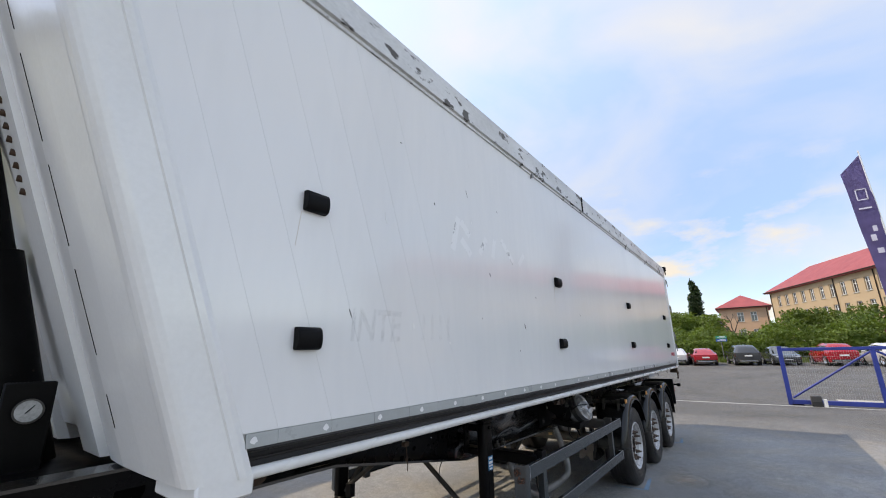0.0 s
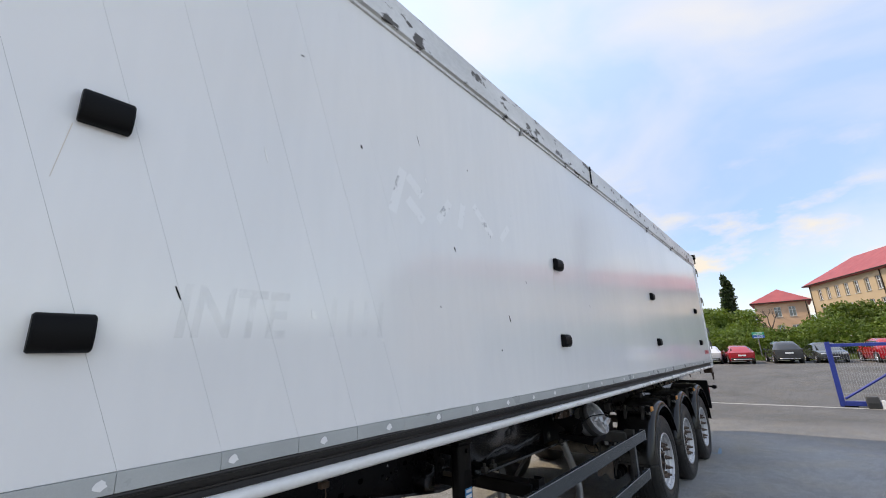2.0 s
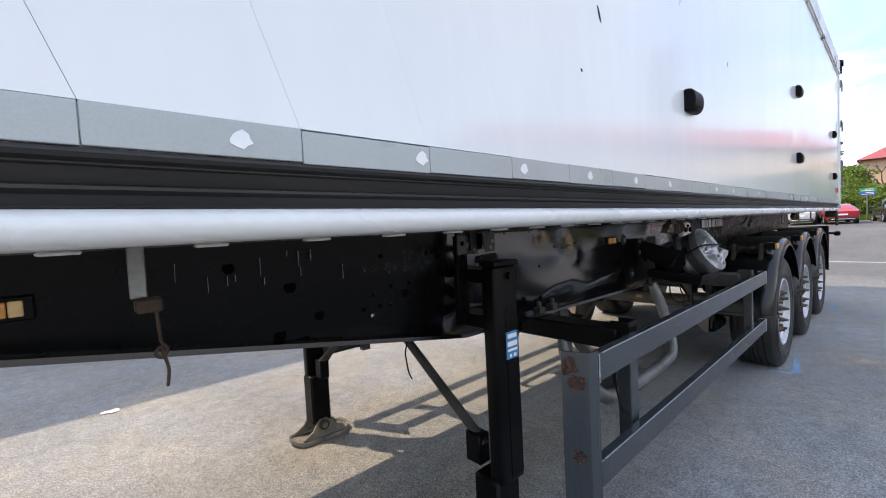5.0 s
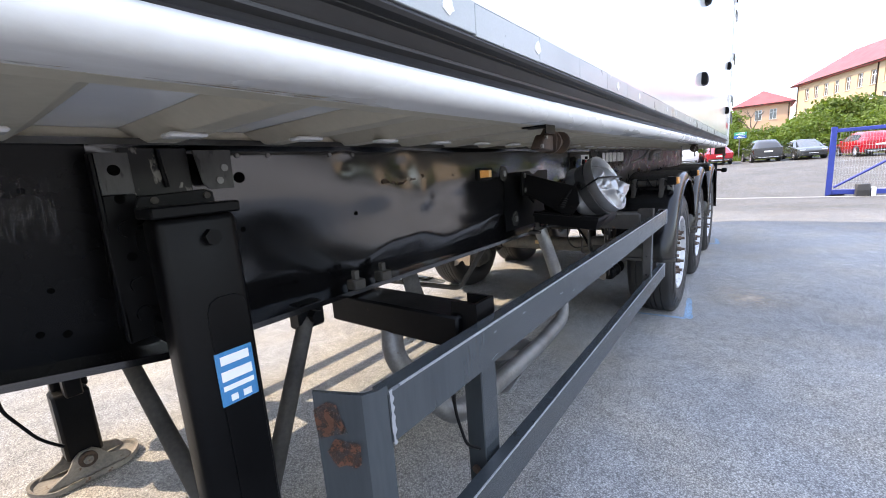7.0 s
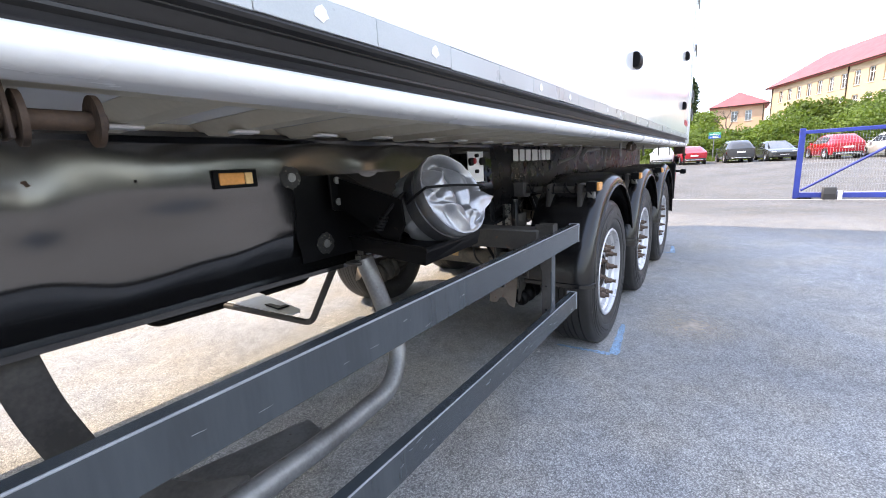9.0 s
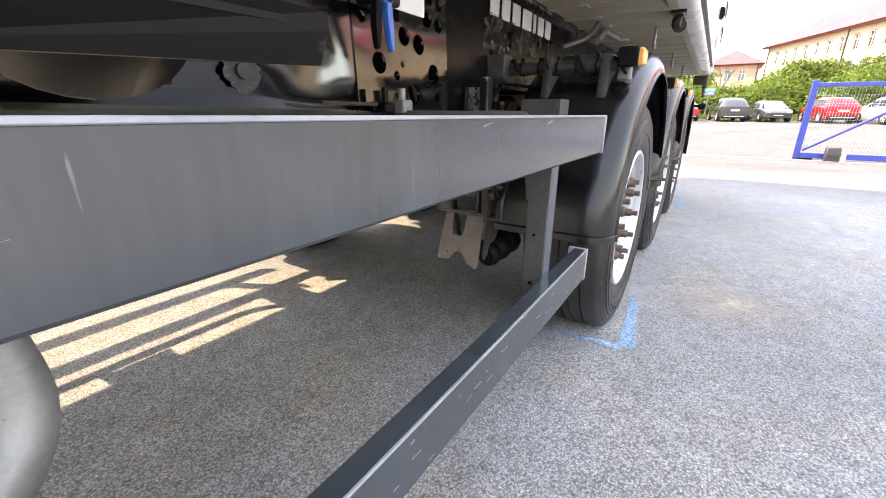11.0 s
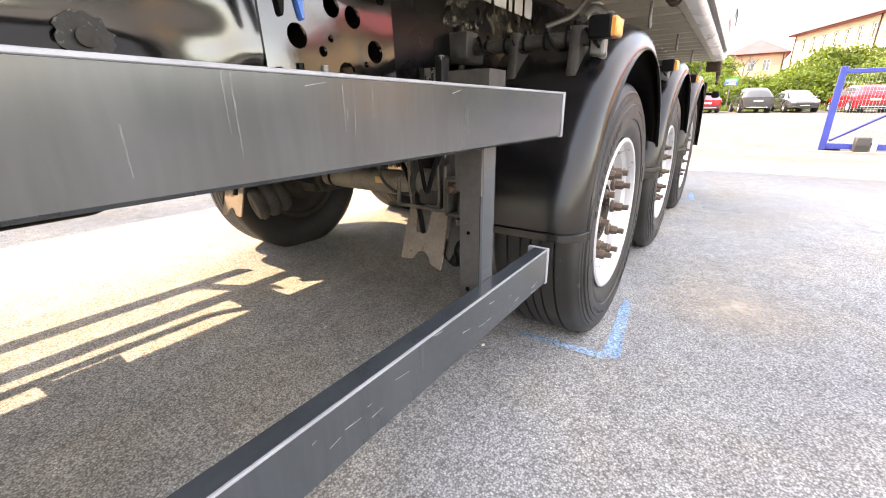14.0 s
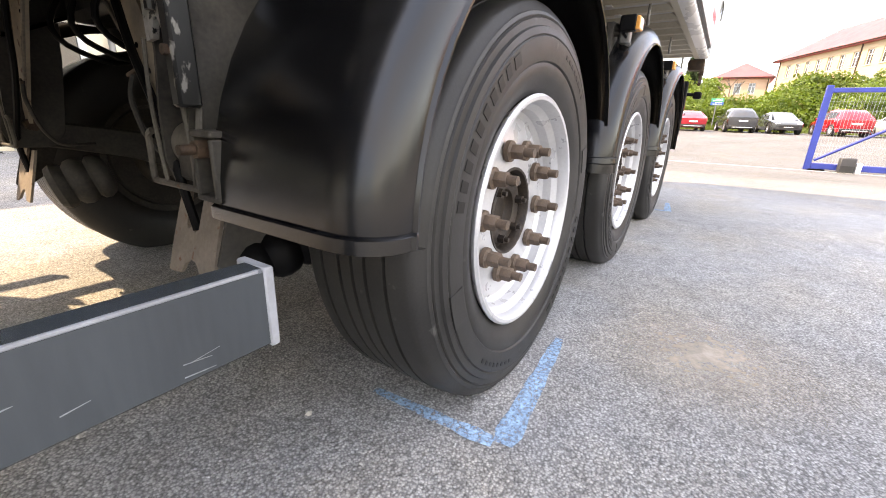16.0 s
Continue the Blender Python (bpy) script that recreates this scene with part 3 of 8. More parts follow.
def held(prof, d=0.003):
    """The profile with holding points close to the ends of its long flats, so that flats stay flat."""
    out = []
    for (xa, ya), (xb, yb) in zip(prof, prof[1:]):
        out.append((xa, ya))
        w = math.hypot(xb - xa, yb - ya)
        if w > 4 * d:
            f = d / w
            out += [(xa + (xb - xa) * f, ya + (yb - ya) * f), (xb - (xb - xa) * f, yb - (yb - ya) * f)]
    return out + [prof[-1]]


# front corner post with a rolled edge, and front wall with its stepped channels
bm = fresh()
prof = [(2.882, -0.006), (2.875, -0.012), (2.85, -0.012), (2.845, -0.006), (2.745, -0.006), (2.725, 0.0), (2.708, 0.016), (2.700, 0.04), (2.697, 0.08), (2.90, 0.08), (2.90, 0.0)]
prof = held(prof)
for za, zb in ((1.36, 3.55),):
    lo = [bm.verts.new((lean(x, za), y, za)) for x, y in prof]
    hi = [bm.verts.new((lean(x, zb), y, zb)) for x, y in prof]
    n = len(prof)
    bm.faces.new(lo)
    bm.faces.new(hi[::-1])
    for i in range(n):
        bm.faces.new((lo[i], lo[(i + 1) % n], hi[(i + 1) % n], hi[i]))
part("corner_post", bm, M_POST, body, "white front corner post", smooth=50)
bm = fresh()
box(bm, lean(2.70, 1.30), lean(2.885, 1.30), -0.004, 0.3, 1.30, 1.372, bev=0.008)
part("post_foot", bm, M_POST, body)

bm = fresh()
fw = [(0.07, 0.0), (0.30, -0.006), (0.52, -0.006), (0.70, 0.004), (0.74, 0.03), (0.745, 0.05), (0.78, 0.05), (0.785, -0.01), (1.02, -0.01), (1.06, 0.03), (1.06, 0.22), (CY, 0.22)]
fw = held(fw + [(2 * CY - y, d) for y, d in fw[::-1]])
lo = [bm.verts.new((lean(2.697 + d, 1.36), y, 1.36)) for y, d in fw]
hi = [bm.verts.new((lean(2.697 + d, 3.5), y, 3.5)) for y, d in fw]
lob = [bm.verts.new((lean(2.697 + 0.3, 1.36), y, 1.36)) for y, d in fw]
for i in range(len(fw) - 1):
    bm.faces.new((lo[i], lo[i + 1], hi[i + 1], hi[i]))
    bm.faces.new((lo[i], lob[i], lob[i + 1], lo[i + 1]))
part("front_wall", bm, M_POST, body, "stepped white front wall", smooth=50)
for z0, z1 in ((1.50, 1.62), (1.76, 2.06), (2.14, 2.42), (2.50, 2.80), (2.88, 3.14)):
    bm = fresh()
    vs = box(bm, 2.6885, 2.694, 0.498, 0.4998, z0, z1)
    lean_all(vs)
    part("slot", bm, M_DARK, body)
for z0 in (1.72, 2.0):
    bm = fresh()
    vs = box(bm, 2.7415, 2.745, 0.7415, 0.7445, z0, z0 + 0.07)
    lean_all(vs)
    part("slot", bm, M_DARK, body)
b2 = fresh()
disc(b2, (0, 0, 0), (1, 0, 0), 0.014, 0.02, 10)
rivet_me = made("rivet", b2, M_RUSTD)
for i in range(10):
    z = 2.42 + 0.052 * i
    piece("rivet", rivet_me, body, (lean(2.683, z), 0.90, z))

# top rail, grey strip, rubber channel and white rub rail
bm = fresh()
prof = [(0.0, 3.335), (-0.010, 3.338), (-0.010, 3.352), (-0.004, 3.356), (-0.004, 3.364), (-0.020, 3.370), (-0.022, 3.545), (-0.014, 3.556), (0.10, 3.556), (0.10, 3.335)]
lo = [bm.verts.new((lean(2.70, z), y, z)) for y, z in prof]
hi = [bm.verts.new((12.53, y, z)) for y, z in prof]
bm.faces.new(lo[::-1])
bm.faces.new(hi)
for i in range(len(prof)):
    bm.faces.new((lo[i], hi[i], hi[(i + 1) % len(prof)], lo[(i + 1) % len(prof)]))
mirror(bm)
part("top_rail", bm, M_CAP, body, "scuffed aluminium top rail with dark stains", smooth=30)

rnd = random.Random(5)
x = 2.872
while x < 12.4:
    w = PITCH if x > 2.9 else 0.1175
    b2 = fresh()
    dz = rnd.uniform(-0.0015, 0.0015)
    vs = box(b2, x + 0.0004, min(x + w, 12.5) - 0.0004, -0.0035, 0.004, 1.4445 + dz, Z_LOW - 0.002 + dz, bev=0.001)
    part("reflective_strip", b2, M_TAPE, body, "worn grey reflective tape")
    x += w
blob = [(0.0135 * math.cos(2 * math.pi * k / 11) * (1.0, 0.8, 1.15, 0.9, 1.1, 0.75, 1.1, 0.85, 1.05, 0.9, 1.2)[k], 0.0115 * math.sin(2 * math.pi * k / 11) * (1.0, 1.1, 0.85, 1.15, 0.8, 1.0, 1.2, 0.8, 1.1, 0.95, 0.9)[k]) for k in range(11)]
b2 = fresh()
prism(b2, [(-p, q) for p, q in blob], "y", -0.0008, 0.0008)
mark_me = made("tape_mark", b2, M_TAPE_MARK, 0)
for k in range(31):
    x = 2.90 + 0.2955 * k
    if 9 < k and k % 3 == 1:
        continue
    piece("tape_mark", mark_me, body, (x, -0.0042, 1.468))

bm = fresh()
prof = [(0.012, 1.4435), (-0.001, 1.4435), (-0.003, 1.439), (0.0, 1.434), (0.012, 1.431), (0.012, 1.429), (0.018, 1.427), (0.026, 1.410), (0.020, 1.407), (0.020, 1.403), (0.026, 1.398), (0.020, 1.388), (0.016, 1.385), (0.018, 1.3825), (0.07, 1.382), (0.07, 1.4435)]
prism(bm, prof, "x", 2.885, 12.5)
part("rubber_channel", bm, M_CHANNEL, body, "black ribbed rubber channel", smooth=25)
bm = fresh()
prof = [(0.050, 1.3815), (0.026, 1.383), (0.010, 1.380), (0.001, 1.372), (-0.002, 1.362), (0.001, 1.351), (0.010, 1.343), (0.024, 1.340), (0.069, 1.3385), (0.069, 1.3815)]
prism(bm, prof, "x", 2.90, 12.55)
mirror(bm)
part("rub_rail", bm, M_RUB, body, "white rounded rub rail", smooth=50)

# floor underside: a plain band along the edge, then shallow pans between ribs
bm = fresh()
prism(bm, [(0.070, 1.3385), (0.104, 1.3385), (0.136, 1.3655), (0.07, 1.3655)], "x", 2.95, 12.52)
part("edge_band", bm, M_UNDER, body, smooth=30)
bm = fresh()
prism(bm, [(Y_FAR - 0.070, 1.3385), (Y_FAR - 0.104, 1.3385), (Y_FAR - 0.136, 1.3655), (Y_FAR - 0.07, 1.3655)], "x", 2.95, 12.52)
part("edge_band", bm, M_UNDER, body, smooth=30)
bm = fresh()
box(bm, 2.95, 12.52, 0.58, Y_FAR - 0.58, 1.3395, 1.3655)
floor_ob = part("floor_underside", bm, M_UNDER, body, "glossy off-white underside of the body", smooth=30)
b2 = fresh()
prism(b2, [(-0.024, 1.3385), (0.024, 1.3385), (0.062, 1.3655), (-0.062, 1.3655)], "y", 0.103, 0.60, bev=0.0015)
rib_me = made("cross_rib", b2, M_UNDER, 0)
b2 = fresh()
box(b2, -0.030, 0.030, 0.385, 0.425, 1.3305, 1.3382, bev=0.003)
pad_me = made("weld_pad", b2, M_RUB)
for k in range(40):
    x = 3.205 + 0.2345 * k
    piece("cross_rib", rib_me, floor_ob, (x, 0, 0))
    piece("weld_pad", pad_me, floor_ob, (x - 0.018, 0, 0))
M_OCHRE = worn_mark("ochre_run", (0.42, 0.29, 0.13), 16, 0.40, 0.60, most=0.8, rough=0.6, bump=0.1, stretch=(0.3, 1, 1))
for xa, xb, y in ((4.90, 5.17, 0.058), (4.93, 5.10, 0.050), (4.72, 4.86, 0.058)):
    bm = fresh()
    bm.faces.new([bm.verts.new(p) for p in ((xa, y, 1.3379), (xb, y - 0.001, 1.3379), (xb - 0.03, y + 0.005, 1.3379), (xa + 0.02, y + 0.004, 1.3379))])
    part("ochre_run", bm, M_OCHRE, body, "ochre run of dirt on the white rail", smooth=0)

# rear frame, tail gate and its hardware
bm = fresh()
for yy in (-0.014, Y_FAR - 0.086):
    bm = fresh()
    box(bm, 12.50, 12.60, yy, yy + 0.10, 1.37, 3.55, bev=0.006)
    part("rear_post", bm, M_POST, body)
bm = fresh()
box(bm, 12.56, 12.63, 0.1, 2 * CY - 0.1, 1.40, 3.50, bev=0.006)
for k in range(6):
    box(bm, 12.63, 12.66, 0.12, 2 * CY - 0.12, 1.5 + 0.34 * k, 1.56 + 0.34 * k, bev=0.004)
part("tail_gate", bm, M_POST, trailer, "white ribbed tail gate")
bm = fresh()
box(bm, 12.58, 12.70, -0.03, 0.05, 3.50, 3.60, bev=0.01)
disc(bm, (12.66, 0.0, 3.56), (0, 1, 0), 0.05, 0.10, 14)
tube(bm, rounded([(12.62, -0.01, 3.6), (12.72, -0.02, 3.56), (12.70, -0.02, 3.42)], 0.04), 0.012, 8)
part("tail_gate_hinge", bm, M_BLACKM, trailer)
for z in (3.2, 2.6, 2.0, 1.75):
    bm = fresh()
    box(bm, 12.60, 12.68, -0.02, 0.03, z, z + 0.10, bev=0.01)
    tube(bm, rounded([(12.62, -0.02, z + 0.1), (12.67, -0.03, z + 0.06), (12.66, -0.03, z - 0.06)], 0.03), 0.009, 8)
    part("latch", bm, M_GALV, trailer)
bm = fresh()
tube(bm, rounded([(12.60, 0.10, 1.34), (12.70, 0.06, 1.30), (12.70, 0.04, 1.16), (12.64, 0.04, 1.12)], 0.04), 0.016, 8)
tube(bm, [(12.55, 0.04, 1.28), (12.74, 0.04, 1.22)], 0.02, 8)
box(bm, 12.50, 12.62, 0.02, 0.16, 1.24, 1.34, bev=0.01)
part("tail_gate_hook", bm, M_RUSTD, trailer)

# rubber bumpers on the side wall
b2 = fresh()
sec = [(0.0, -0.044), (-0.022, -0.044), (-0.034, -0.036), (-0.040, -0.018), (-0.042, 0.0), (-0.040, 0.018), (-0.034, 0.036), (-0.022, 0.044), (0.0, 0.044)]
prism(b2, sec, "x", -0.055, 0.055, bev=0.004)
bump_me = made("rubber_bumper", b2, M_RUBBER, 40)
for x in (3.078, 5.80, 8.574, 11.63):
    for z in (1.808, 2.373):
        piece("rubber_bumper", bump_me, body, (x, 0.0, z), label="black half-round rubber bumper")
        bm = fresh()
        prism(bm, [(x - 0.06, z - 0.05), (x - 0.058, z - 0.05), (x - 0.0765, z - 0.20), (x - 0.078, z - 0.20)], "y", -0.0012, 0.0)
        if z > 2 and x < 6:
            part("rust_run", bm, mat("rust_stain", (0.66, 0.59, 0.51), 0.4, var=0.2) if x < 4 else bpy.data.materials["rust_stain"], body)
        else:
            bm.free()

# scuffs, chips and the strap on the top rail
rnd = random.Random(11)
for x, z, w, h in ((5.06, 1.93, 0.012, 0.05), (4.55, 2.27, 0.008, 0.03), (3.92, 2.62, 0.010, 0.02), (4.42, 1.96, 0.006, 0.012), (4.70, 2.78, 0.006, 0.016), (4.28, 2.80, 0.004, 0.05),
                   (5.30, 2.18, 0.005, 0.02), (4.95, 1.75, 0.012, 0.01), (6.4, 2.1, 0.006, 0.02), (3.30, 1.92, 0.006, 0.05), (3.62, 2.9, 0.02, 0.006)):
    bm = fresh()
    n = 7
    prism(bm, [(x - 0.4 * (math.sin(a) * h / 2) + math.cos(a) * w / 2 * rnd.uniform(0.6, 1.2), z + math.sin(a) * h / 2 * rnd.uniform(0.7, 1.1)) for a in [2 * math.pi * i / n for i in range(n)]], "y", -0.0012, 0.0)
    part("scuff", bm, M_BLACKM, body)
for x, z, w, h in ((3.725, 1.885, 0.022, 0.028), (4.05, 1.80, 0.016, 0.012), (3.51, 2.42, 0.006, 0.05), (4.33, 2.60, 0.006, 0.04), (3.86, 2.35, 0.004, 0.04)):
    bm = fresh()
    n = 11
    prism(bm, [(x - 0.36 * (math.sin(a) * h / 2) + math.cos(a) * w / 2 * rnd.uniform(0.5, 1.3), z + math.sin(a) * h / 2 * rnd.uniform(0.6, 1.2)) for a in [2 * math.pi * i / n for i in range(n)]], "y", -0.0012, 0.0)
    part("paint_chip", bm, M_WHITE, body)
bm = fresh()
box(bm, 6.795, 6.82, -0.030, -0.02, 3.36, 3.55, bev=0.003)
part("tarp_strap", bm, M_RUBBER, body)
for x in (5.38, 8.9, 10.4):
    bm = fresh()
    prism(bm, [(x, 3.30), (x + 0.045, 3.32), (x + 0.02, 3.37)], "y", -0.016, 0.0)
    part("tarp_hook", bm, M_GALV, body)

# ghosts of removed lettering
def letters(text, x0, z0, height, spacing=1.0, slant=0.0):
    cu = bpy.data.curves.new("lettering", "FONT")
    cu.body, cu.size, cu.extrude, cu.space_character, cu.shear, cu.offset = text, height * 1.4, 0.0005, spacing, slant, 0.004
    tmp = new("lettering_source", cu)
    me = bpy.data.meshes.new_from_object(tmp.evaluated_get(bpy.context.evaluated_depsgraph_get()))
    bpy.data.objects.remove(tmp)
    me.transform(Matrix.Translation((x0, -0.0006, z0)) @ Matrix.Rotation(radians(90), 4, "X"))
    return me


me = letters("INTE", 3.295, 1.805, 0.148, 1.0, 0.12)
me.transform(Matrix.Translation((3.295 * 0.26, 0, 0)) @ Matrix.Diagonal((0.74, 1, 1, 1)))
me.materials.append(M_GHOST)
ob = hang(new("faded_lettering", me), body)
ob["label"] = "faint ghost of removed lettering"
for i in range(4):
    bm = fresh()
    x = 3.79 + 0.075 * i
    bm.faces.new([bm.verts.new((px, -0.0012, pz)) for px, pz in ((x, 1.81), (x + 0.025, 1.81), (x + 0.035, 1.95), (x + 0.012, 1.95))])
    part("faded_stroke", bm, M_GHOST, body)
# paler patches where a sign once sat
for xa, za, xb, zb, w in ((4.10, 2.37, 4.17, 2.60, 0.052), (4.20, 2.58, 4.30, 2.50, 0.050), (4.20, 2.46, 4.31, 2.37, 0.050), (4.42, 2.40, 4.52, 2.53, 0.045), (4.60, 2.40, 4.64, 2.55, 0.045),
                          (4.74, 2.57, 4.92, 2.42, 0.046), (5.02, 2.42, 5.12, 2.52, 0.042)):
    d = Vector((xb - xa, zb - za)).normalized() * (w / 2)
    bm = fresh()
    bm.faces.new([bm.verts.new((px, -0.0012, pz)) for px, pz in ((xa - d.y, za + d.x), (xb - d.y, zb + d.x), (xb + d.y, zb - d.x), (xa + d.y, za - d.x))])
    part("faded_stroke", bm, M_PALE, body, smooth=0)
for i in range(5):
    bm = fresh()
    box(bm, 11.95 + 0.09 * i, 12.02 + 0.09 * i, -0.002, 0.0, 1.60, 1.67)
    part("maker_mark", bm, mat("maker_red", (0.45, 0.05, 0.07), 0.4) if i == 0 else bpy.data.materials["maker_red"], body)

# chassis beams: a dented, glossy web between two flanges
def beam_low(x):
    keys = ((1.3, 1.17), (3.7, 1.155), (5.02, 0.93), (7.97, 0.905), (8.06, 1.02), (8.9, 1.03), (9.1, 1.12), (12.45, 1.12))
    if x <= keys[0][0]:
        return keys[0][1]
    for (xa, za), (xb, zb) in zip(keys, keys[1:]):
        if x <= xb:
            return za + (zb - za) * (x - xa) / (xb - xa)
    return keys[-1][1]


LIP = ((4.9, 1.02), (5.366, 1.019), (5.44, 0.998), (5.565, 0.995), (5.733, 1.040), (5.854, 1.044), (6.018, 1.002), (6.237, 1.021), (6.44, 1.050), (6.9, 1.0), (7.4, 0.985))
# pushed-out pillows and hollows: centre x, z, spread along, below and above, depth
PILLOWS = ((5.22, 1.225, 0.260, 0.060, 0.110, 0.0100), (5.66, 1.215, 0.075, 0.045, 0.100, 0.0100), (5.885, 1.165, 0.040, 0.032, 0.075, 0.0080), (6.14, 1.215, 0.130, 0.042, 0.110, 0.0120),
           (5.545, 1.295, 0.022, 0.024, 0.024, -0.0050), (5.78, 1.27, 0.04, 0.03, 0.03, -0.0050), (6.42, 1.22, 0.070, 0.040, 0.10, 0.0070), (6.80, 1.235, 0.070, 0.035, 0.060, 0.0090), (7.12, 1.06, 0.09, 0.06, 0.06, 0.0135), (7.27, 0.99, 0.07, 0.045, 0.045, -0.0120))


def along(keys, x):
    """The value between the keys (x, value), eased so that it has no corners."""
    if x <= keys[0][0]:
        return keys[0][1]
    for (xa, za), (xb, zb) in zip(keys, keys[1:]):
        if x <= xb:
            t = (x - xa) / (xb - xa)
            return za + (zb - za) * t * t * (3 - 2 * t)
    return keys[-1][1]


def web_in(x, z, y=0.59):
    """How far the dented web lies behind its plane."""
    zl, zh = beam_low(x), 1.335
    edge = min(1.0, 6.0 * (z - zl) / (zh - zl) + 0.02, 40.0 * (zh - z) / (zh - zl) + 0.02)
    d = 0.0016 * noise.noise(Vector((x * 2.4, z * 3.0, y))) + 0.0004 * noise.noise(Vector((x * 6.0 + 7, z * 7.0, y)))
    for cx, cz, wx, wl, wu, h in PILLOWS:
        d += h * math.exp(-0.5 * ((x - cx) / wx) ** 2 - 0.5 * ((z - cz) / (wl if z < cz else wu)) ** 2)
    ease = max(0.0, min(1.0, (x - 4.97) / 0.2))
    ease = ease * ease * (3 - 2 * ease)
    ease2 = max(0.0, min(1.0, (x - 5.29) / 0.5))
    ease2 = ease2 * ease2 * (3 - 2 * ease2)
    below = max(0.0, along(LIP, x) - z)
    bow = 0.30 * (below - 0.012 * (1 - math.exp(-below / 0.012))) * ease + (1.335 - z) * 0.14 * (1 - ease2)
    amount = max(0.0, min(1.0, (x - 4.97) / 0.1, (7.4 - x) / 0.08))
    lean = 0.05 * (z - 0.93) * max(0.0, min(1.0, (x - 6.9) / 0.4, (9.0 - x) / 0.4))
    return bow + lean - d * edge * amount


PIERCED = ((7.655, 1.087, 0.026), (7.483, 1.025, 0.026), (7.59, 1.10, 0.024), (7.53, 1.155, 0.030), (7.70, 1.16, 0.024), (7.758, 1.15, 0.020), (7.712, 1.212, 0.018), (7.765, 1.205, 0.016),
           (7.62, 0.955, 0.028), (7.725, 1.015, 0.028), (7.55, 1.0, 0.012), (7.54, 0.945, 0.012), (7.688, 0.982, 0.008), (7.577, 1.03, 0.008), (7.463, 1.167, 0.020), (7.74, 0.95, 0.012), (7.45, 1.21, 0.013), (7.43, 1.12, 0.014))


NECK_OPEN = ((4.643, 1.136, 0.0075), (4.714, 1.090, 0.0075), (4.644, 1.064, 0.0085))


def chassis_beam(y, out):
    """out: +1 or -1, the side that faces outwards."""
    nz = 40
    for xa, xb, nx, m in ((1.3, 4.56, 80, M_NECK), (4.97, 7.40, 220, M_BLACK), (7.80, 12.45, 130, M_NECK)):
        bm = fresh()
        grid = []
        for i in range(nx + 1):
            x = xa + (xb - xa) * i / nx
            zl, zh = beam_low(x), 1.335
            grid.append([bm.verts.new((x, y - out * web_in(x, zl + (zh - zl) * j / nz, y), zl + (zh - zl) * j / nz)) for j in range(nz + 1)])
        for a, b in zip(grid, grid[1:]):
            for j in range(nz):
                bm.faces.new((a[j], b[j], b[j + 1], a[j + 1]))
        part("beam_web", bm, m, trailer, "glossy black dented chassis beam" if m is M_BLACK else "dull black chassis beam", smooth=60)
    # pierced plate with real bolt holes
    for xa, xb, holes, top, lean, m in ((7.398, 7.802, PIERCED, 0.93, 0.05, M_BLACKP), (4.558, 4.972, NECK_OPEN, 1.307, -0.14, M_NECK)):
        bm = fresh()
        loops = [[(xa, beam_low(xa)), (xb, beam_low(xb)), (xb, 1.335), (xa, 1.335)]]
        loops += [[(hx + r * math.cos(2 * math.pi * k / 20), hz + r * math.sin(2 * math.pi * k / 20)) for k in range(20)] for hx, hz, r in holes]
        for loop in loops:
            vs = [bm.verts.new((px, y - out * (0.004 + lean * (pz - top)), pz)) for px, pz in loop]
            for k in range(len(vs)):
                bm.edges.new((vs[k], vs[(k + 1) % len(vs)]))
        bmesh.ops.triangle_fill(bm, use_beauty=True, use_dissolve=False, edges=bm.edges[:])
        bmesh.ops.solidify(bm, geom=bm.faces[:], thickness=0.008)
        part("pierced_plate", bm, m, trailer, "black beam plate with bolt holes", smooth=30)
    for low in (True, False):
        bm = fresh()
        prev = None
        for i in range(61):
            x = 1.3 + (12.45 - 1.3) * i / 60
            z = beam_low(x) if low else 1.335
            za, zb = (z - 0.014, z) if low else (z, z + 0.012)
            y0, y1 = sorted((y + out * 0.03, y - out * 0.10))
            ring = [bm.verts.new(c) for c in ((x, y0, za), (x, y1, za), (x, y1, zb), (x, y0, zb))]
            if prev:
                for k in range(4):
                    bm.faces.new((prev[k], prev[(k + 1) % 4], ring[(k + 1) % 4], ring[k]))
            else:
                bm.faces.new(ring[::-1])
            prev = ring
        bm.faces.new(prev)
        part("beam_flange", bm, M_BLACK, trailer, smooth=30)


chassis_beam(0.59, -1)
chassis_beam(2 * CY - 0.59, 1)

# added black sheet that stands in for a dark reflection in the web
bm = fresh()
rq = random.Random(2)
left = [(6.468 + rq.uniform(-0.006, 0.006), 0.945 + 0.04 * i) for i in range(8)]
prism(bm, left[::-1] + [(6.98, 0.945), (6.98, 1.225)], "y", 0.583, 0.5885)
part("doubler_plate", bm, M_BLACKM, trailer, "matt black sheet standing in for a dark reflection in the beam", smooth=0)

b2 = fresh()
disc(b2, (0, 0, 0), (0, 1, 0), 1.0, 1.0, 20)
hole_me = made("beam_hole", b2, M_DARK)


def hole(x, z, r):
    ob = piece("beam_hole", hole_me, trailer, (x, (0.584 if 6.47 < x < 6.98 else 0.59 + (1.335 - z) * 0.14 if 4.56 < x < 4.97 else 0.59 + web_in(x, z)) + 0.0004, z))
    ob.scale = (r, 0.004, r)


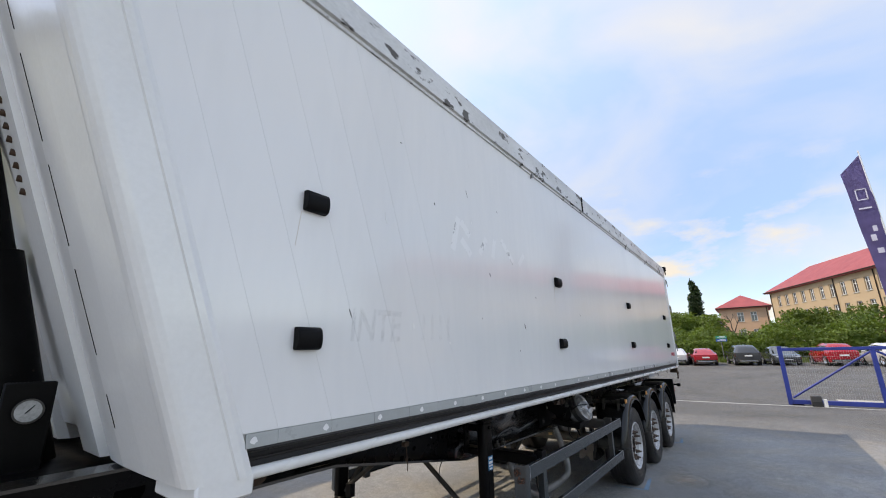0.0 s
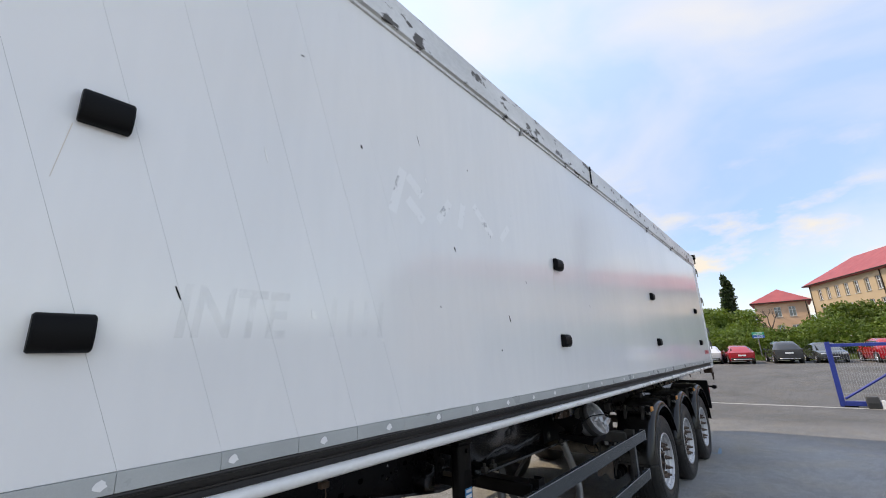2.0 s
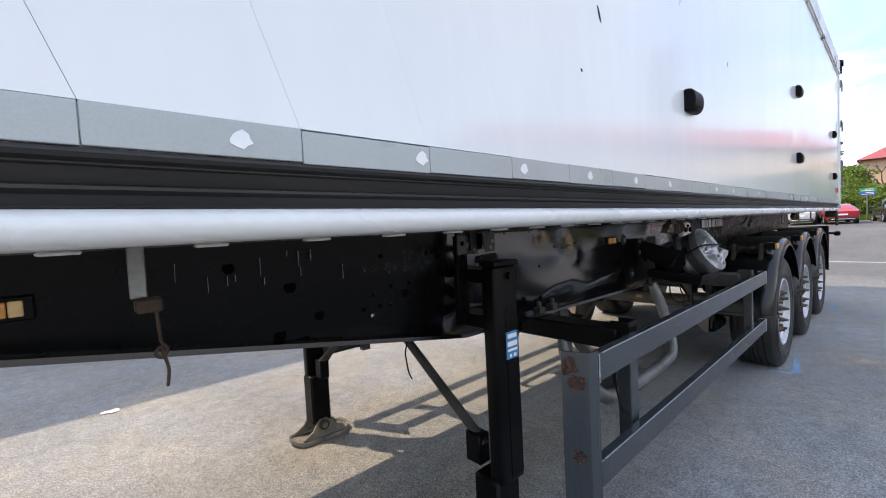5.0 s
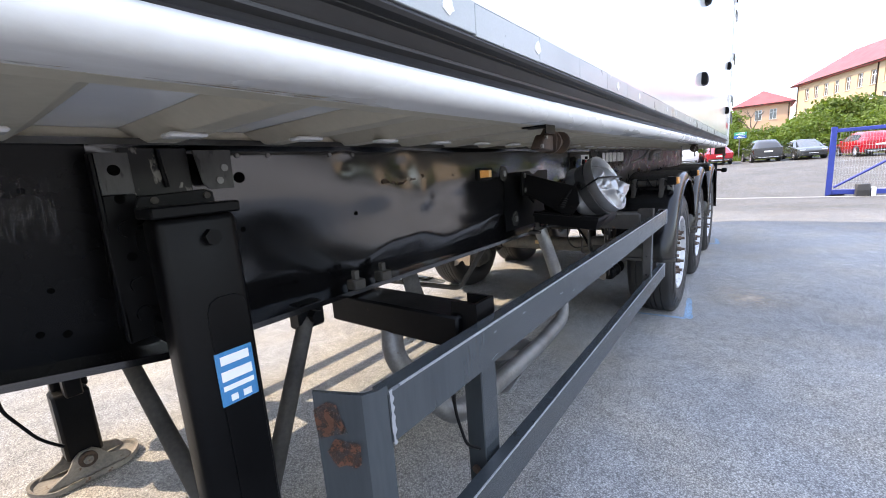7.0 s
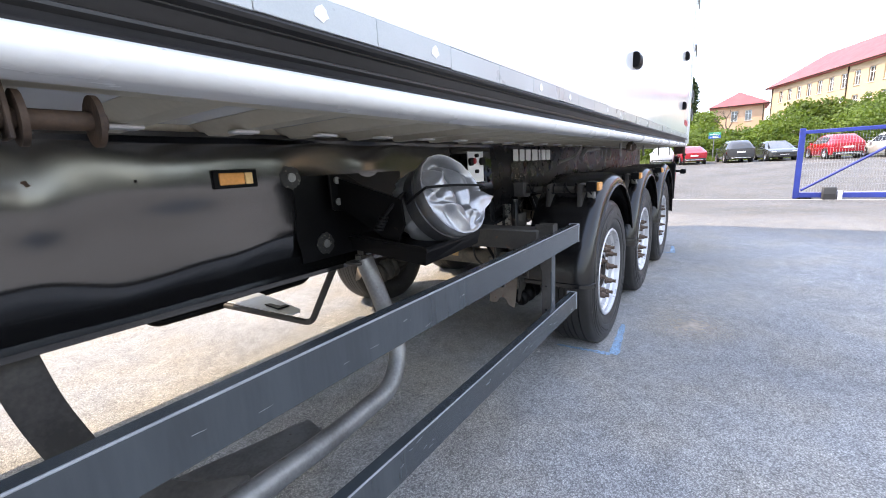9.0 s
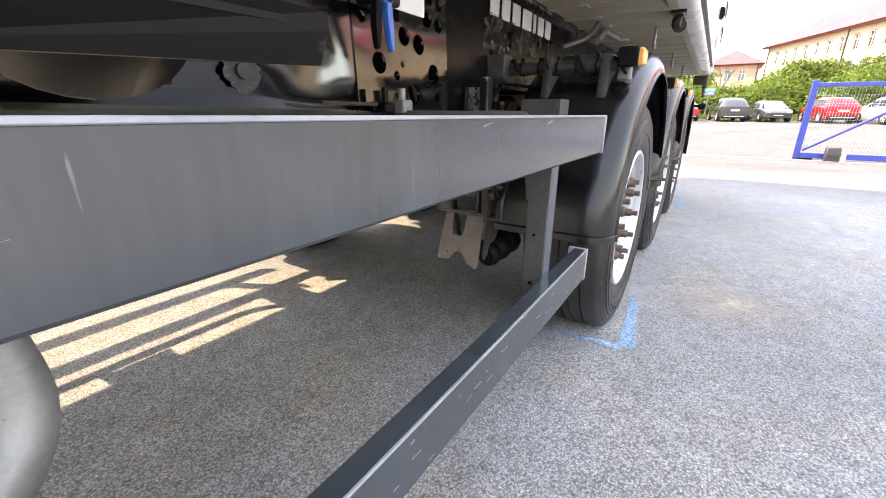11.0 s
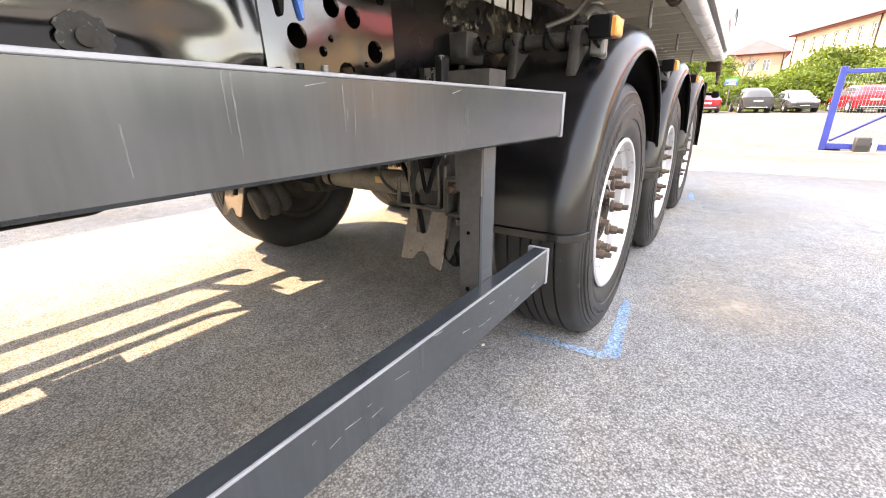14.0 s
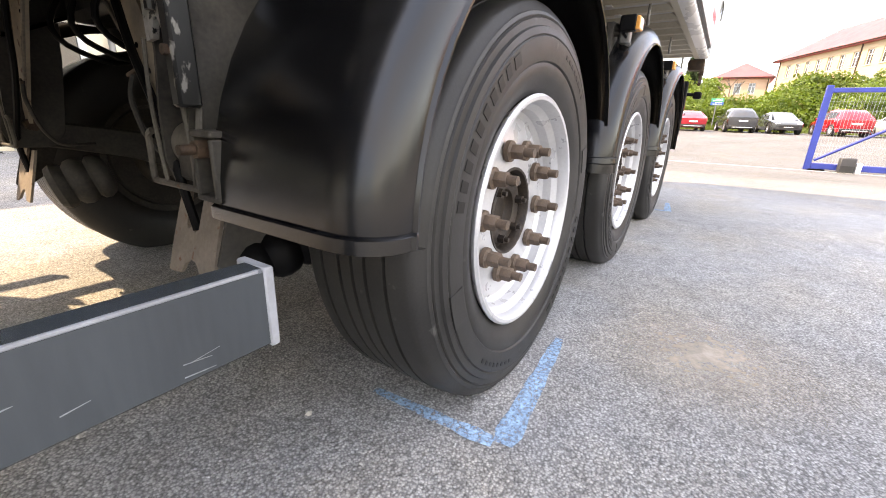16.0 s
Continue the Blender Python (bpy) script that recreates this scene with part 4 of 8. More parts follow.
for x, z, r in ((7.17, 1.06, 0.012), (5.234, 1.267, 0.0125), (5.234, 1.146, 0.006), (5.572, 1.144, 0.006), (5.676, 1.231, 0.003), (6.06, 1.235, 0.003),
                (4.20, 1.27, 0.015), (4.36, 1.20, 0.018), (4.45, 1.10, 0.016), (4.33, 1.06, 0.018), (4.40, 1.03, 0.020), (4.777, 1.124, 0.0155), (4.669, 1.265, 0.007), (4.714, 1.158, 0.007), (4.791, 1.158, 0.006), (4.670, 1.092, 0.007), (4.607, 1.09, 0.007), (4.879, 1.263, 0.005), (4.887, 1.088, 0.005), (4.861, 1.013, 0.006), (4.896, 1.002, 0.007), (4.794, 1.088, 0.004),
                (2.58, 1.25, 0.05), (2.76, 1.25, 0.05), (2.3, 1.25, 0.05), (8.42, 1.22, 0.012), (8.6, 1.21, 0.012), (8.28, 1.20, 0.012), (8.75, 1.23, 0.010)):
    hole(x, z, r)

# white block marks on the beam
for i, w in enumerate((0.085, 0.085, 0.09, 0.11, 0.04, 0.085, 0.085)):
    x = 8.10 + (0, 0.097, 0.195, 0.298, 0.421, 0.475, 0.57)[i]
    bm = fresh()
    box(bm, x, x + w - 0.014, 0.597, 0.6035, 1.243, 1.318, bev=0.003)
    part("maker_block", bm, M_WHITE, trailer)
mat("scraped_black", (0.012, 0.011, 0.010), 0.55, var=0.5, scale=30, speck=(0.12, 0.11, 0.09), speck_at=0.62, bump=0.4)
M_WEAR = worn_mark("scraped_wear", (0.10, 0.088, 0.07), 9, 0.52, 0.66, rough=0.6, bump=0.3)
bm = fresh()
prism(bm, [(8.05, 1.13), (8.70, 1.15), (8.80, 1.245), (8.05, 1.25)], "y", 0.5965, 0.597)
part("scraped_patch", bm, M_WEAR, trailer, "worn grey scratches in the black paint", smooth=0)
rq = random.Random(19)
M_BRUSH = worn_mark("brushed_wear", (0.15, 0.15, 0.16), 10, 0.50, 0.60, most=0.35, rough=0.5, bump=0.1, stretch=(7, 1, 0.5))
for x0, x1, za, zb in ((4.69, 4.745, 1.185, 1.262), (4.765, 4.915, 1.165, 1.290), (4.60, 4.66, 1.20, 1.25)):
    bm = fresh()
    n = 14
    low = [(x0 + (x1 - x0) * k / n, za + rq.uniform(0, 0.04)) for k in range(n + 1)]
    high = [(x0 + (x1 - x0) * k / n, zb - rq.uniform(0, 0.035)) for k in range(n + 1)]
    bm.faces.new([bm.verts.new((px, 0.59 + (1.335 - pz) * 0.14 - 0.0025, pz)) for px, pz in low + high[::-1]])
    part("brushed_wear", bm, M_BRUSH, trailer, "brushed grey wear in the black paint", smooth=0)
for k in range(12):
    x, z, h = rq.uniform(4.05, 4.56), rq.uniform(1.19, 1.31), rq.uniform(0.006, 0.05)
    w = rq.uniform(0.0006, 0.0016)
    yw = 0.59 + web_in(x, z)
    bm = fresh()
    prism(bm, [(x - w, z), (x + w, z + 0.001), (x + w * 0.6, z - h), (x - w * 0.5, z - h)], "y", yw - 0.0075, yw - 0.006)
    part("paint_drip", bm, M_SCRATCH, trailer)
rq = random.Random(9)
for x, z in ((6.464, 1.223), (6.569, 0.997), (7.10, 0.975)):
    bm = fresh()
    prism(bm, [(x + 0.037 * rq.uniform(0.85, 1.08) * math.cos(a), z + 0.037 * rq.uniform(0.85, 1.08) * math.sin(a)) for a in [2 * math.pi * k / 30 for k in range(30)]], "y", 0.5790, 0.583)
    part("scraped_patch", bm, bpy.data.materials["scraped_black"], trailer, smooth=0)
    bm = fresh()
    disc(bm, (x, 0.576, z), (0, 1, 0), 0.014, 0.008, 12)
    part("rivet", bm, M_DUST if x > 7 else M_GALV, trailer)

# small bright plugs and a crumbled weld line on the dented web
for x in (5.234, 5.309, 5.492, 5.573):
    bm = fresh()
    disc(bm, (x, 0.59 + web_in(x, 1.315) - 0.001, 1.315), (0, 1, 0), 0.0055, 0.005, 12)
    part("plug", bm, M_GALV, trailer)
rq = random.Random(31)
for k in range(26):
    u = rq.random()
    x = 5.68 + 0.205 * u
    z = (1.232 - 0.16 * (x - 5.68) if x < 5.755 else 1.219 + 0.16 * (x - 5.755)) + rq.uniform(-0.004, 0.004)
    r = rq.uniform(0.002, 0.005) * (1.8 if k < 3 else 1)
    bm = fresh()
    yw = 0.59 + web_in(x, z)
    prism(bm, [(x + r * 1.4 * rq.uniform(0.6, 1.2) * math.cos(a), z + r * rq.uniform(0.6, 1.2) * math.sin(a)) for a in [2 * math.pi * i / 7 for i in range(7)]], "y", yw - 0.0022, yw + 0.001)
    part("weld_crumb", bm, M_RUSTD, trailer, smooth=0)

# side marker lamps on the beam
for x in (6.29, 3.78):
    bm = fresh()
    yw = 0.59 + web_in(x, 1.23)
    box(bm, x - 0.062, x + 0.062, yw - 0.010, yw + 0.004, 1.204, 1.254, bev=0.003)
    lamp = part("marker_lamp", bm, M_RUBBER, trailer)
    bm = fresh()
    box(bm, x - 0.047, x + 0.022, yw - 0.015, yw - 0.009, 1.213, 1.245, bev=0.002)
    part("lens", bm, M_AMBER, lamp, "amber lens")
    bm = fresh()
    box(bm, x + 0.024, x + 0.046, yw - 0.0145, yw - 0.009, 1.213, 1.245, bev=0.002)
    part("reflector", bm, M_AMBERW, lamp)

# round prohibition sticker and hanging pin at the neck
bm = fresh()
disc(bm, (3.34, 0.575, 1.24), (0, 1, 0), 0.055, 0.004, 28)
st = part("round_sticker", bm, M_RED, trailer, "round white sticker with a red rim")
bm = fresh()
disc(bm, (3.34, 0.572, 1.24), (0, 1, 0), 0.043, 0.004, 28)
part("sticker_field", bm, M_WHITE, st)
bm = fresh()
box(bm, 3.31, 3.37, 0.568, 0.571, 1.232, 1.25)
part("sticker_bar", bm, M_BLACKM, st)
bm = fresh()
box(bm, 3.975, 4.0, 0.30, 0.305, 1.25, 1.34, bev=0.002)
pl = part("hanging_plate", bm, M_GALV, trailer)
bm = fresh()
box(bm, 3.98, 4.02, 0.285, 0.315, 1.225, 1.25, bev=0.004)
part("catch", bm, M_RUSTD, pl)
bm = fresh()
tube(bm, [(4.01, 0.30, 1.225), (4.013, 0.30, 1.17)], 0.003, 6)
tube(bm, rounded([(4.013, 0.30, 1.17), (4.024, 0.30, 1.155), (4.013, 0.30, 1.14), (4.002, 0.30, 1.15), (4.012, 0.30, 1.165), (4.022, 0.30, 1.12), (4.018, 0.30, 1.09)], 0.008), 0.003, 6)
part("spring_pin", bm, M_RUSTD, pl)

# hydraulic cylinder, gauge and neck fittings at the front
bm = fresh()
tube(bm, [(2.60, CY, 1.0), (2.26, CY, 2.2)], 0.14, 24)
tube(bm, [(2.26, CY, 2.2), (1.93, CY, 3.35)], 0.115, 24)
part("tipping_cylinder", bm, M_BLACKM, trailer, "black hydraulic tipping cylinder")
bm = fresh()
box(bm, 2.35, 2.85, 0.70, 1.8, 1.18, 1.32, bev=0.02)
box(bm, 2.30, 2.36, 0.95, 1.08, 1.3, 1.56, bev=0.01)
part("cylinder_cradle", bm, M_BLACKM, trailer)
gauge_at = Vector((2.482, 0.95, 1.548))
bm = fresh()
disc(bm, gauge_at, (-0.20, -0.97, 0.12), 0.047, 0.04, 30)
ga = part("pressure_gauge", bm, M_DUST, trailer, "round pressure gauge with a grey dial")
bm = fresh()
d = Vector((-0.20, -0.97, 0.12)).normalized()
disc(bm, gauge_at + d * 0.021, d, 0.040, 0.004, 30)
part("dial", bm, mat("grey_dial", (0.32, 0.32, 0.31), 0.3, var=0.3, scale=30), ga)
bm = fresh()
tube(bm, [gauge_at + d * 0.025 - Vector((0.008, 0, 0.008)), gauge_at + d * 0.025 + Vector((0.016, 0, 0.02))], 0.002, 6)
part("needle", bm, M_RUBBER, ga)
bm = fresh()
box(bm, 2.40, 2.56, 0.98, 1.0, 1.30, 1.66, bev=0.006)
part("gauge_bracket", bm, M_BLACKM, trailer)
bm = fresh()
tube(bm, rounded([(2.33, 1.02, 1.60), (2.30, 1.05, 1.74), (2.25, 1.2, 1.76), (2.3, 1.4, 1.5), (2.5, 1.5, 1.2)], 0.1), 0.012, 8)
tube(bm, rounded([(2.38, 0.9, 1.33), (2.3, 0.8, 1.45), (2.25, 0.95, 1.5)], 0.1), 0.012, 8)
part("hose", bm, M_RUBBER, trailer)
for x in (1.6, 2.2, 2.9, 3.6, 4.4):
    bm = fresh()
    box(bm, x, x + 0.08, 0.66, 2 * CY - 0.66, 1.18, 1.30, bev=0.006)
    part("neck_crossbar", bm, M_BLACKM, trailer)
for k in range(1):
    bm = fresh()
    tube(bm, [(3.05, 0.20, 1.315), (3.05, 0.44, 1.30)], 0.03, 14)
    box(bm, 2.98, 3.12, 0.24, 0.40, 1.28, 1.342, bev=0.008)
    disc(bm, (3.05, 0.22, 1.305), (0, 1, 0), 0.045, 0.02, 16)
    part("ratchet_winch", bm, M_RUSTD, trailer, "rusty load-strap winch")


def winch(x):
    y, z = 0.075, 1.302
    bm = fresh()
    tube(bm, [(x - 0.05, y, z), (x + 0.078, y, z)], 0.011, 16)
    w = part("ratchet_winch", bm, M_RUSTD, trailer, "rusty load-strap winch")
    for xx in (x + 0.005, x + 0.068):
        bm = fresh()
        disc(bm, (xx, y, z), (1, 0, 0), 0.029, 0.006, 24)
        part("winch_disc", bm, M_RUSTD, w)
    bm = fresh()
    prism(bm, [(y - 0.02, z - 0.022), (y + 0.022, z - 0.022), (y + 0.028, z + 0.013), (y + 0.014, 1.338), (y - 0.014, 1.338), (y - 0.022, z + 0.008)], "x", x - 0.008, x - 0.003, bev=0.001)
    part("winch_cheek", bm, M_RUSTD, w)
    bm = fresh()
    prism(bm, [(x - 0.095, z - 0.018), (x - 0.012, z - 0.024), (x - 0.012, z + 0.016), (x - 0.06, z + 0.018)], "y", y - 0.014, y + 0.014, bev=0.003)
    part("ratchet_body", bm, M_RUSTD, w)
    for xx, zz in ((x - 0.085, z - 0.012), (x - 0.06, z + 0.010)):
        bm = fresh()
        disc(bm, (xx, y - 0.015, zz), (0, 1, 0), 0.005, 0.006, 8)
        part("bolt", bm, M_GALV, w)
    bm = fresh()
    prism(bm, [(y - 0.032, 1.318), (y - 0.029, 1.318), (y - 0.029, 1.335), (y + 0.03, 1.335), (y + 0.03, 1.338), (y - 0.032, 1.338)], "x", x - 0.10, x - 0.045)
    part("winch_bracket", bm, M_BLACKM, w)


winch(5.80)
winch(8.95)

# landing legs
M_ANGLE = mat("scraped_dark_steel", (0.055, 0.054, 0.052), 0.45, gloss=0.4, col2=(0.022, 0.022, 0.022), scale=11, fine=120, speck=(0.006, 0.006, 0.006), speck_at=0.60, stretch=(1, 1, 0.3))
M_WORN = mat("worn_black_steel", (0.012, 0.012, 0.012), 0.42, gloss=0.3, var=0.4, scale=9, fine=90, speck=(0.20, 0.19, 0.175), speck_at=0.63, stretch=(1, 1, 0.5))


def landing_leg(side):
    """side -1: the near leg, +1: its twin across the trailer."""
    def Y(a, b):
        return sorted((CY + side * a, CY + side * b))
    bm = fresh()
    y0, y1 = Y(0.808, 0.875)
    box(bm, 4.985, 5.113, y0, y1, 0.40, 1.205, bev=0.014, seg=3)
    leg = part("landing_leg", bm, M_BLACKM, trailer, "black telescopic landing leg", smooth=35)
    bm = fresh()
    box(bm, 4.982, 5.119, y0 - 0.004, y1 + 0.004, 1.203, 1.222, bev=0.003)
    part("leg_cap", bm, M_BLACKM, leg)
    bm = fresh()
    prism(bm, [(5.035, 0.425), (5.103, 0.425), (5.103, 1.035), (5.097, 1.052), (5.083, 1.060), (5.055, 1.060), (5.041, 1.052), (5.035, 1.035)], "y", *Y(0.874, 0.8775), bev=0.001)
    part("leg_panel", bm, M_BLACKM, leg)
    bm = fresh()
    prism(bm, [(4.99, 1.216), (5.120, 1.216), (5.118, 1.240), (5.105, 1.246), (4.998, 1.240)], "y", *Y(0.775, 0.783), bev=0.002)
    part("head_plate", bm, M_BLACKM, leg)
    for xx, zz in ((5.105, 1.234), (5.02, 1.232)):
        bm = fresh()
        disc(bm, (xx, CY + side * 0.786, zz), (0, 1, 0), 0.006, 0.006, 10)
        part("rivet", bm, M_DUST, leg)
    bm = fresh()
    y0, y1 = Y(0.735, 0.86)
    box(bm, 4.972, 5.10, y0, y1, 0.10, 0.42, bev=0.012)
    part("inner_leg", bm, M_BLACKM, leg)
    ym = CY + side * 0.80
    # rocking foot: a dished plate with turned-up ends, two cheeks and a pin boss
    bm = fresh()
    plan = [(0.105 * math.cos(a) * 0.9 + (0.105 if math.cos(a) > 0 else -0.105), 0.105 * math.sin(a)) for a in [2 * math.pi * (k + 0.5) / 36 for k in range(36)]]
    rings = []
    for grow, z in ((0.97, 0.001), (1.0, 0.006), (1.0, 0.026), (0.94, 0.026), (0.90, 0.013), (0.45, 0.012)):
        rings.append([bm.verts.new((5.035 + px * grow, ym + py * grow, z + 0.22 * max(0.0, abs(px * grow) - 0.13))) for px, py in plan])
    for p, w in zip(rings, rings[1:]):
        for k in range(36):
            bm.faces.new((p[k], p[(k + 1) % 36], w[(k + 1) % 36], w[k]))
    bm.faces.new(rings[0][::-1])
    bm.faces.new(rings[-1])
    foot = part("leg_foot", bm, M_DIRTY, leg, "dusty dished rocking foot", smooth=30)
    for s in (-1, 1):
        bm = fresh()
        prism(bm, [(4.875, 0.015), (4.90, 0.040), (4.965, 0.070), (4.985, 0.115), (5.012, 0.140), (5.058, 0.140), (5.085, 0.115), (5.105, 0.078), (5.17, 0.060), (5.195, 0.020)], "y", *sorted((ym + s * 0.067, ym + s * 0.079)), bev=0.003)
        part("foot_cheek", bm, M_DIRTY, foot)
        bm = fresh()
        disc(bm, (5.035, ym + s * 0.086, 0.100), (0, 1, 0), 0.034, 0.016, 24)
        part("pin_boss", bm, M_RUSTD, foot)
        bm = fresh()
        disc(bm, (5.035, ym + s * 0.0965, 0.100), (0, 1, 0), 0.018, 0.012, 16)
        part("pin_end", bm, M_DIRTY, foot)
    bm = fresh()
    disc(bm, (5.035, ym, 0.100), (0, 1, 0), 0.017, 0.13, 14)
    part("foot_pin", bm, M_RUSTD, leg)
    # perforated angle bolted to the beam, and a bare lug beside it
    outline = [(4.966, 1.318), (5.014, 1.318), (5.014, 0.985), (4.962, 0.978)]
    bm = fresh()
    prism(bm, outline[:2] + [(5.014, 1.246), (4.966, 1.246)], "y", *Y(0.712, 0.720), bev=0.001)
    part("angle_head", bm, M_ANGLE, leg, "bare scraped head of the angle", smooth=0)
    bm = fresh()
    prism(bm, [(4.966, 1.245), (5.014, 1.245), (5.016, 0.985), (4.960, 0.978)], "y", *Y(0.712, 0.7195), bev=0.001)
    angle = part("mounting_angle", bm, M_BLACKM, leg, smooth=0)
    bm = fresh()
    box(bm, 4.958, 4.966, *Y(0.70, 0.7195), 0.98, 1.318, bev=0.002)
    part("angle_flange", bm, M_BLACKM, leg)
    bm = fresh()
    prism(bm, [(5.13, 1.325), (5.205, 1.325), (5.203, 1.245), (5.15, 1.245), (5.14, 1.26)], "y", *Y(0.69, 0.696), bev=0.001)
    part("lug", bm, M_ANGLE, leg, "bare scraped lug", smooth=0)
    bm = fresh()
    box(bm, 5.014, 5.13, *Y(0.66, 0.668), 1.24, 1.332, bev=0.002)
    part("back_plate", bm, M_WORN, leg)
    bm = fresh()
    tube(bm, rounded([(5.075, CY + side * 0.673, 1.328), (5.078, CY + side * 0.675, 1.28), (5.082, CY + side * 0.673, 1.255)], 0.02), 0.004, 6)
    part("weld_bead", bm, M_BLACKM, leg)
    for zz, r in ((1.288, 0.0095), (1.238, 0.008), (1.135, 0.008)):
        bm = fresh()
        disc(bm, (4.989, CY + side * 0.7202, zz), (0, 1, 0), r, 0.0012, 16)
        part("bolt_hole", bm, M_DARK, angle)
    for zz in (1.185, 1.083, 1.028):
        bm = fresh()
        disc(bm, (4.991, CY + side * 0.7235, zz), (0, 1, 0), 0.0145, 0.008, 14)
        part("bolt", bm, M_BLACKM, angle)
    for xx, zz in ((5.187, 1.288), (5.174, 1.262)):
        bm = fresh()
        disc(bm, (xx, CY + side * 0.697, zz), (0, 1, 0), 0.0075, 0.003, 12)
        part("rivet", bm, M_GALV, leg)
    for zz in (1.17, 1.00):
        bm = fresh()
        box(bm, 5.0, 5.10, *Y(0.66, 0.81), zz - 0.03, zz + 0.02, bev=0.006)
        part("leg_bracket", bm, M_BLACKM, leg)
    bm = fresh()
    disc(bm, (5.062, CY + side * 0.88, 1.165), (0, 1, 0), 0.014, 0.02, 6)
    part("bolt", bm, M_BLACKM, leg)
    bm = fresh()
    tube(bm, [(5.36, CY + side * 0.66, 0.90), (5.06, CY + side * 0.80, 0.44)], 0.021, 10)
    part("leg_brace", bm, M_DUST, leg)
    bm = fresh()
    tube(bm, [(5.04, CY + side * 0.05, 0.98), (5.04, CY + side * 0.74, 0.50)], 0.020, 10)
    part("leg_brace", bm, M_DUST, leg)
    bm = fresh()
    box(bm, 5.32, 5.40, Y(0.63, 0.68)[0], Y(0.63, 0.68)[1], 0.86, 0.93, bev=0.006)
    disc(bm, (5.36, CY + side * 0.69, 0.895), (0, 1, 0), 0.017, 0.03, 6)
    part("brace_lug", bm, M_BLACKM, leg)
    bm = fresh()
    box(bm, 5.01, 5.07, Y(0.66, 0.74)[0], Y(0.66, 0.74)[1], 0.42, 0.54, bev=0.006)
    part("brace_lug", bm, M_BLACKM, leg)
    if side < 0:
        bm = fresh()
        box(bm, 5.032, 5.098, 0.3715, 0.3745, 0.862, 0.962, bev=0.001)
        lab = part("sticker", bm, M_LABEL, leg, "blue and white maker's sticker")
        for x0, x1, z0, z1 in ((5.04, 5.09, 0.938, 0.954), (5.038, 5.092, 0.908, 0.926), (5.038, 5.092, 0.890, 0.899), (5.048, 5.06, 0.868, 0.88), (5.07, 5.085, 0.868, 0.88)):
            bm = fresh()
            box(bm, x0, x1, 0.3705, 0.3715, z0, z1)
            part("sticker_bar", bm, M_WHITE, lab)
    return leg


landing_leg(-1)
landing_leg(1)
bm = fresh()
tube(bm, [(5.04, 0.55, 1.08), (5.04, 2 * CY - 0.55, 1.08)], 0.024, 12)
box(bm, 5.0, 5.08, CY - 0.12, CY + 0.12, 0.93, 1.02, bev=0.01)
part("leg_shaft", bm, M_BLACKM, trailer)
bm = fresh()
tube(bm, rounded([(4.80, 0.62, 0.99), (4.79, 0.66, 0.9), (4.83, 0.7, 0.80), (4.86, 0.72, 0.76)], 0.03), 0.003, 6)
part("loose_wire", bm, M_RUBBER, trailer)

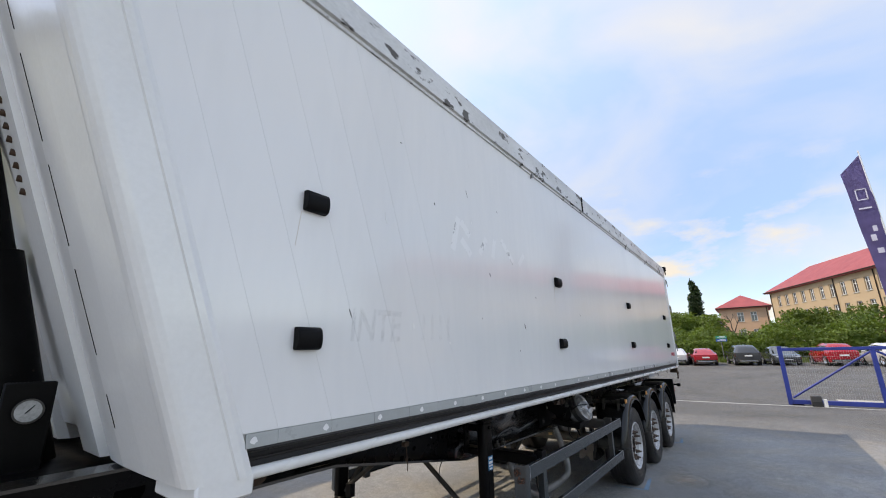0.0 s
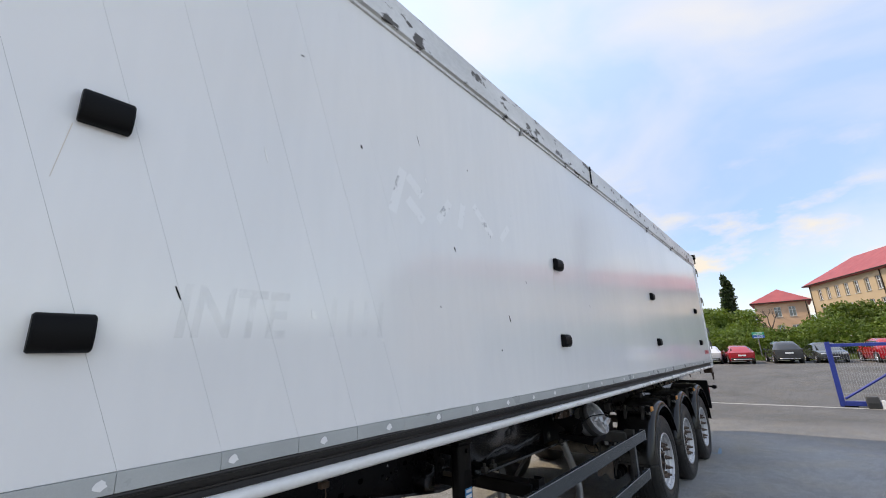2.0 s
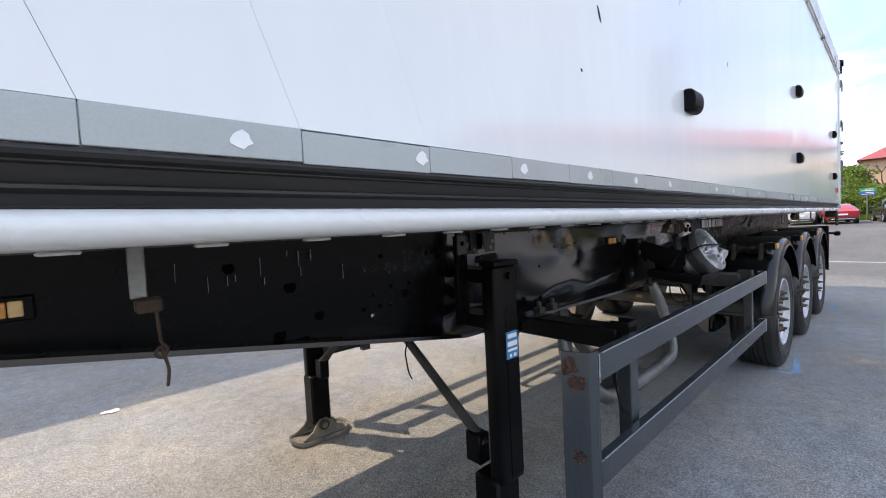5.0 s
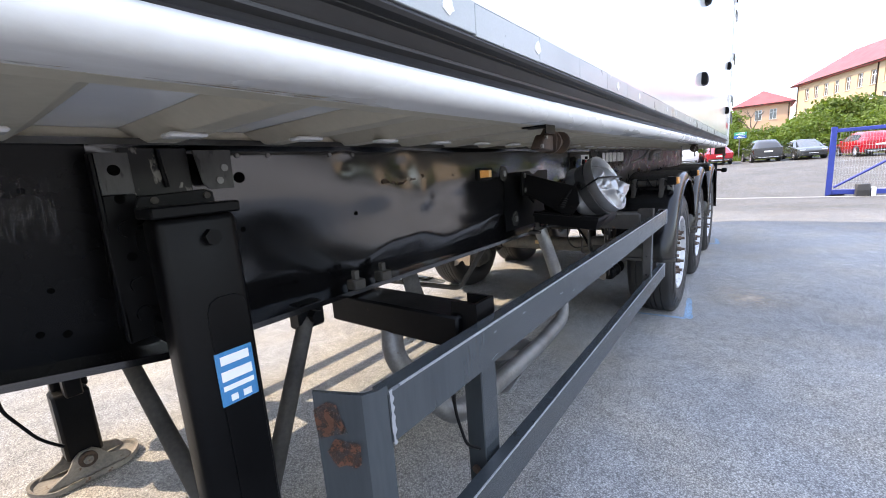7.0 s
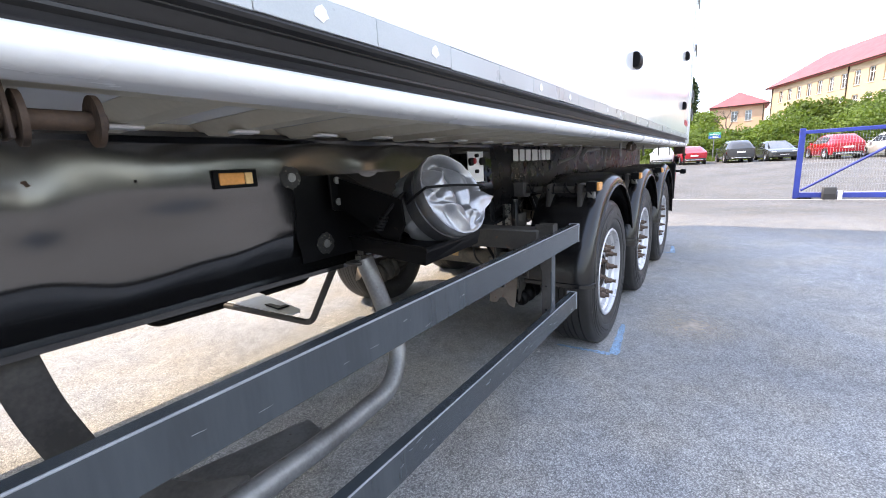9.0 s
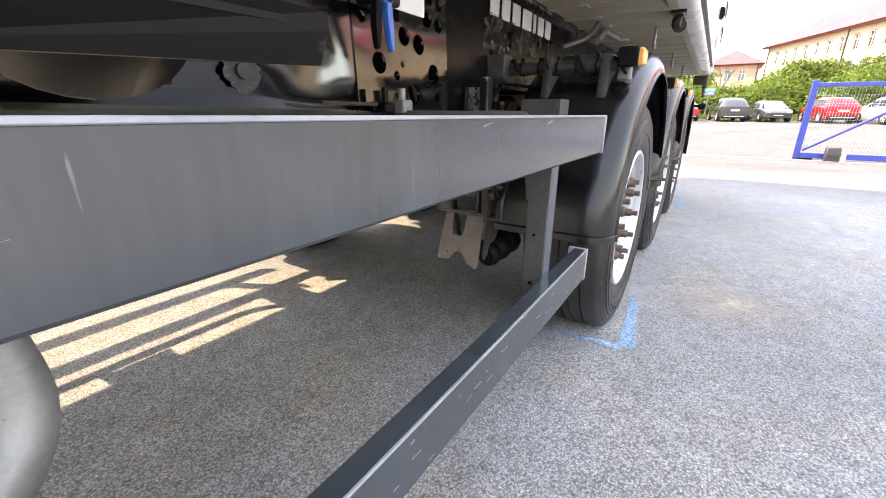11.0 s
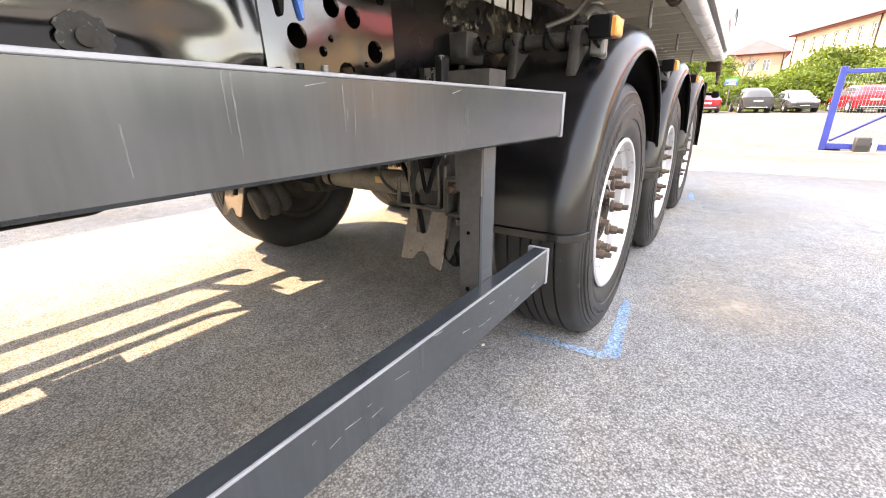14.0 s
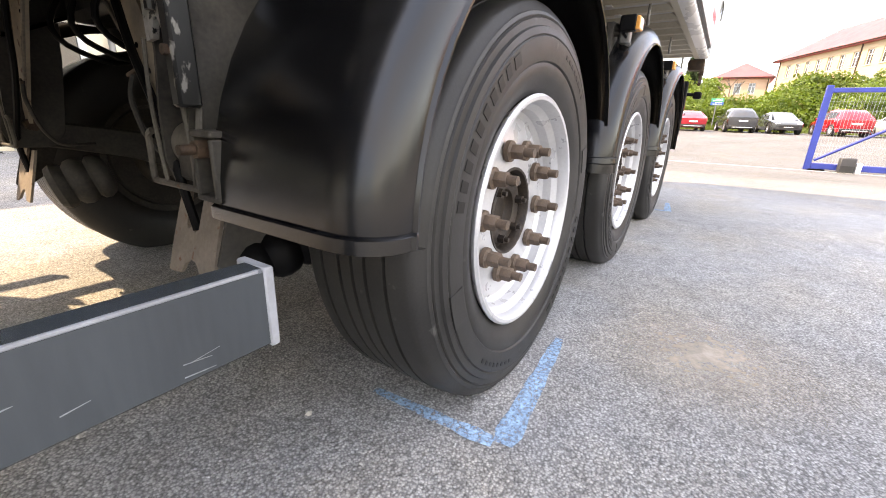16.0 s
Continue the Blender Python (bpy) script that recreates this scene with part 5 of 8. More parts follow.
# side guards
def side_guard(side):
    CY = 1.25 if side < 0 else 1.20

    def Y(a, b):
        return sorted((CY + side * a, CY + side * b))
    root = None
    for z0, z1 in ((0.807, 0.903), (0.444, 0.537)):
        o0, o1 = 1.118, 1.152      # inner and outer distance from the centre line
        bm = fresh()
        sec = [(o0, z1), (o1 - 0.004, z1), (o1, z1 - 0.004), (o1, z0 + 0.004), (o1 - 0.004, z0), (o0, z0), (o0, z0 + 0.005), (o1 - 0.006, z0 + 0.005), (o1 - 0.006, z1 - 0.005), (o0, z1 - 0.005)]
        x_end = 7.805 if z0 > 0.6 else 7.780
        prism(bm, [(CY + side * a, b) for a, b in sec], "x", 5.17, x_end)
        rail = part("guard_rail", bm, M_RAIL, trailer, "anthracite painted side guard rail", smooth=30)
        bm = fresh()
        y0, y1 = Y(1.10, 1.154)
        box(bm, x_end, x_end + 0.012, y0, y1, z0 - 0.001, z1 + 0.001, bev=0.002)
        part("rail_end_cap", bm, M_RAILW, rail, "bare scratched end cap")
        bm = fresh()
        y0, y1 = Y(1.1485, 1.1527)
        box(bm, 5.2, x_end - 0.005, y0, y1, z1 - 0.0035, z1 + 0.0008, bev=0.001)
        part("worn_edge", bm, M_RAILW, rail)
    if side < 0:
        rs = random.Random(27)
        for k in range(44):
            low = k < 32
            x = rs.uniform(6.3, 7.7) if low else rs.uniform(5.4, 7.7)
            z = rs.uniform(0.452, 0.532) if low else rs.uniform(0.815, 0.895)
            l, t = rs.uniform(0.006, 0.03), rs.uniform(0.00025, 0.0006)
            tilt = rs.uniform(-0.15, 0.25)
            bm = fresh()
            prism(bm, [(x, z - t), (x + l, z + tilt * l - t * 0.3), (x + l, z + tilt * l + t * 0.3), (x, z + t)], "y", CY - 1.1527, CY - 1.1515)
            part("scratch", bm, M_SCRATCH, trailer)
        for x, z, h in ((7.040, 0.896, 0.068), (7.033, 0.896, 0.045), (6.960, 0.860, 0.034), (7.154, 0.890, 0.043), (7.168, 0.893, 0.050), (7.196, 0.890, 0.030), (7.46, 0.895, 0.025), (6.70, 0.89, 0.03), (6.42, 0.893, 0.04)):
            bm = fresh()
            bm.faces.new([bm.verts.new((px, CY - 1.1530, pz)) for px, pz in ((x - 0.0012, z), (x + 0.0010, z + 0.004), (x + 0.0006, z - h), (x - 0.0004, z - h * 0.96))])
            part("pale_drip", bm, M_DRIP, rail, smooth=0)
    # chipped bare edge at the head of the upper rail
    rc = random.Random(12)
    bm = fresh()
    zz = [0.805 + 0.098 * k / 12 for k in range(13)]
    prism(bm, [(5.1735 + 0.003 * rc.random(), z) for z in zz] + [(5.179 + 0.006 * rc.random(), z) for z in zz[::-1]], "y", *Y(1.1517, 1.1527))
    part("chipped_edge", bm, M_RAILW, trailer, smooth=0)
    # bent front end plate
    bm = fresh()
    sec = [(1.152, 5.172), (1.152, 5.15), (1.140, 5.128), (1.06, 5.095), (1.055, 5.10), (1.136, 5.136), (1.146, 5.155), (1.146, 5.172)]
    prism(bm, [(x, CY + side * a) for a, x in sec], "z", 0.40, 0.915)
    pl = part("guard_end_plate", bm, M_RAIL, trailer, "anthracite end plate with rust patches", smooth=30)
    if side < 0:
        rr = random.Random(3)
        for yy, zz, r in ((0.165, 0.868, 0.029), (0.145, 0.812, 0.026), (0.145, 0.56, 0.02)):
            bm = fresh()
            xx = 5.128 - (yy - 0.11) / 0.08 * 0.033 - 0.0025
            ring = [bm.verts.new((xx - 0.4 * (math.cos(a) * r * q), yy + math.cos(a) * r * q, zz + math.sin(a) * r * q * 1.1)) for a, q in [(2 * math.pi * i / 12, rr.uniform(0.7, 1.25)) for i in range(12)]]
            bm.faces.new(ring)
            part("rust_patch", bm, M_RUSTP, pl)
    # posts and arms
    for x in (5.555, 7.546):
        rear = x > 6
        bm = fresh()
        if rear:
            # folded channel: a grey outer face and a dusty face towards the cab
            sec = [(x - 0.039, 1.068), (x - 0.037, 1.113), (x - 0.034, 1.1165), (x + 0.011, 1.1165), (x + 0.015, 1.112), (x + 0.015, 1.068), (x + 0.010, 1.068), (x + 0.010, 1.110), (x - 0.033, 1.110), (x - 0.034, 1.068)]
            prism(bm, [(px, CY + side * w) for px, w in sec], "z", 0.437, 0.806)
        else:
            prism(bm, [(x - 0.035, CY + side * 1.05), (x + 0.035, CY + side * 1.05), (x + 0.035, CY + side * 1.104), (x - 0.035, CY + side * 1.104)], "z", 0.425, 0.80, bev=0.003)
        post = part("guard_post", bm, M_RAIL, trailer, smooth=0)
        if rear:
            bm = fresh()
            prism(bm, [(x - 0.0425, CY + side * 1.070), (x - 0.0395, CY + side * 1.070), (x - 0.0395, CY + side * 1.112), (x - 0.0425, CY + side * 1.1135)], "z", 0.438, 0.805)
            part("post_channel", bm, M_POSTD, post, "rust-streaked dusty channel face", smooth=0)
            # sleeve in which the post slides
            bm = fresh()
            zs = [(1.062, 0.770), (1.067, 0.722), (1.120, 0.716), (1.120, 0.80), (1.062, 0.80)]
            lo = [bm.verts.new((x - 0.049, CY + side * w, z)) for w, z in zs]
            hi = [bm.verts.new((x - 0.0435, CY + side * w, z)) for w, z in zs]
            bm.faces.new(lo)
            bm.faces.new(hi[::-1])
            for k in range(5):
                bm.faces.new((lo[k], lo[(k + 1) % 5], hi[(k + 1) % 5], hi[k]))
            part("post_sleeve", bm, M_POSTD, post, smooth=0)
            for zz, r in ((0.640, 0.0035), (0.520, 0.0048)):
                bm = fresh()
                disc(bm, (x - 0.0432, CY + side * (1.098 if r > 0.005 else 1.09), zz), (1, 0, 0), r, 0.0015, 14)
                part("drilled_hole", bm, M_DARK, post)
        bm = fresh()
        y0, y1 = Y(1.03, 1.1165 if rear else 1.104)
        xa, xb = (x - 0.022, x + 0.040) if rear else (x - 0.04, x + 0.04)
        if side < 0:
            sec = [(xa, y0), (xb, y0), (xb, y1), (xb - 0.009, y1), (xb - 0.009, y0 + 0.010), (xa + 0.009, y0 + 0.010), (xa + 0.009, y1), (xa, y1)]
        else:
            sec = [(xa, y1), (xb, y1), (xb, y0), (xb - 0.009, y0), (xb - 0.009, y1 - 0.010), (xa + 0.009, y1 - 0.010), (xa + 0.009, y0), (xa, y0)]
        prism(bm, sec, "z", 0.807, 0.936)
        part("post_clamp", bm, M_DUST if rear else M_BLACKM, post)
        for zz in ((0.455, 0.486, 0.84) if rear else (0.49, 0.455, 0.84)):
            bm = fresh()
            disc(bm, (x - (0.045 if rear else 0.038), CY + side * (1.092 if rear else 1.075), zz), (1, 0, 0), 0.007 if rear else 0.011, 0.010, 8)
            part("bolt", bm, M_RUSTD, post)
        if not rear:
            bm = fresh()
            y0, y1 = Y(0.58, 1.06)
            box(bm, x - 0.06, x + 0.06, y0, y1, 0.82, 0.905, bev=0.006)
            arm = part("guard_arm", bm, M_BLACKM, trailer)
            for xx in (x - 0.035, x + 0.075):
                bm = fresh()
                box(bm, xx - 0.022, xx + 0.022, Y(0.66, 0.70)[0], Y(0.66, 0.70)[1], 0.925, 0.955, bev=0.004)
                disc(bm, (xx, CY + side * 0.68, 0.965), (0, 0, 1), 0.012, 0.03, 6)
                part("clamp", bm, M_DUST, arm)


side_guard(-1)
side_guard(1)
bm = fresh()
box(bm, 7.50, 7.62, 0.20, 1.97, 0.812, 0.912, bev=0.008)
part("guard_crossbeam", bm, M_BEAM, trailer, "dusty grey cross beam")
bm = fresh()
disc(bm, (7.512, 0.545, 0.93), (0, 0, 1), 0.010, 0.07, 10)
box(bm, 7.492, 7.534, 0.525, 0.565, 0.905, 0.938, bev=0.004)
part("bolt", bm, M_GALV, trailer)
bm = fresh()
disc(bm, (7.45, 0.55, 0.94), (0, 0, 1), 0.009, 0.05, 8)
box(bm, 7.43, 7.47, 0.53, 0.57, 0.905, 0.930, bev=0.004)
part("bolt", bm, M_BLACKM, trailer)
bm = fresh()
tube(bm, [(7.25, 0.55, 0.925), (7.46, 0.56, 0.925)], 0.0045, 8)
part("tie_rod", bm, M_RUSTD, trailer)
# cables below the post
for pts, rad in (([(5.46, 0.17, 0.84), (5.43, 0.17, 0.72), (5.46, 0.16, 0.60), (5.50, 0.15, 0.57)], 0.004), ([(5.46, 0.18, 0.83), (5.44, 0.18, 0.76), (5.45, 0.18, 0.70)], 0.004),
                 ([(7.50, 0.20, 0.83), (7.47, 0.22, 0.76), (7.49, 0.25, 0.70), (7.50, 0.28, 0.80)], 0.005)):
    bm = fresh()
    tube(bm, rounded(pts, 0.05), rad, 6)
    part("loose_cable", bm, M_RUBBER, trailer)

# ---------------------------------------------------------------- wheels
AXLES = (8.545, 9.85, 11.155)
R_TYRE, Z_AXLE, Z_GUARD = 0.497, 0.465, 0.512

b2 = fresh()
prof = [(0.290, 0.045), (0.296, 0.030), (0.312, 0.022), (0.335, 0.012), (0.36, 0.005), (0.372, 0.0075), (0.376, 0.003), (0.405, 0.0), (0.430, 0.0005), (0.433, 0.004), (0.437, 0.002), (0.452, 0.004), (0.455, 0.0100), (0.470, 0.011), (0.473, 0.016), (0.478, 0.0135), (0.486, 0.016),
        (0.490, 0.021), (0.503, 0.027), (0.512, 0.036), (0.517, 0.050)]
tread = [0.050]
y = 0.050
for g in (0.095, 0.152, 0.192, 0.233, 0.290):
    prof += [(0.521, g - 0.005), (0.510, g - 0.003), (0.510, g + 0.003), (0.521, g + 0.005)]
prof += [(0.522, 0.325), (0.517, 0.335), (0.503, 0.358), (0.47, 0.375), (0.43, 0.384), (0.40, 0.385), (0.36, 0.380), (0.312, 0.363), (0.290, 0.34)]
prof = [(0.29 + (r - 0.29) * 0.892, h if h < 0.05 else 0.05 + (h - 0.05) * 0.85) for r, h in prof]
lathe(b2, prof, 96, closed=False)
tyre_me = made("tyre", b2, M_TYRE, 32)

b2 = fresh()
prof = [(0.288, 0.035), (0.297, 0.024), (0.298, 0.018), (0.292, 0.013), (0.284, 0.014), (0.279, 0.022), (0.276, 0.045), (0.262, 0.060), (0.258, 0.085), (0.246, 0.098), (0.236, 0.092), (0.150, 0.078), (0.118, 0.076), (0.112, 0.082),
        (0.112, 0.10), (0.20, 0.115), (0.25, 0.15), (0.262, 0.19), (0.28, 0.262), (0.297, 0.276), (0.297, 0.283), (0.288, 0.279)]
lathe(b2, prof, 56)
rim_me = made("rim", b2, M_RIM, 30)

b2 = fresh()
prof = [(0.0, 0.120), (0.052, 0.120), (0.056, 0.112), (0.058, 0.096), (0.064, 0.094), (0.092, 0.094), (0.098, 0.104), (0.106, 0.106), (0.107, 0.084), (0.111, 0.074), (0.117, 0.073), (0.119, 0.084), (0.114, 0.135), (0.0, 0.140)]
lathe(b2, prof, 36)
for k in range(6):
    a = 2 * math.pi * (k + 0.25) / 6
    disc(b2, (0.078 * math.cos(a), 0.087, 0.078 * math.sin(a)), (0, 1, 0), 0.0125, 0.022, 6)
    disc(b2, (0.078 * math.cos(a), 0.072, 0.078 * math.sin(a)), (0, 1, 0), 0.0065, 0.014, 8)
hub_me = made("hub", b2, mat("oily_hub", (0.055, 0.04, 0.03), 0.5, col2=(0.02, 0.016, 0.014), scale=25, fine=200, bump=0.3, metal=0.3), 35)

b2 = fresh()
lathe(b2, [(0.0, 0.030), (0.017, 0.030), (0.0195, 0.034), (0.0195, 0.060), (0.026, 0.064), (0.0265, 0.072), (0.024, 0.078), (0.0, 0.078)], 6)
disc(b2, (0, 0.070, 0), (0, 1, 0), 0.0265, 0.012, 20)
disc(b2, (0, 0.020, 0), (0, 1, 0), 0.0115, 0.03, 12)
nut_me = made("wheel_nut", b2, M_NUT, 30)

b2 = fresh()
prof = [(0.27, 0.20), (0.16, 0.20), (0.15, 0.40), (0.10, 0.42), (0.08, 0.60), (0.0, 0.60)]
lathe(b2, prof, 32)
prof = [(0.0, 0.199), (0.26, 0.199)]
lathe(b2, prof, 32)
lathe(b2, [(0.0, 0.250), (0.20, 0.250), (0.225, 0.258), (0.302, 0.284), (0.302, 0.292), (0.262, 0.288), (0.25, 0.262), (0.20, 0.270), (0.12, 0.300), (0.0, 0.300)], 40)
drum_me = made("brake_drum", b2, M_DUST, 35)

# raised plain blocks on the tyre wall in place of the maker's lettering
def wall_block(a0, a1, r0, r1, h, m=None):
    bm = fresh()
    n = 4
    out = []
    for k in range(n + 1):
        a = a0 + (a1 - a0) * k / n
        out.append([bm.verts.new((r * math.cos(a), yy, r * math.sin(a))) for r, yy in ((r0, 0.012), (r0, -h), (r1, -h), (r1, 0.012))])
    for p, q in zip(out, out[1:]):
        for k in range(4):
            bm.faces.new((p[k], q[k], q[(k + 1) % 4], p[(k + 1) % 4]))
    bm.faces.new(out[0][::-1])
    bm.faces.new(out[-1])
    return made("sidewall_block", bm, m or M_TYRE, 30)


block_me = [wall_block(0.0, 0.052 if k else 0.075, 0.384, 0.408, 0.0012, M_TYREB) for k in range(2)]
plate_me = wall_block(0.0, 0.20, 0.376, 0.419, 0.0012)
small_me = wall_block(0.0, 0.030, 0.392, 0.402, 0.0008, M_TYREB)


def wheel(x, side):
    """side -1: towards the camera's side; +1: the far side."""
    turn = 0 if side < 0 else math.pi
    at = (x, CY + side * 1.167, Z_AXLE)
    rim = piece("wheel", rim_me, trailer, at, (0, 0, turn), "silver steel wheel with rusty protruding studs")
    spin = random.Random(int(x * 10) + side).uniform(0, 6.28) if x > 8.6 or side > 0 else 0.0
    kids = [("tyre", tyre_me, (0, 0, 0)), ("hub", hub_me, (0, -spin, 0)), ("brake_drum", drum_me, (0, 0, 0))]
    for k in range(10):
        kids.append(("wheel_nut", nut_me, (0, 0, 0), k))
    for kid in kids:
        ob = new(kid[0], kid[1])
        ob.parent = rim
        ob.rotation_euler = kid[2]
        if len(kid) > 3:
            a = 2 * math.pi * kid[3] / 10 + 0.60 + spin
            ob.location = (0.1675 * math.cos(a), 0.0, 0.1675 * math.sin(a))
    for start in (2.05, 2.05 + math.pi):
        for k in range(10):
            ob = new("sidewall_block", block_me[1] if k else block_me[0])
            ob.parent = rim
            ob.rotation_euler = (0, -(start + 0.092 * k + (0.03 if k else 0)) - spin, 0)
        ob = new("sidewall_plate", plate_me)
        ob.parent = rim
        ob.rotation_euler = (0, -(start + 1.30) - spin, 0)
        for k in range(8):
            ob = new("sidewall_block", small_me)
            ob.parent = rim
            ob.rotation_euler = (0, -(start + 1.95 + 0.065 * k) - spin, 0)


for ax in AXLES:
    for s in (-1, 1):
        wheel(ax, s)


# ---------------------------------------------------------------- mudguards
def mudguard(x, side, low_front, low_rear):
    """A moulded half-round guard with a rolled outer lip."""
    R = 0.628
    zc = Z_GUARD
    def Y(d):
        return CY + side * d
    path = []
    z = low_front
    if z < zc:
        path.append((x - R + 0.02, z, 1, 0))
    for k in range(29):
        a = math.pi - math.pi * k / 28
        path.append((x + R * math.cos(a), zc + R * math.sin(a), -math.cos(a), math.sin(a)))
    path = [p for p in path if p[0] < x or p[1] > low_rear]
    sec = [(0.797, 0.0), (0.812, 0.003), (1.085, 0.003), (1.118, 0.001), (1.146, -0.008), (1.166, -0.022), (1.180, -0.041), (1.187, -0.064), (1.188, -0.074), (1.194, -0.078), (1.193, -0.083), (1.182, -0.082),
           (1.178, -0.060), (1.168, -0.038), (1.150, -0.022), (1.125, -0.012), (1.09, -0.006), (0.797, -0.006)]
    bm = fresh()
    rings = []
    for px, pz, nx, nz in path:
        d = Vector((px - x, 0, pz - zc))
        n = d.normalized() if pz >= zc else Vector((-1, 0, 0))
        rings.append([bm.verts.new((px + n.x * h, Y(w), pz + n.z * h)) for w, h in sec])
    for p, q in zip(rings, rings[1:]):
        for k in range(len(sec)):
            bm.faces.new((p[k], p[(k + 1) % len(sec)], q[(k + 1) % len(sec)], q[k]))
    bm.faces.new(rings[0][::-1])
    bm.faces.new(rings[-1])
    guard = part("mudguard", bm, M_FENDER, trailer, "black moulded plastic mudguard", smooth=45)
    if low_front < 0.6:
        bm = fresh()
        rings = []
        for zz, gx in ((low_front + 0.016, 0.001), (low_front + 0.012, 0.007), (low_front - 0.008, 0.009), (low_front - 0.012, 0.004)):
            px = x - R + (0.02 if zz < zc else 0.0)
            rings.append([bm.verts.new((px - h - gx, Y(w + (gx * 0.7 if w > 1.12 else 0)), zz)) for w, h in sec])
        for p, q in zip(rings, rings[1:]):
            for k in range(len(sec)):
                bm.faces.new((p[k], p[(k + 1) % len(sec)], q[(k + 1) % len(sec)], q[k]))
        bm.faces.new(rings[0][::-1])
        bm.faces.new(rings[-1])
        part("guard_lip", bm, M_FENDER, guard)
    # carrier tube, brackets and marker lamp
    zt = 1.06
    xt = x - 0.40
    bm = fresh()
    tube(bm, [(xt, Y(0.66), zt), (xt, Y(1.10), zt)], 0.021, 12)
    arm = part("guard_carrier", bm, M_DUST, guard)
    bm = fresh()
    y0, y1 = sorted((Y(0.62), Y(0.72)))
    prism(bm, [(xt - 0.055, zt - 0.03), (xt - 0.055, zt + 0.05), (xt + 0.015, zt + 0.05), (xt + 0.055, zt + 0.022), (xt + 0.055, zt - 0.045), (xt - 0.03, zt - 0.045)], "y", y0, y1, bev=0.004)
    part("carrier_socket", bm, M_POSTD, guard)
    for w in (0.86, 1.05):
        bm = fresh()
        y0, y1 = sorted((Y(w), Y(w + 0.03)))
        prism(bm, [(xt - 0.03, zt + 0.03), (xt + 0.04, zt + 0.035), (xt + 0.06, zt - 0.04), (xt - 0.03, zt - 0.18), (xt - 0.055, zt - 0.17)], "y", y0, y1, bev=0.003)
        part("guard_bracket", bm, M_DUST, guard)
    bm = fresh()
    y0, y1 = sorted((Y(1.10), Y(1.14)))
    box(bm, xt - 0.012, xt + 0.035, y0, y1, zt - 0.05, zt + 0.045, bev=0.006)
    disc(bm, (xt + 0.02, Y(1.125), zt - 0.045), (1, 0, 0), 0.018, 0.012, 14)
    part("lamp_bracket", bm, M_GALV, guard)
    bm = fresh()
    y0, y1 = sorted((Y(1.105), Y(1.165)))
    box(bm, xt - 0.055, xt - 0.012, y0, y1, zt - 0.012, zt + 0.045, bev=0.005)
    part("lamp_housing", bm, M_RUBBER, guard)
    bm = fresh()
    y0, y1 = sorted((Y(1.145), Y(1.180)))
    box(bm, xt - 0.050, xt + 0.02, y0, y1, zt - 0.008, zt + 0.040, bev=0.005)
    part("marker_lens", bm, M_AMBER, guard, "amber side marker lens")
    for i in range(5):
        bm = fresh()
        disc(bm, (xt, Y(0.77 + 0.066 * i), zt), (0, 1, 0), 0.0255, 0.006, 12)
        box(bm, xt - 0.008, xt + 0.008, Y(0.77 + 0.066 * i) - 0.005, Y(0.77 + 0.066 * i) + 0.005, zt + 0.022, zt + 0.036)
        part("cable_tie", bm, M_RUBBER, guard)
    bm = fresh()
    tube(bm, [(xt + (0.026 + 0.006 * math.sin(k * 0.9)) * math.cos(0.42 * k), Y(0.70 + 0.0078 * k), zt + (0.026 + 0.008 * math.sin(k * 0.37)) * math.sin(0.42 * k)) for k in range(56)], 0.0048, 6)
    part("lamp_cable", bm, M_RUBBER, guard)
    bm = fresh()
    tube(bm, [(xt, Y(0.665), zt - 0.045), (xt, Y(0.665), zt - 0.11)], 0.012, 8)
    part("socket_bolt", bm, M_DUST, guard)
    bm = fresh()
    tube(bm, [(xt, Y(0.665), zt + 0.04), (xt, Y(0.665), zt + 0.075)], 0.009, 6)
    part("socket_bolt", bm, M_DUST, guard)


for s in (-1, 1):
    mudguard(AXLES[0], s, 0.523, 0.66)
    mudguard(AXLES[1], s, 0.56, 0.66)
    mudguard(AXLES[2], s, 0.56, 0.36)

# ---------------------------------------------------------------- axles, hangers, air springs
Z_BEAM = 0.492                              # height of the axle tubes
M_BARE = mat("bare_bright_steel", (0.50, 0.49, 0.46), 0.38, metal=0.6, col2=(0.22, 0.21, 0.19), scale=16, fine=120, speck=(0.03, 0.028, 0.026), speck_at=0.56)
M_PLATE = mat("dusty_pink_plate", (0.235, 0.19, 0.152), 0.78, col2=(0.15, 0.118, 0.094), scale=9, fine=110, speck=(0.13, 0.055, 0.028), speck_at=0.64, bump=0.3)
M_STAY = mat("rust_speckled_stay", (0.27, 0.225, 0.175), 0.72, col2=(0.19, 0.158, 0.125), scale=6, fine=90, speck=(0.085, 0.035, 0.018), speck_at=0.635, bump=0.25)


def flat_plate(pts, thick):
    """A flat plate from its outline in space, as thick as thick along x."""
    bm = fresh()
    lo = [bm.verts.new(p) for p in pts]
    hi = [bm.verts.new((p[0] + thick, p[1], p[2])) for p in pts]
    bm.faces.new(lo)
    bm.faces.new(hi[::-1])
    for k in range(len(pts)):
        bm.faces.new((lo[k], lo[(k + 1) % len(pts)], hi[(k + 1) % len(pts)], hi[k]))
    return bm


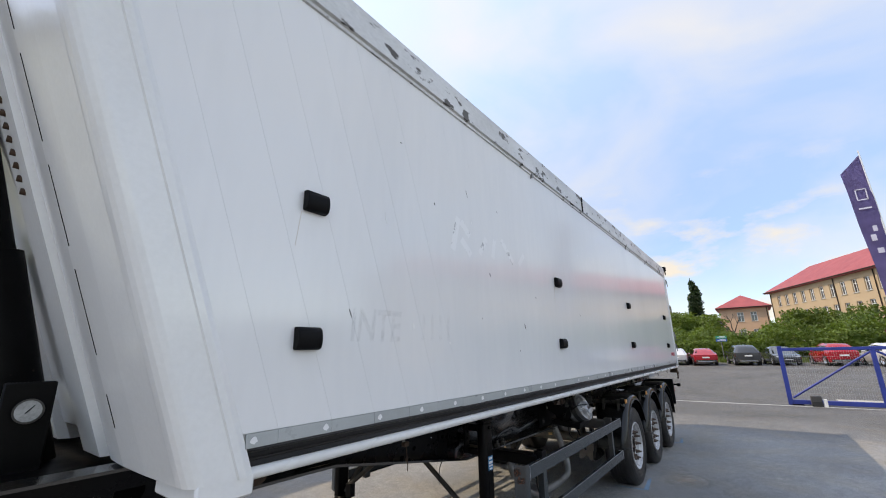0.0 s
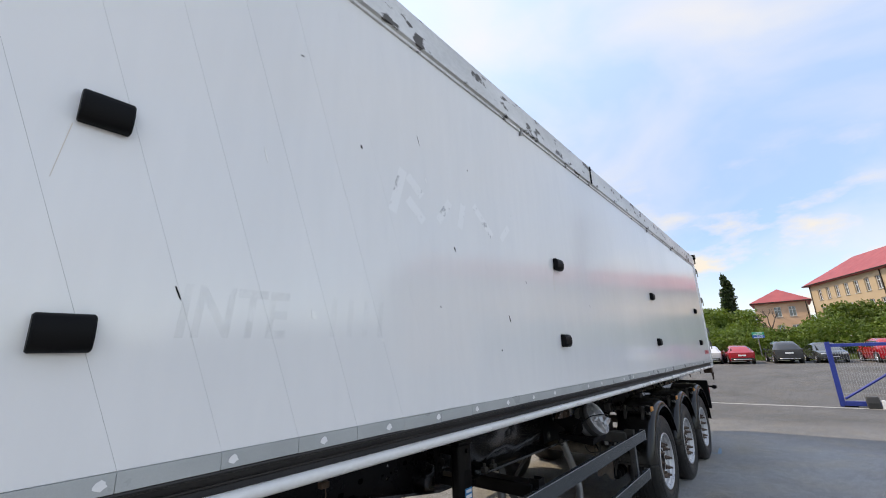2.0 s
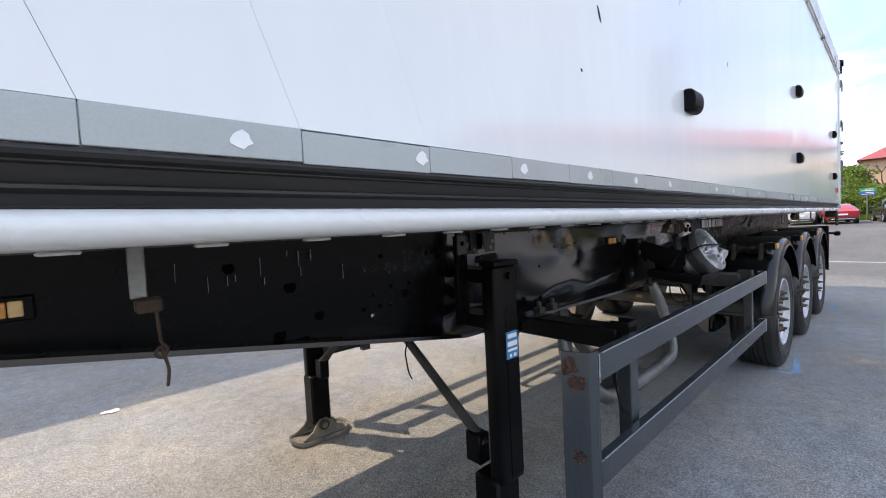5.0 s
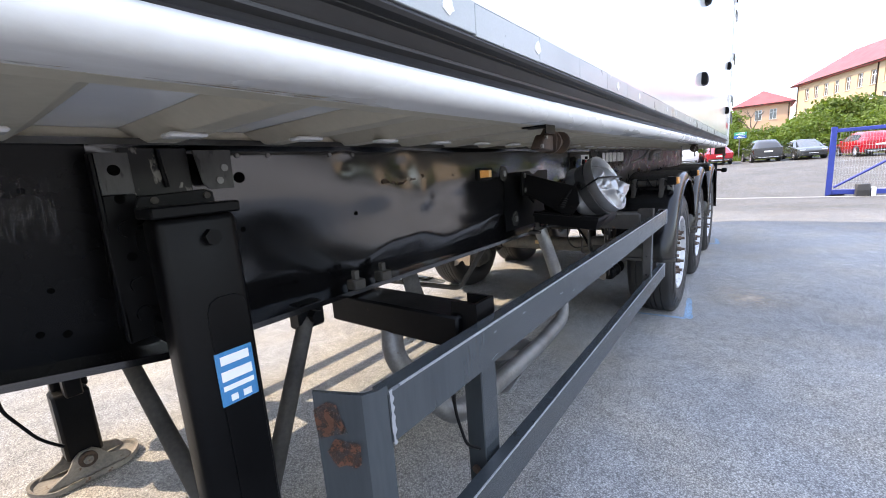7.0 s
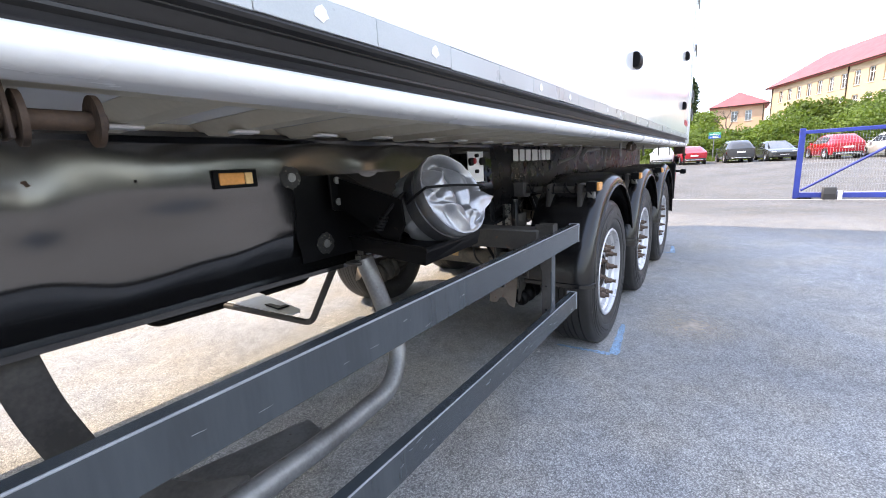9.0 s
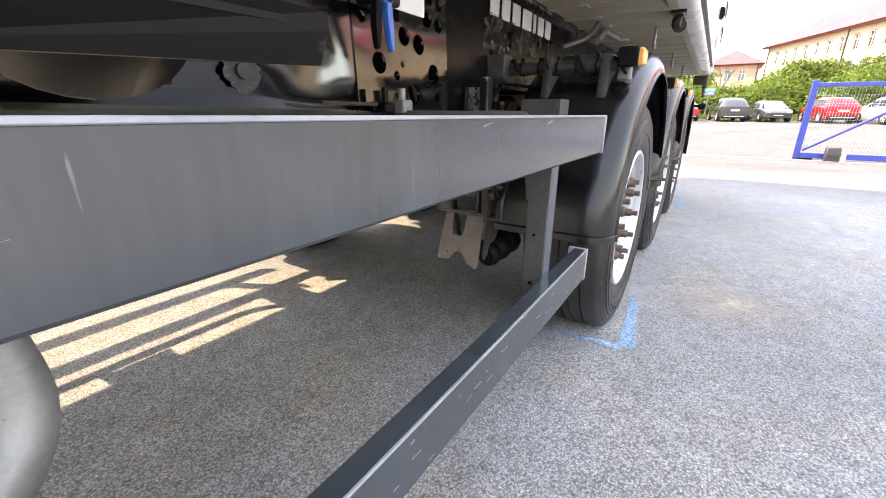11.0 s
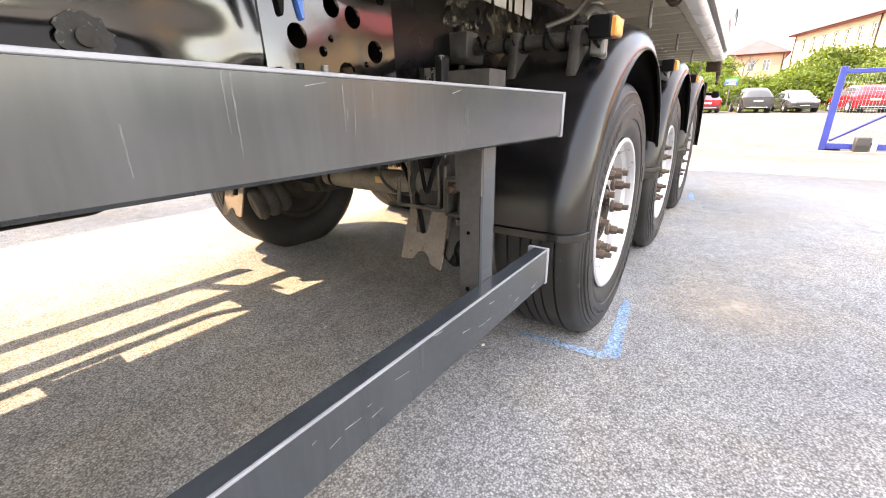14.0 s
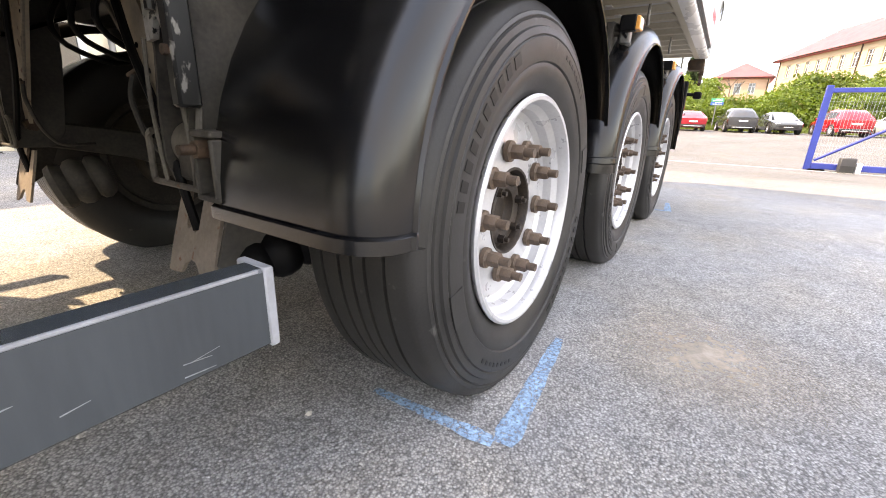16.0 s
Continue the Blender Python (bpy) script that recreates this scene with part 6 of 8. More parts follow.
for i, ax in enumerate(AXLES):
    bm = fresh()
    lathe(bm, [(0.0, 0.55), (0.082, 0.55), (0.082, 0.62), (0.076, 0.635), (0.066, 0.66), (0.066, 2 * CY - 0.66), (0.076, 2 * CY - 0.635), (0.082, 2 * CY - 0.62), (0.082, 2 * CY - 0.55), (0.0, 2 * CY - 0.55)], 26, Matrix.Translation((ax, 0, Z_BEAM)))
    axle = part("axle", bm, M_DIRTY, trailer, "dusty tubular axle", smooth=50)
    bm = fresh()
    box(bm, ax - 0.069, ax - 0.035, CY + 0.05, CY + 0.11, Z_BEAM, Z_BEAM + 0.034)
    part("axle_tag", bm, M_AMBERW, axle)
    for s in (-1, 1):
        def Y(d):
            return CY + s * d
        # hanger: two cheek plates either side of the pivot bush
        hanger = None
        for w in (0.600, 0.712):
            bm = fresh()
            y0, y1 = sorted((Y(w) - 0.004, Y(w) + 0.004))
            zt = 1.12 if w < 0.65 else 0.92
            prism(bm, [(ax - 0.60, zt), (ax - 0.40, zt), (ax - 0.42, 0.86), (ax - 0.46, 0.60), (ax - 0.50, 0.545), (ax - 0.60, 0.545), (ax - 0.615, 0.60), (ax - 0.612, 0.70), (ax - 0.602, 0.80)], "y", y0, y1, bev=0.0015)
            hanger = hanger or thing("hanger_bracket", (0, 0, 0), "", "")
            part("cheek_plate", bm, M_DUST, hanger, smooth=0)
        hang(hanger, trailer)
        bm = fresh()
        disc(bm, (ax - 0.555, Y(0.656), 0.628), (0, 1, 0), 0.048, 0.098, 28)
        part("pivot_bush", bm, M_GRIME, hanger, "dusty pivot bush")
        for w in (0.575, 0.742):
            bm = fresh()
            disc(bm, (ax - 0.555, Y(w), 0.628), (0, 1, 0), 0.024, 0.03, 6)
            part("pivot_bolt", bm, M_RUSTD, hanger)
        # bent round bar that clasps the hanger from below
        bm = fresh()
        xb = ax - 0.617
        tube(bm, rounded([(xb, Y(0.568), 0.655), (xb, Y(0.546), 0.648), (xb, Y(0.540), 0.552), (xb, Y(0.742), 0.552), (xb, Y(0.740), 0.62), (xb + 0.02, Y(0.728), 0.70)], 0.014, 4), 0.0065, 8)
        part("clasp_bar", bm, M_GRIME, hanger)
        # paler rims stand in for the light along the cheeks' front edges
        bm = fresh()
        tube(bm, rounded([(xb, Y(0.60), 0.82), (xb - 0.004, Y(0.592), 0.72), (xb, Y(0.592), 0.60), (xb, Y(0.60), 0.556)], 0.05, 4), 0.004, 6)
        tube(bm, rounded([(xb, Y(0.708), 0.82), (xb - 0.004, Y(0.716), 0.72), (xb, Y(0.718), 0.60), (xb, Y(0.712), 0.556)], 0.05, 4), 0.004, 6)
        part("cheek_rim", bm, M_GRIME, hanger)
        # bright notched shoe above, scraped strip beside it
        part("shoe", flat_plate([(xb, Y(w), z) for w, z in ((0.615, 0.99), (0.612, 0.815), (0.640, 0.818), (0.652, 0.85), (0.664, 0.852), (0.676, 0.828), (0.706, 0.820), (0.706, 0.99))], 0.010), M_BARE, hanger, "bare scraped steel shoe", smooth=0)
        bm = fresh()
        tube(bm, [(xb - 0.006, Y(0.660), 0.86), (xb - 0.006, Y(0.662), 0.99)], 0.009, 8)
        part("shoe_rib", bm, M_WORN, hanger)
        bm = fresh()
        box(bm, ax - 0.64, ax - 0.60, *sorted((Y(0.722), Y(0.752))), 0.70, 1.02, bev=0.005)
        part("hanger_strip", bm, M_WORN, hanger, "scraped black steel strip")
        for zz in (0.79, 0.90):
            bm = fresh()
            disc(bm, (ax - 0.643, Y(0.737), zz), (1, 0, 0), 0.009, 0.012, 6)
            part("bolt", bm, M_RUSTD, hanger)
        # open bolt housing at the outer side
        for dw, z0, z1, w2 in ((0.752, 0.548, 0.660, 0.012), (0.812, 0.548, 0.650, 0.012)):
            bm = fresh()
            box(bm, ax - 0.635, ax - 0.56, *sorted((Y(dw), Y(dw + w2))), z0, z1, bev=0.003)
            part("bolt_housing", bm, M_DUST, hanger)
        for z0 in (0.540, 0.652):
            bm = fresh()
            box(bm, ax - 0.635, ax - 0.56, *sorted((Y(0.752), Y(0.824))), z0, z0 + 0.012, bev=0.003)
            part("bolt_housing", bm, M_DUST, hanger)
        bm = fresh()
        disc(bm, (ax - 0.62, Y(0.786), 0.632), (1, 0, 0), 0.016, 0.05, 6)
        disc(bm, (ax - 0.655, Y(0.786), 0.632), (1, 0, 0), 0.009, 0.03, 10)
        part("housing_bolt", bm, M_RUSTD, hanger)
        # notched guard plate under the hanger
        out = [(0.556, 0.536), (0.590, 0.537), (0.596, 0.458), (0.604, 0.450), (0.614, 0.456), (0.622, 0.449), (0.634, 0.447), (0.646, 0.455), (0.652, 0.539), (0.722, 0.543), (0.724, 0.46), (0.726, 0.372), (0.722, 0.338), (0.712, 0.340), (0.700, 0.345),
               (0.678, 0.352), (0.668, 0.372), (0.650, 0.388), (0.628, 0.390), (0.610, 0.378), (0.598, 0.356), (0.570, 0.352), (0.545, 0.352), (0.546, 0.42)]
        part("guard_plate", flat_plate([(ax - 0.571 + 0.28 * (zz - 0.537), Y(w), zz) for w, zz in out], 0.008), M_PLATE, hanger, "dusty notched steel plate", smooth=0)
        bm = fresh()
        prism(bm, [(ax - 0.567, 0.54), (ax - 0.46, 0.54), (ax - 0.50, 0.44), (ax - 0.60, 0.37), (ax - 0.612, 0.40)], "y", *sorted((Y(0.737), Y(0.745))), bev=0.001)
        part("plate_flange", bm, M_DUST, hanger, smooth=0)
        # rubber bellows on the side that faces the yard
        yb = Y(0.645) - (0.135 if s > 0 else 0.095)
        bm = fresh()
        q = Vector((0, 1, 0)).rotation_difference(Vector((-0.9, 0.25, -0.25)).normalized()).to_matrix().to_4x4()
        k = 1.0 if s > 0 else 0.66
        lathe(bm, [(0.0, -0.10), (0.04 * k, -0.10), (0.070 * k, -0.09), (0.086 * k, -0.065), (0.084 * k, -0.045), (0.070 * k, -0.034), (0.084 * k, -0.022), (0.090 * k, 0.0), (0.084 * k, 0.022), (0.070 * k, 0.034), (0.082 * k, 0.046), (0.086 * k, 0.066), (0.074 * k, 0.086), (0.05 * k, 0.092), (0.03 * k, 0.085), (0.0, 0.085)],
              32, Matrix.Translation((ax - 0.47, yb, 0.42 if s > 0 else 0.395)) @ q)
        part("bellows", bm, M_DUST if s > 0 else M_RUBBER, hanger, "dusty ribbed rubber bellows")
        # trailing arm
        bm = fresh()
        y0, y1 = sorted((Y(0.615), Y(0.715)))
        prism(bm, [(ax - 0.60, 0.64), (ax - 0.52, 0.645), (ax - 0.2, 0.60), (ax + 0.1, 0.45), (ax + 0.42, 0.42), (ax + 0.42, 0.37), (ax + 0.05, 0.38), (ax - 0.25, 0.50), (ax - 0.60, 0.56)], "y", y0, y1, bev=0.008)
        arm = part("trailing_arm", bm, M_DUST, trailer)
        bm = fresh()
        box(bm, ax - 0.10, ax + 0.10, y0 - 0.01, y1 + 0.01, 0.39, 0.45, bev=0.008)
        for dx in (-0.075, 0.075):
            tube(bm, [(ax + dx, y0 + 0.01, 0.40), (ax + dx, y0 + 0.01, 0.64)], 0.012, 8)
            tube(bm, [(ax + dx, y1 - 0.01, 0.40), (ax + dx, y1 - 0.01, 0.64)], 0.012, 8)
        part("axle_clamp", bm, M_DUST, arm)
        bm = fresh()
        m = Matrix.Translation((ax + 0.34, Y(0.665), 0.42)) @ Matrix.Rotation(radians(90), 4, "X")
        lathe(bm, [(0.0, 0.0), (0.09, 0.0), (0.10, 0.04), (0.13, 0.10), (0.145, 0.18), (0.135, 0.26), (0.12, 0.34), (0.145, 0.42), (0.13, 0.52), (0.10, 0.60), (0.0, 0.62)], 24, m)
        part("air_spring", bm, M_RUBBER, trailer)
        # stay from the beam down to the bracket, with its drilled holes
        stay = part("hanger_stay", flat_plate([(ax - 0.565, Y(w), z) for w, z in ((0.150, 1.12), (0.355, 1.12), (0.588, 0.685), (0.592, 0.640), (0.552, 0.632), (0.515, 0.70))], 0.010), M_STAY, trailer, "rust-speckled steel stay", smooth=0)
        bm = fresh()
        tube(bm, [(ax - 0.569, Y(0.16), 1.11), (ax - 0.569, Y(0.515), 0.705)], 0.005, 6)
        part("stay_edge", bm, M_DIRTY, stay)
        for u in (0.30, 0.46, 0.62, 0.74):
            bm = fresh()
            disc(bm, (ax - 0.5655, Y(0.23 + 0.33 * u), 1.10 - 0.44 * u), (1, 0, 0), 0.006, 0.002, 10)
            part("drilled_hole", bm, M_DARK, stay)
        bm = fresh()
        tube(bm, rounded([(ax - 0.58, Y(0.36), 1.05), (ax - 0.585, Y(0.415), 0.93), (ax - 0.585, Y(0.45), 0.82), (ax - 0.59, Y(0.56), 0.66), (ax - 0.60, Y(0.615), 0.56), (ax - 0.585, Y(0.622), 0.45)], 0.12), 0.0095, 8)
        part("brake_hose", bm, M_RUBBER, trailer, "black brake hose")
        bm = fresh()
        tube(bm, rounded([(ax - 0.58, Y(0.43), 0.77), (ax - 0.59, Y(0.415), 0.72), (ax - 0.57, Y(0.415), 0.62), (ax - 0.52, Y(0.45), 0.56), (ax - 0.40, Y(0.52), 0.56)], 0.06), 0.006, 8)
        part("brake_hose", bm, M_DUST, trailer)
        bm = fresh()
        tube(bm, [(ax - 0.585, Y(0.415), 0.765), (ax - 0.58, Y(0.45), 0.775)], 0.005, 6)
        part("hose_clip", bm, M_RUSTD, trailer)
        for w, dx in ((0.40, -0.18), (0.33, -0.10)):
            bm = fresh()
            tube(bm, rounded([(ax + dx, Y(w - 0.05), 1.02), (ax + dx - 0.05, Y(w), 0.80), (ax + dx - 0.02, Y(w + 0.03), 0.60), (ax + dx + 0.06, Y(w + 0.02), Z_BEAM + 0.072)], 0.1), 0.0055, 8)
            part("brake_line", bm, M_RUBBER, trailer)
        bm = fresh()
        disc(bm, (ax, Y(0.50), Z_BEAM), (0, 1, 0), 0.0715, 0.016, 22)
        part("cable_band", bm, M_BLACKM, trailer)
        bm = fresh()
        tube(bm, [(ax + 0.10, Y(0.52), 0.60), (ax - 0.30, Y(0.52), 1.05)], 0.028, 12)
        tube(bm, [(ax - 0.06, Y(0.52), 0.78), (ax - 0.32, Y(0.52), 1.08)], 0.038, 12)
        part("shock_absorber", bm, M_BLACKM, trailer)
    bm = fresh()
    box(bm, ax - 0.60, ax - 0.50, 0.6, 2 * CY - 0.6, 1.02, 1.16, bev=0.01)
    part("crossmember", bm, M_BLACKM, trailer)

# long round air tank and a box of valves between the beams
bm = fresh()
c = Matrix.Translation((8.7, CY + 0.05, 0.92)) 
lathe(bm, [(0.0, -0.45), (0.08, -0.44), (0.12, -0.40), (0.125, -0.36), (0.125, 0.36), (0.12, 0.40), (0.08, 0.44), (0.0, 0.45)], 28, c)
part("air_tank", bm, M_BLACKM, trailer, smooth=50)
bm = fresh()
box(bm, 8.05, 8.45, 1.0, 1.45, 0.94, 1.14, bev=0.02)
box(bm, 8.2, 8.3, 1.1, 1.3, 0.84, 0.96, bev=0.02)
part("valve_block", bm, M_BLACKM, trailer)
for k in range(5):
    bm = fresh()
    tube(bm, rounded([(8.1, 0.75 + 0.2 * k, 1.08), (8.0, 0.8 + 0.18 * k, 0.9), (8.2, 0.9 + 0.15 * k, 0.82), (8.4, 0.85 + 0.2 * k, 1.0)], 0.1), 0.009, 8)
    part("air_line", bm, M_RUBBER, trailer)
bm = fresh()
box(bm, 6.6, 12.3, 0.68, 2 * CY - 0.68, 1.30, 1.345)
part("floor_pan", bm, M_BLACKM, trailer)
bm = fresh()
tube(bm, rounded([(8.85, 0.40, 1.24), (8.95, 0.40, 1.30), (9.35, 0.40, 1.315)], 0.05), 0.017, 10)
tube(bm, rounded([(8.80, 0.55, 1.22), (8.87, 0.45, 1.26), (8.92, 0.42, 1.33)], 0.05), 0.011, 8)
part("vent_pipe", bm, M_GALV, trailer)
for k in range(4):
    bm = fresh()
    x = 9.22 + 1.05 * k
    tube(bm, rounded([(x, 0.20, 1.345), (x, 0.20, 1.26), (x + 0.02, 0.20, 1.235), (x + 0.04, 0.20, 1.26)], 0.02), 0.008, 8)
    part("tie_hook", bm, M_GALV, trailer)

# rear lamp arm and under-run bar
bm = fresh()
box(bm, 12.28, 12.38, 0.30, 2 * CY - 0.30, 0.45, 0.57, bev=0.012)
part("underrun_bar", bm, M_BLACKM, trailer)
for s in (-1, 1):
    bm = fresh()
    tube(bm, [(12.32, CY + s * 0.95, 1.02), (12.36, CY + s * 1.24, 1.0)], 0.016, 10)
    box(bm, 12.32, 12.42, *sorted((CY + s * 1.20, CY + s * 1.27)), 0.965, 1.03, bev=0.012)
    part("clearance_lamp", bm, M_RUBBER, trailer)
    bm = fresh()
    box(bm, 12.25, 12.31, *sorted((CY + s * 0.55, CY + s * 1.15)), 0.62, 1.12, bev=0.01)
    part("rear_mud_flap", bm, M_RUBBER, trailer)
    bm = fresh()
    box(bm, 12.31, 12.37, *sorted((CY + s * 0.6, CY + s * 1.15)), 0.86, 1.0, bev=0.01)
    part("rear_lamp", bm, M_TAIL, trailer)

# ---------------------------------------------------------------- gear hung between the axles and the legs
# wrapped vessel on its tray
bag = Vector((6.80, 0.20, 1.145))
axis = Vector((-0.095, -0.89, 0.446)).normalized()
side_u = axis.cross(Vector((0, 0, 1))).normalized() * -1
up_v = side_u.cross(axis) * -1
if up_v.z < 0:
    up_v = -up_v
if side_u.x < 0:
    side_u = -side_u


def on_bag(u, v, h):
    return bag + side_u * u + up_v * v + axis * h


RB = 0.140


def crumple(u, v):
    """Folded cloth inside the rim: a pocket at the top, two pushed-out lobes with a narrow valley between, slack diagonal folds."""
    def fold(c, k, o, w):
        return math.exp(-((c * u + k * v - o) / w) ** 2)

    inside = 1 - min(1.0, (u * u + v * v) / RB ** 2) ** 4
    top = 0.124 - 0.50 * math.sqrt((u + 0.004) ** 2 + 0.0003) + 0.006 * math.sin(u * 70)
    pocket = 0.5 + 0.5 * math.tanh((v - top) * 75)
    low = 0.5 + 0.5 * math.tanh((v + 0.062) * 60)
    cloth = 0.004 - 0.24 * max(0.0, v) + 0.08 * min(0.0, v)
    cloth += 0.024 * fold(1, 0.10, -0.046, 0.034) + 0.022 * fold(1, -0.12, 0.044, 0.032)
    cloth -= 0.030 * fold(1, 0.06, -0.003, 0.0085) * low
    cloth += 0.012 * fold(0.60, -0.80, -0.072, 0.012) * (1 - fold(1, 0, 0.06, 0.06)) + 0.014 * fold(0.80, 0.60, -0.082, 0.011)
    cloth -= 0.012 * fold(0.85, -0.52, 0.068, 0.010) + 0.010 * fold(0.95, 0.30, -0.092, 0.009)
    cloth += 0.013 * fold(0.30, 0.95, -0.062, 0.012) - 0.012 * fold(0.20, 0.98, -0.040, 0.009) * (1 if u < -0.003 else 0.4)
    cloth -= 0.020 * math.exp(-((u + 0.085) ** 2 + 0.64 * (v - 0.012) ** 2) / 0.00024)
    cloth -= 0.022 * fold(-0.35, 1, -0.125, 0.008) * (0.5 + 0.5 * math.tanh((u - 0.03) * 80))
    cloth += 0.006 * noise.noise(Vector((u * 13 + 2, v * 13, 5.0)))
    deep = -0.085 + 0.016 * noise.noise(Vector((u * 20, v * 9, 2.0)))
    h = (cloth * (1 - pocket) + deep * pocket) * inside
    return h if h < 0 else h * 0.85


bm = fresh()
n = 180
rings = []
for r, h, wob in ((0.128, -0.150, 0.03), (0.145, -0.130, 0.08), (0.140, -0.108, 0.05), (0.134, -0.095, 0.01), (0.134, -0.045, 0.0), (0.139, -0.034, 0.02), (0.142, -0.004, 0.015), (RB, 0.003, 0.01), (0.136, 0.002, 0.01)):
    rings.append([bm.verts.new(on_bag(math.cos(a) * r * (1 + wob * noise.noise(Vector((math.cos(a) * 5, math.sin(a) * 5, h * 30)))), math.sin(a) * r * (1 + wob * noise.noise(Vector((math.cos(a) * 5, math.sin(a) * 5, h * 30)))),
                                           h - wob * 0.3 * abs(noise.noise(Vector((math.cos(a) * 7, math.sin(a) * 7, 4.0)))))) for a in [2 * math.pi * k / n for k in range(n)]])
for k2 in range(1, 60):
    r = 0.134 * (1 - k2 / 60.5)
    rings.append([bm.verts.new(on_bag(math.cos(a) * r, math.sin(a) * r, crumple(math.cos(a) * r, math.sin(a) * r))) for a in [2 * math.pi * k / n for k in range(n)]])
for p, w in zip(rings, rings[1:]):
    for k in range(n):
        bm.faces.new((p[k], p[(k + 1) % n], w[(k + 1) % n], w[k]))
bm.faces.new(rings[-1])
wrap = part("wrapped_vent", bm, M_SILVER, trailer, "crumpled silver tarpaulin wrap tied with black cord", smooth=85)
bm = fresh()
top = [(0.020, -0.030, -0.012), (0.060, -0.006, -0.004), (0.105, -0.004, 0.010), (0.163, -0.040, 0.026), (0.120, -0.066, 0.020), (0.075, -0.085, 0.018), (0.025, -0.092, 0.006), (0.005, -0.06, -0.008)]
ridge = bm.verts.new(on_bag(0.070, -0.040, 0.026))
ring = [bm.verts.new(on_bag(*p)) for p in top]
under = [bm.verts.new(on_bag(p[0] * 0.85, p[1] * 0.9, p[2] - 0.045)) for p in top]
for k in range(8):
    bm.faces.new((ring[k], ring[(k + 1) % 8], ridge))
    bm.faces.new((ring[(k + 1) % 8], ring[k], under[k], under[(k + 1) % 8]))
bmesh.ops.subdivide_edges(bm, edges=bm.edges[:], cuts=2, use_grid_fill=True)
for v in bm.verts:
    v.co += axis * 0.010 * abs(noise.noise(v.co * 34))
part("cloth_flap", bm, M_SILVER, wrap, smooth=40)
bm = fresh()
rings = [[bm.verts.new(on_bag(math.cos(a) * r, math.sin(a) * r, h)) for a in [2 * math.pi * k / 48 for k in range(48)]] for r, h in ((0.134, -0.094), (0.1375, -0.092), (0.1375, -0.048), (0.134, -0.046))]
for p, w in zip(rings, rings[1:] + rings[:1]):
    for k in range(48):
        bm.faces.new((p[k], p[(k + 1) % 48], w[(k + 1) % 48], w[k]))
part("clamp_band", bm, mat("dark_band_steel", (0.06, 0.06, 0.062), 0.35, metal=0.4, var=0.4, scale=20), wrap, "dark steel clamp band")
bm = fresh()
tube(bm, [on_bag(-0.150, 0.012, -0.07), on_bag(-0.148, 0.018, -0.02)] + [on_bag(-0.14 + 0.028 * k, 0.022 - 0.0015 * k, 0.020 + 0.010 * math.sin(math.pi * k / 10)) for k in range(11)] + [on_bag(0.149, 0.0, -0.03)], 0.0042, 8)
cord = part("cord", bm, M_RUBBER, wrap)
bm = fresh()
tube(bm, rounded([(6.60, 0.36, 1.06), (6.64, 0.33, 1.12), (6.68, 0.30, 1.165), tuple(on_bag(-0.150, 0.012, -0.07))], 0.05), 0.006, 8)
part("shock_cord", bm, M_RUBBER, wrap)
bm = fresh()
for k in range(5):
    disc(bm, (6.602 + 0.004 * k, 0.358 - 0.003 * k, 1.05 + 0.009 * k), (0.1, -0.2, 1), 0.015, 0.006, 12)
part("cord_spring", bm, M_RUBBER, wrap)
bm = fresh()
q = Vector((0, 1, 0)).rotation_difference(axis).to_matrix().to_4x4()
m = Matrix.Translation(bag - axis * 0.15) @ q
lathe(bm, [(0.0, -0.16), (0.10, -0.16), (0.115, -0.13), (0.118, 0.02), (0.0, 0.03)], 28, m)
part("vent_body", bm, M_BLACKM, trailer)
bm = fresh()
prism(bm, [(6.585, 1.225), (6.66, 1.225), (6.72, 1.19), (6.72, 1.06), (6.66, 1.10), (6.60, 1.105), (6.585, 1.115)], "y", 0.545, 0.557, bev=0.002)
lo = [(6.615, 0.55, 1.215), (6.615, 0.55, 1.12), (6.645, 0.33, 0.99), (6.645, 0.29, 1.06), (6.645, 0.30, 1.14)]
va = [bm.verts.new(v) for v in lo]
vb = [bm.verts.new((v[0] + 0.01, v[1], v[2])) for v in lo]
bm.faces.new(va)
bm.faces.new(vb[::-1])
for k in range(5):
    bm.faces.new((va[k], va[(k + 1) % 5], vb[(k + 1) % 5], vb[k]))
brk = part("vent_bracket", bm, M_BLACKM, trailer, "black folded steel bracket", smooth=0)
for z in (1.206, 1.135):
    bm = fresh()
    disc(bm, (6.612, 0.543, z), (0, 1, 0), 0.012, 0.008, 12)
    part("rivet", bm, M_GALV, brk)
bm = fresh()
tray = [(6.635, 0.20, 0.990), (6.957, 0.205, 0.998), (6.95, 0.50, 1.03), (6.60, 0.50, 1.02)]
va = [bm.verts.new(v) for v in tray]
vb = [bm.verts.new((v[0], v[1], v[2] - 0.012)) for v in tray]
bm.faces.new(va)
bm.faces.new(vb[::-1])
for k in range(4):
    bm.faces.new((va[k], va[(k + 1) % 4], vb[(k + 1) % 4], vb[k]))
lip = [(6.633, 0.197, 0.995), (6.960, 0.202, 1.002), (6.962, 0.203, 0.985), (6.952, 0.208, 0.952), (6.645, 0.215, 0.936)]
va = [bm.verts.new(v) for v in lip]
vb = [bm.verts.new((v[0], v[1] + 0.008, v[2])) for v in lip]
bm.faces.new(va)
bm.faces.new(vb[::-1])
for k in range(5):
    bm.faces.new((va[k], va[(k + 1) % 5], vb[(k + 1) % 5], vb[k]))
cheek = [(6.634, 0.198, 0.995), (6.645, 0.215, 0.936), (6.612, 0.50, 0.975), (6.610, 0.50, 1.03)]
va = [bm.verts.new(v) for v in cheek]
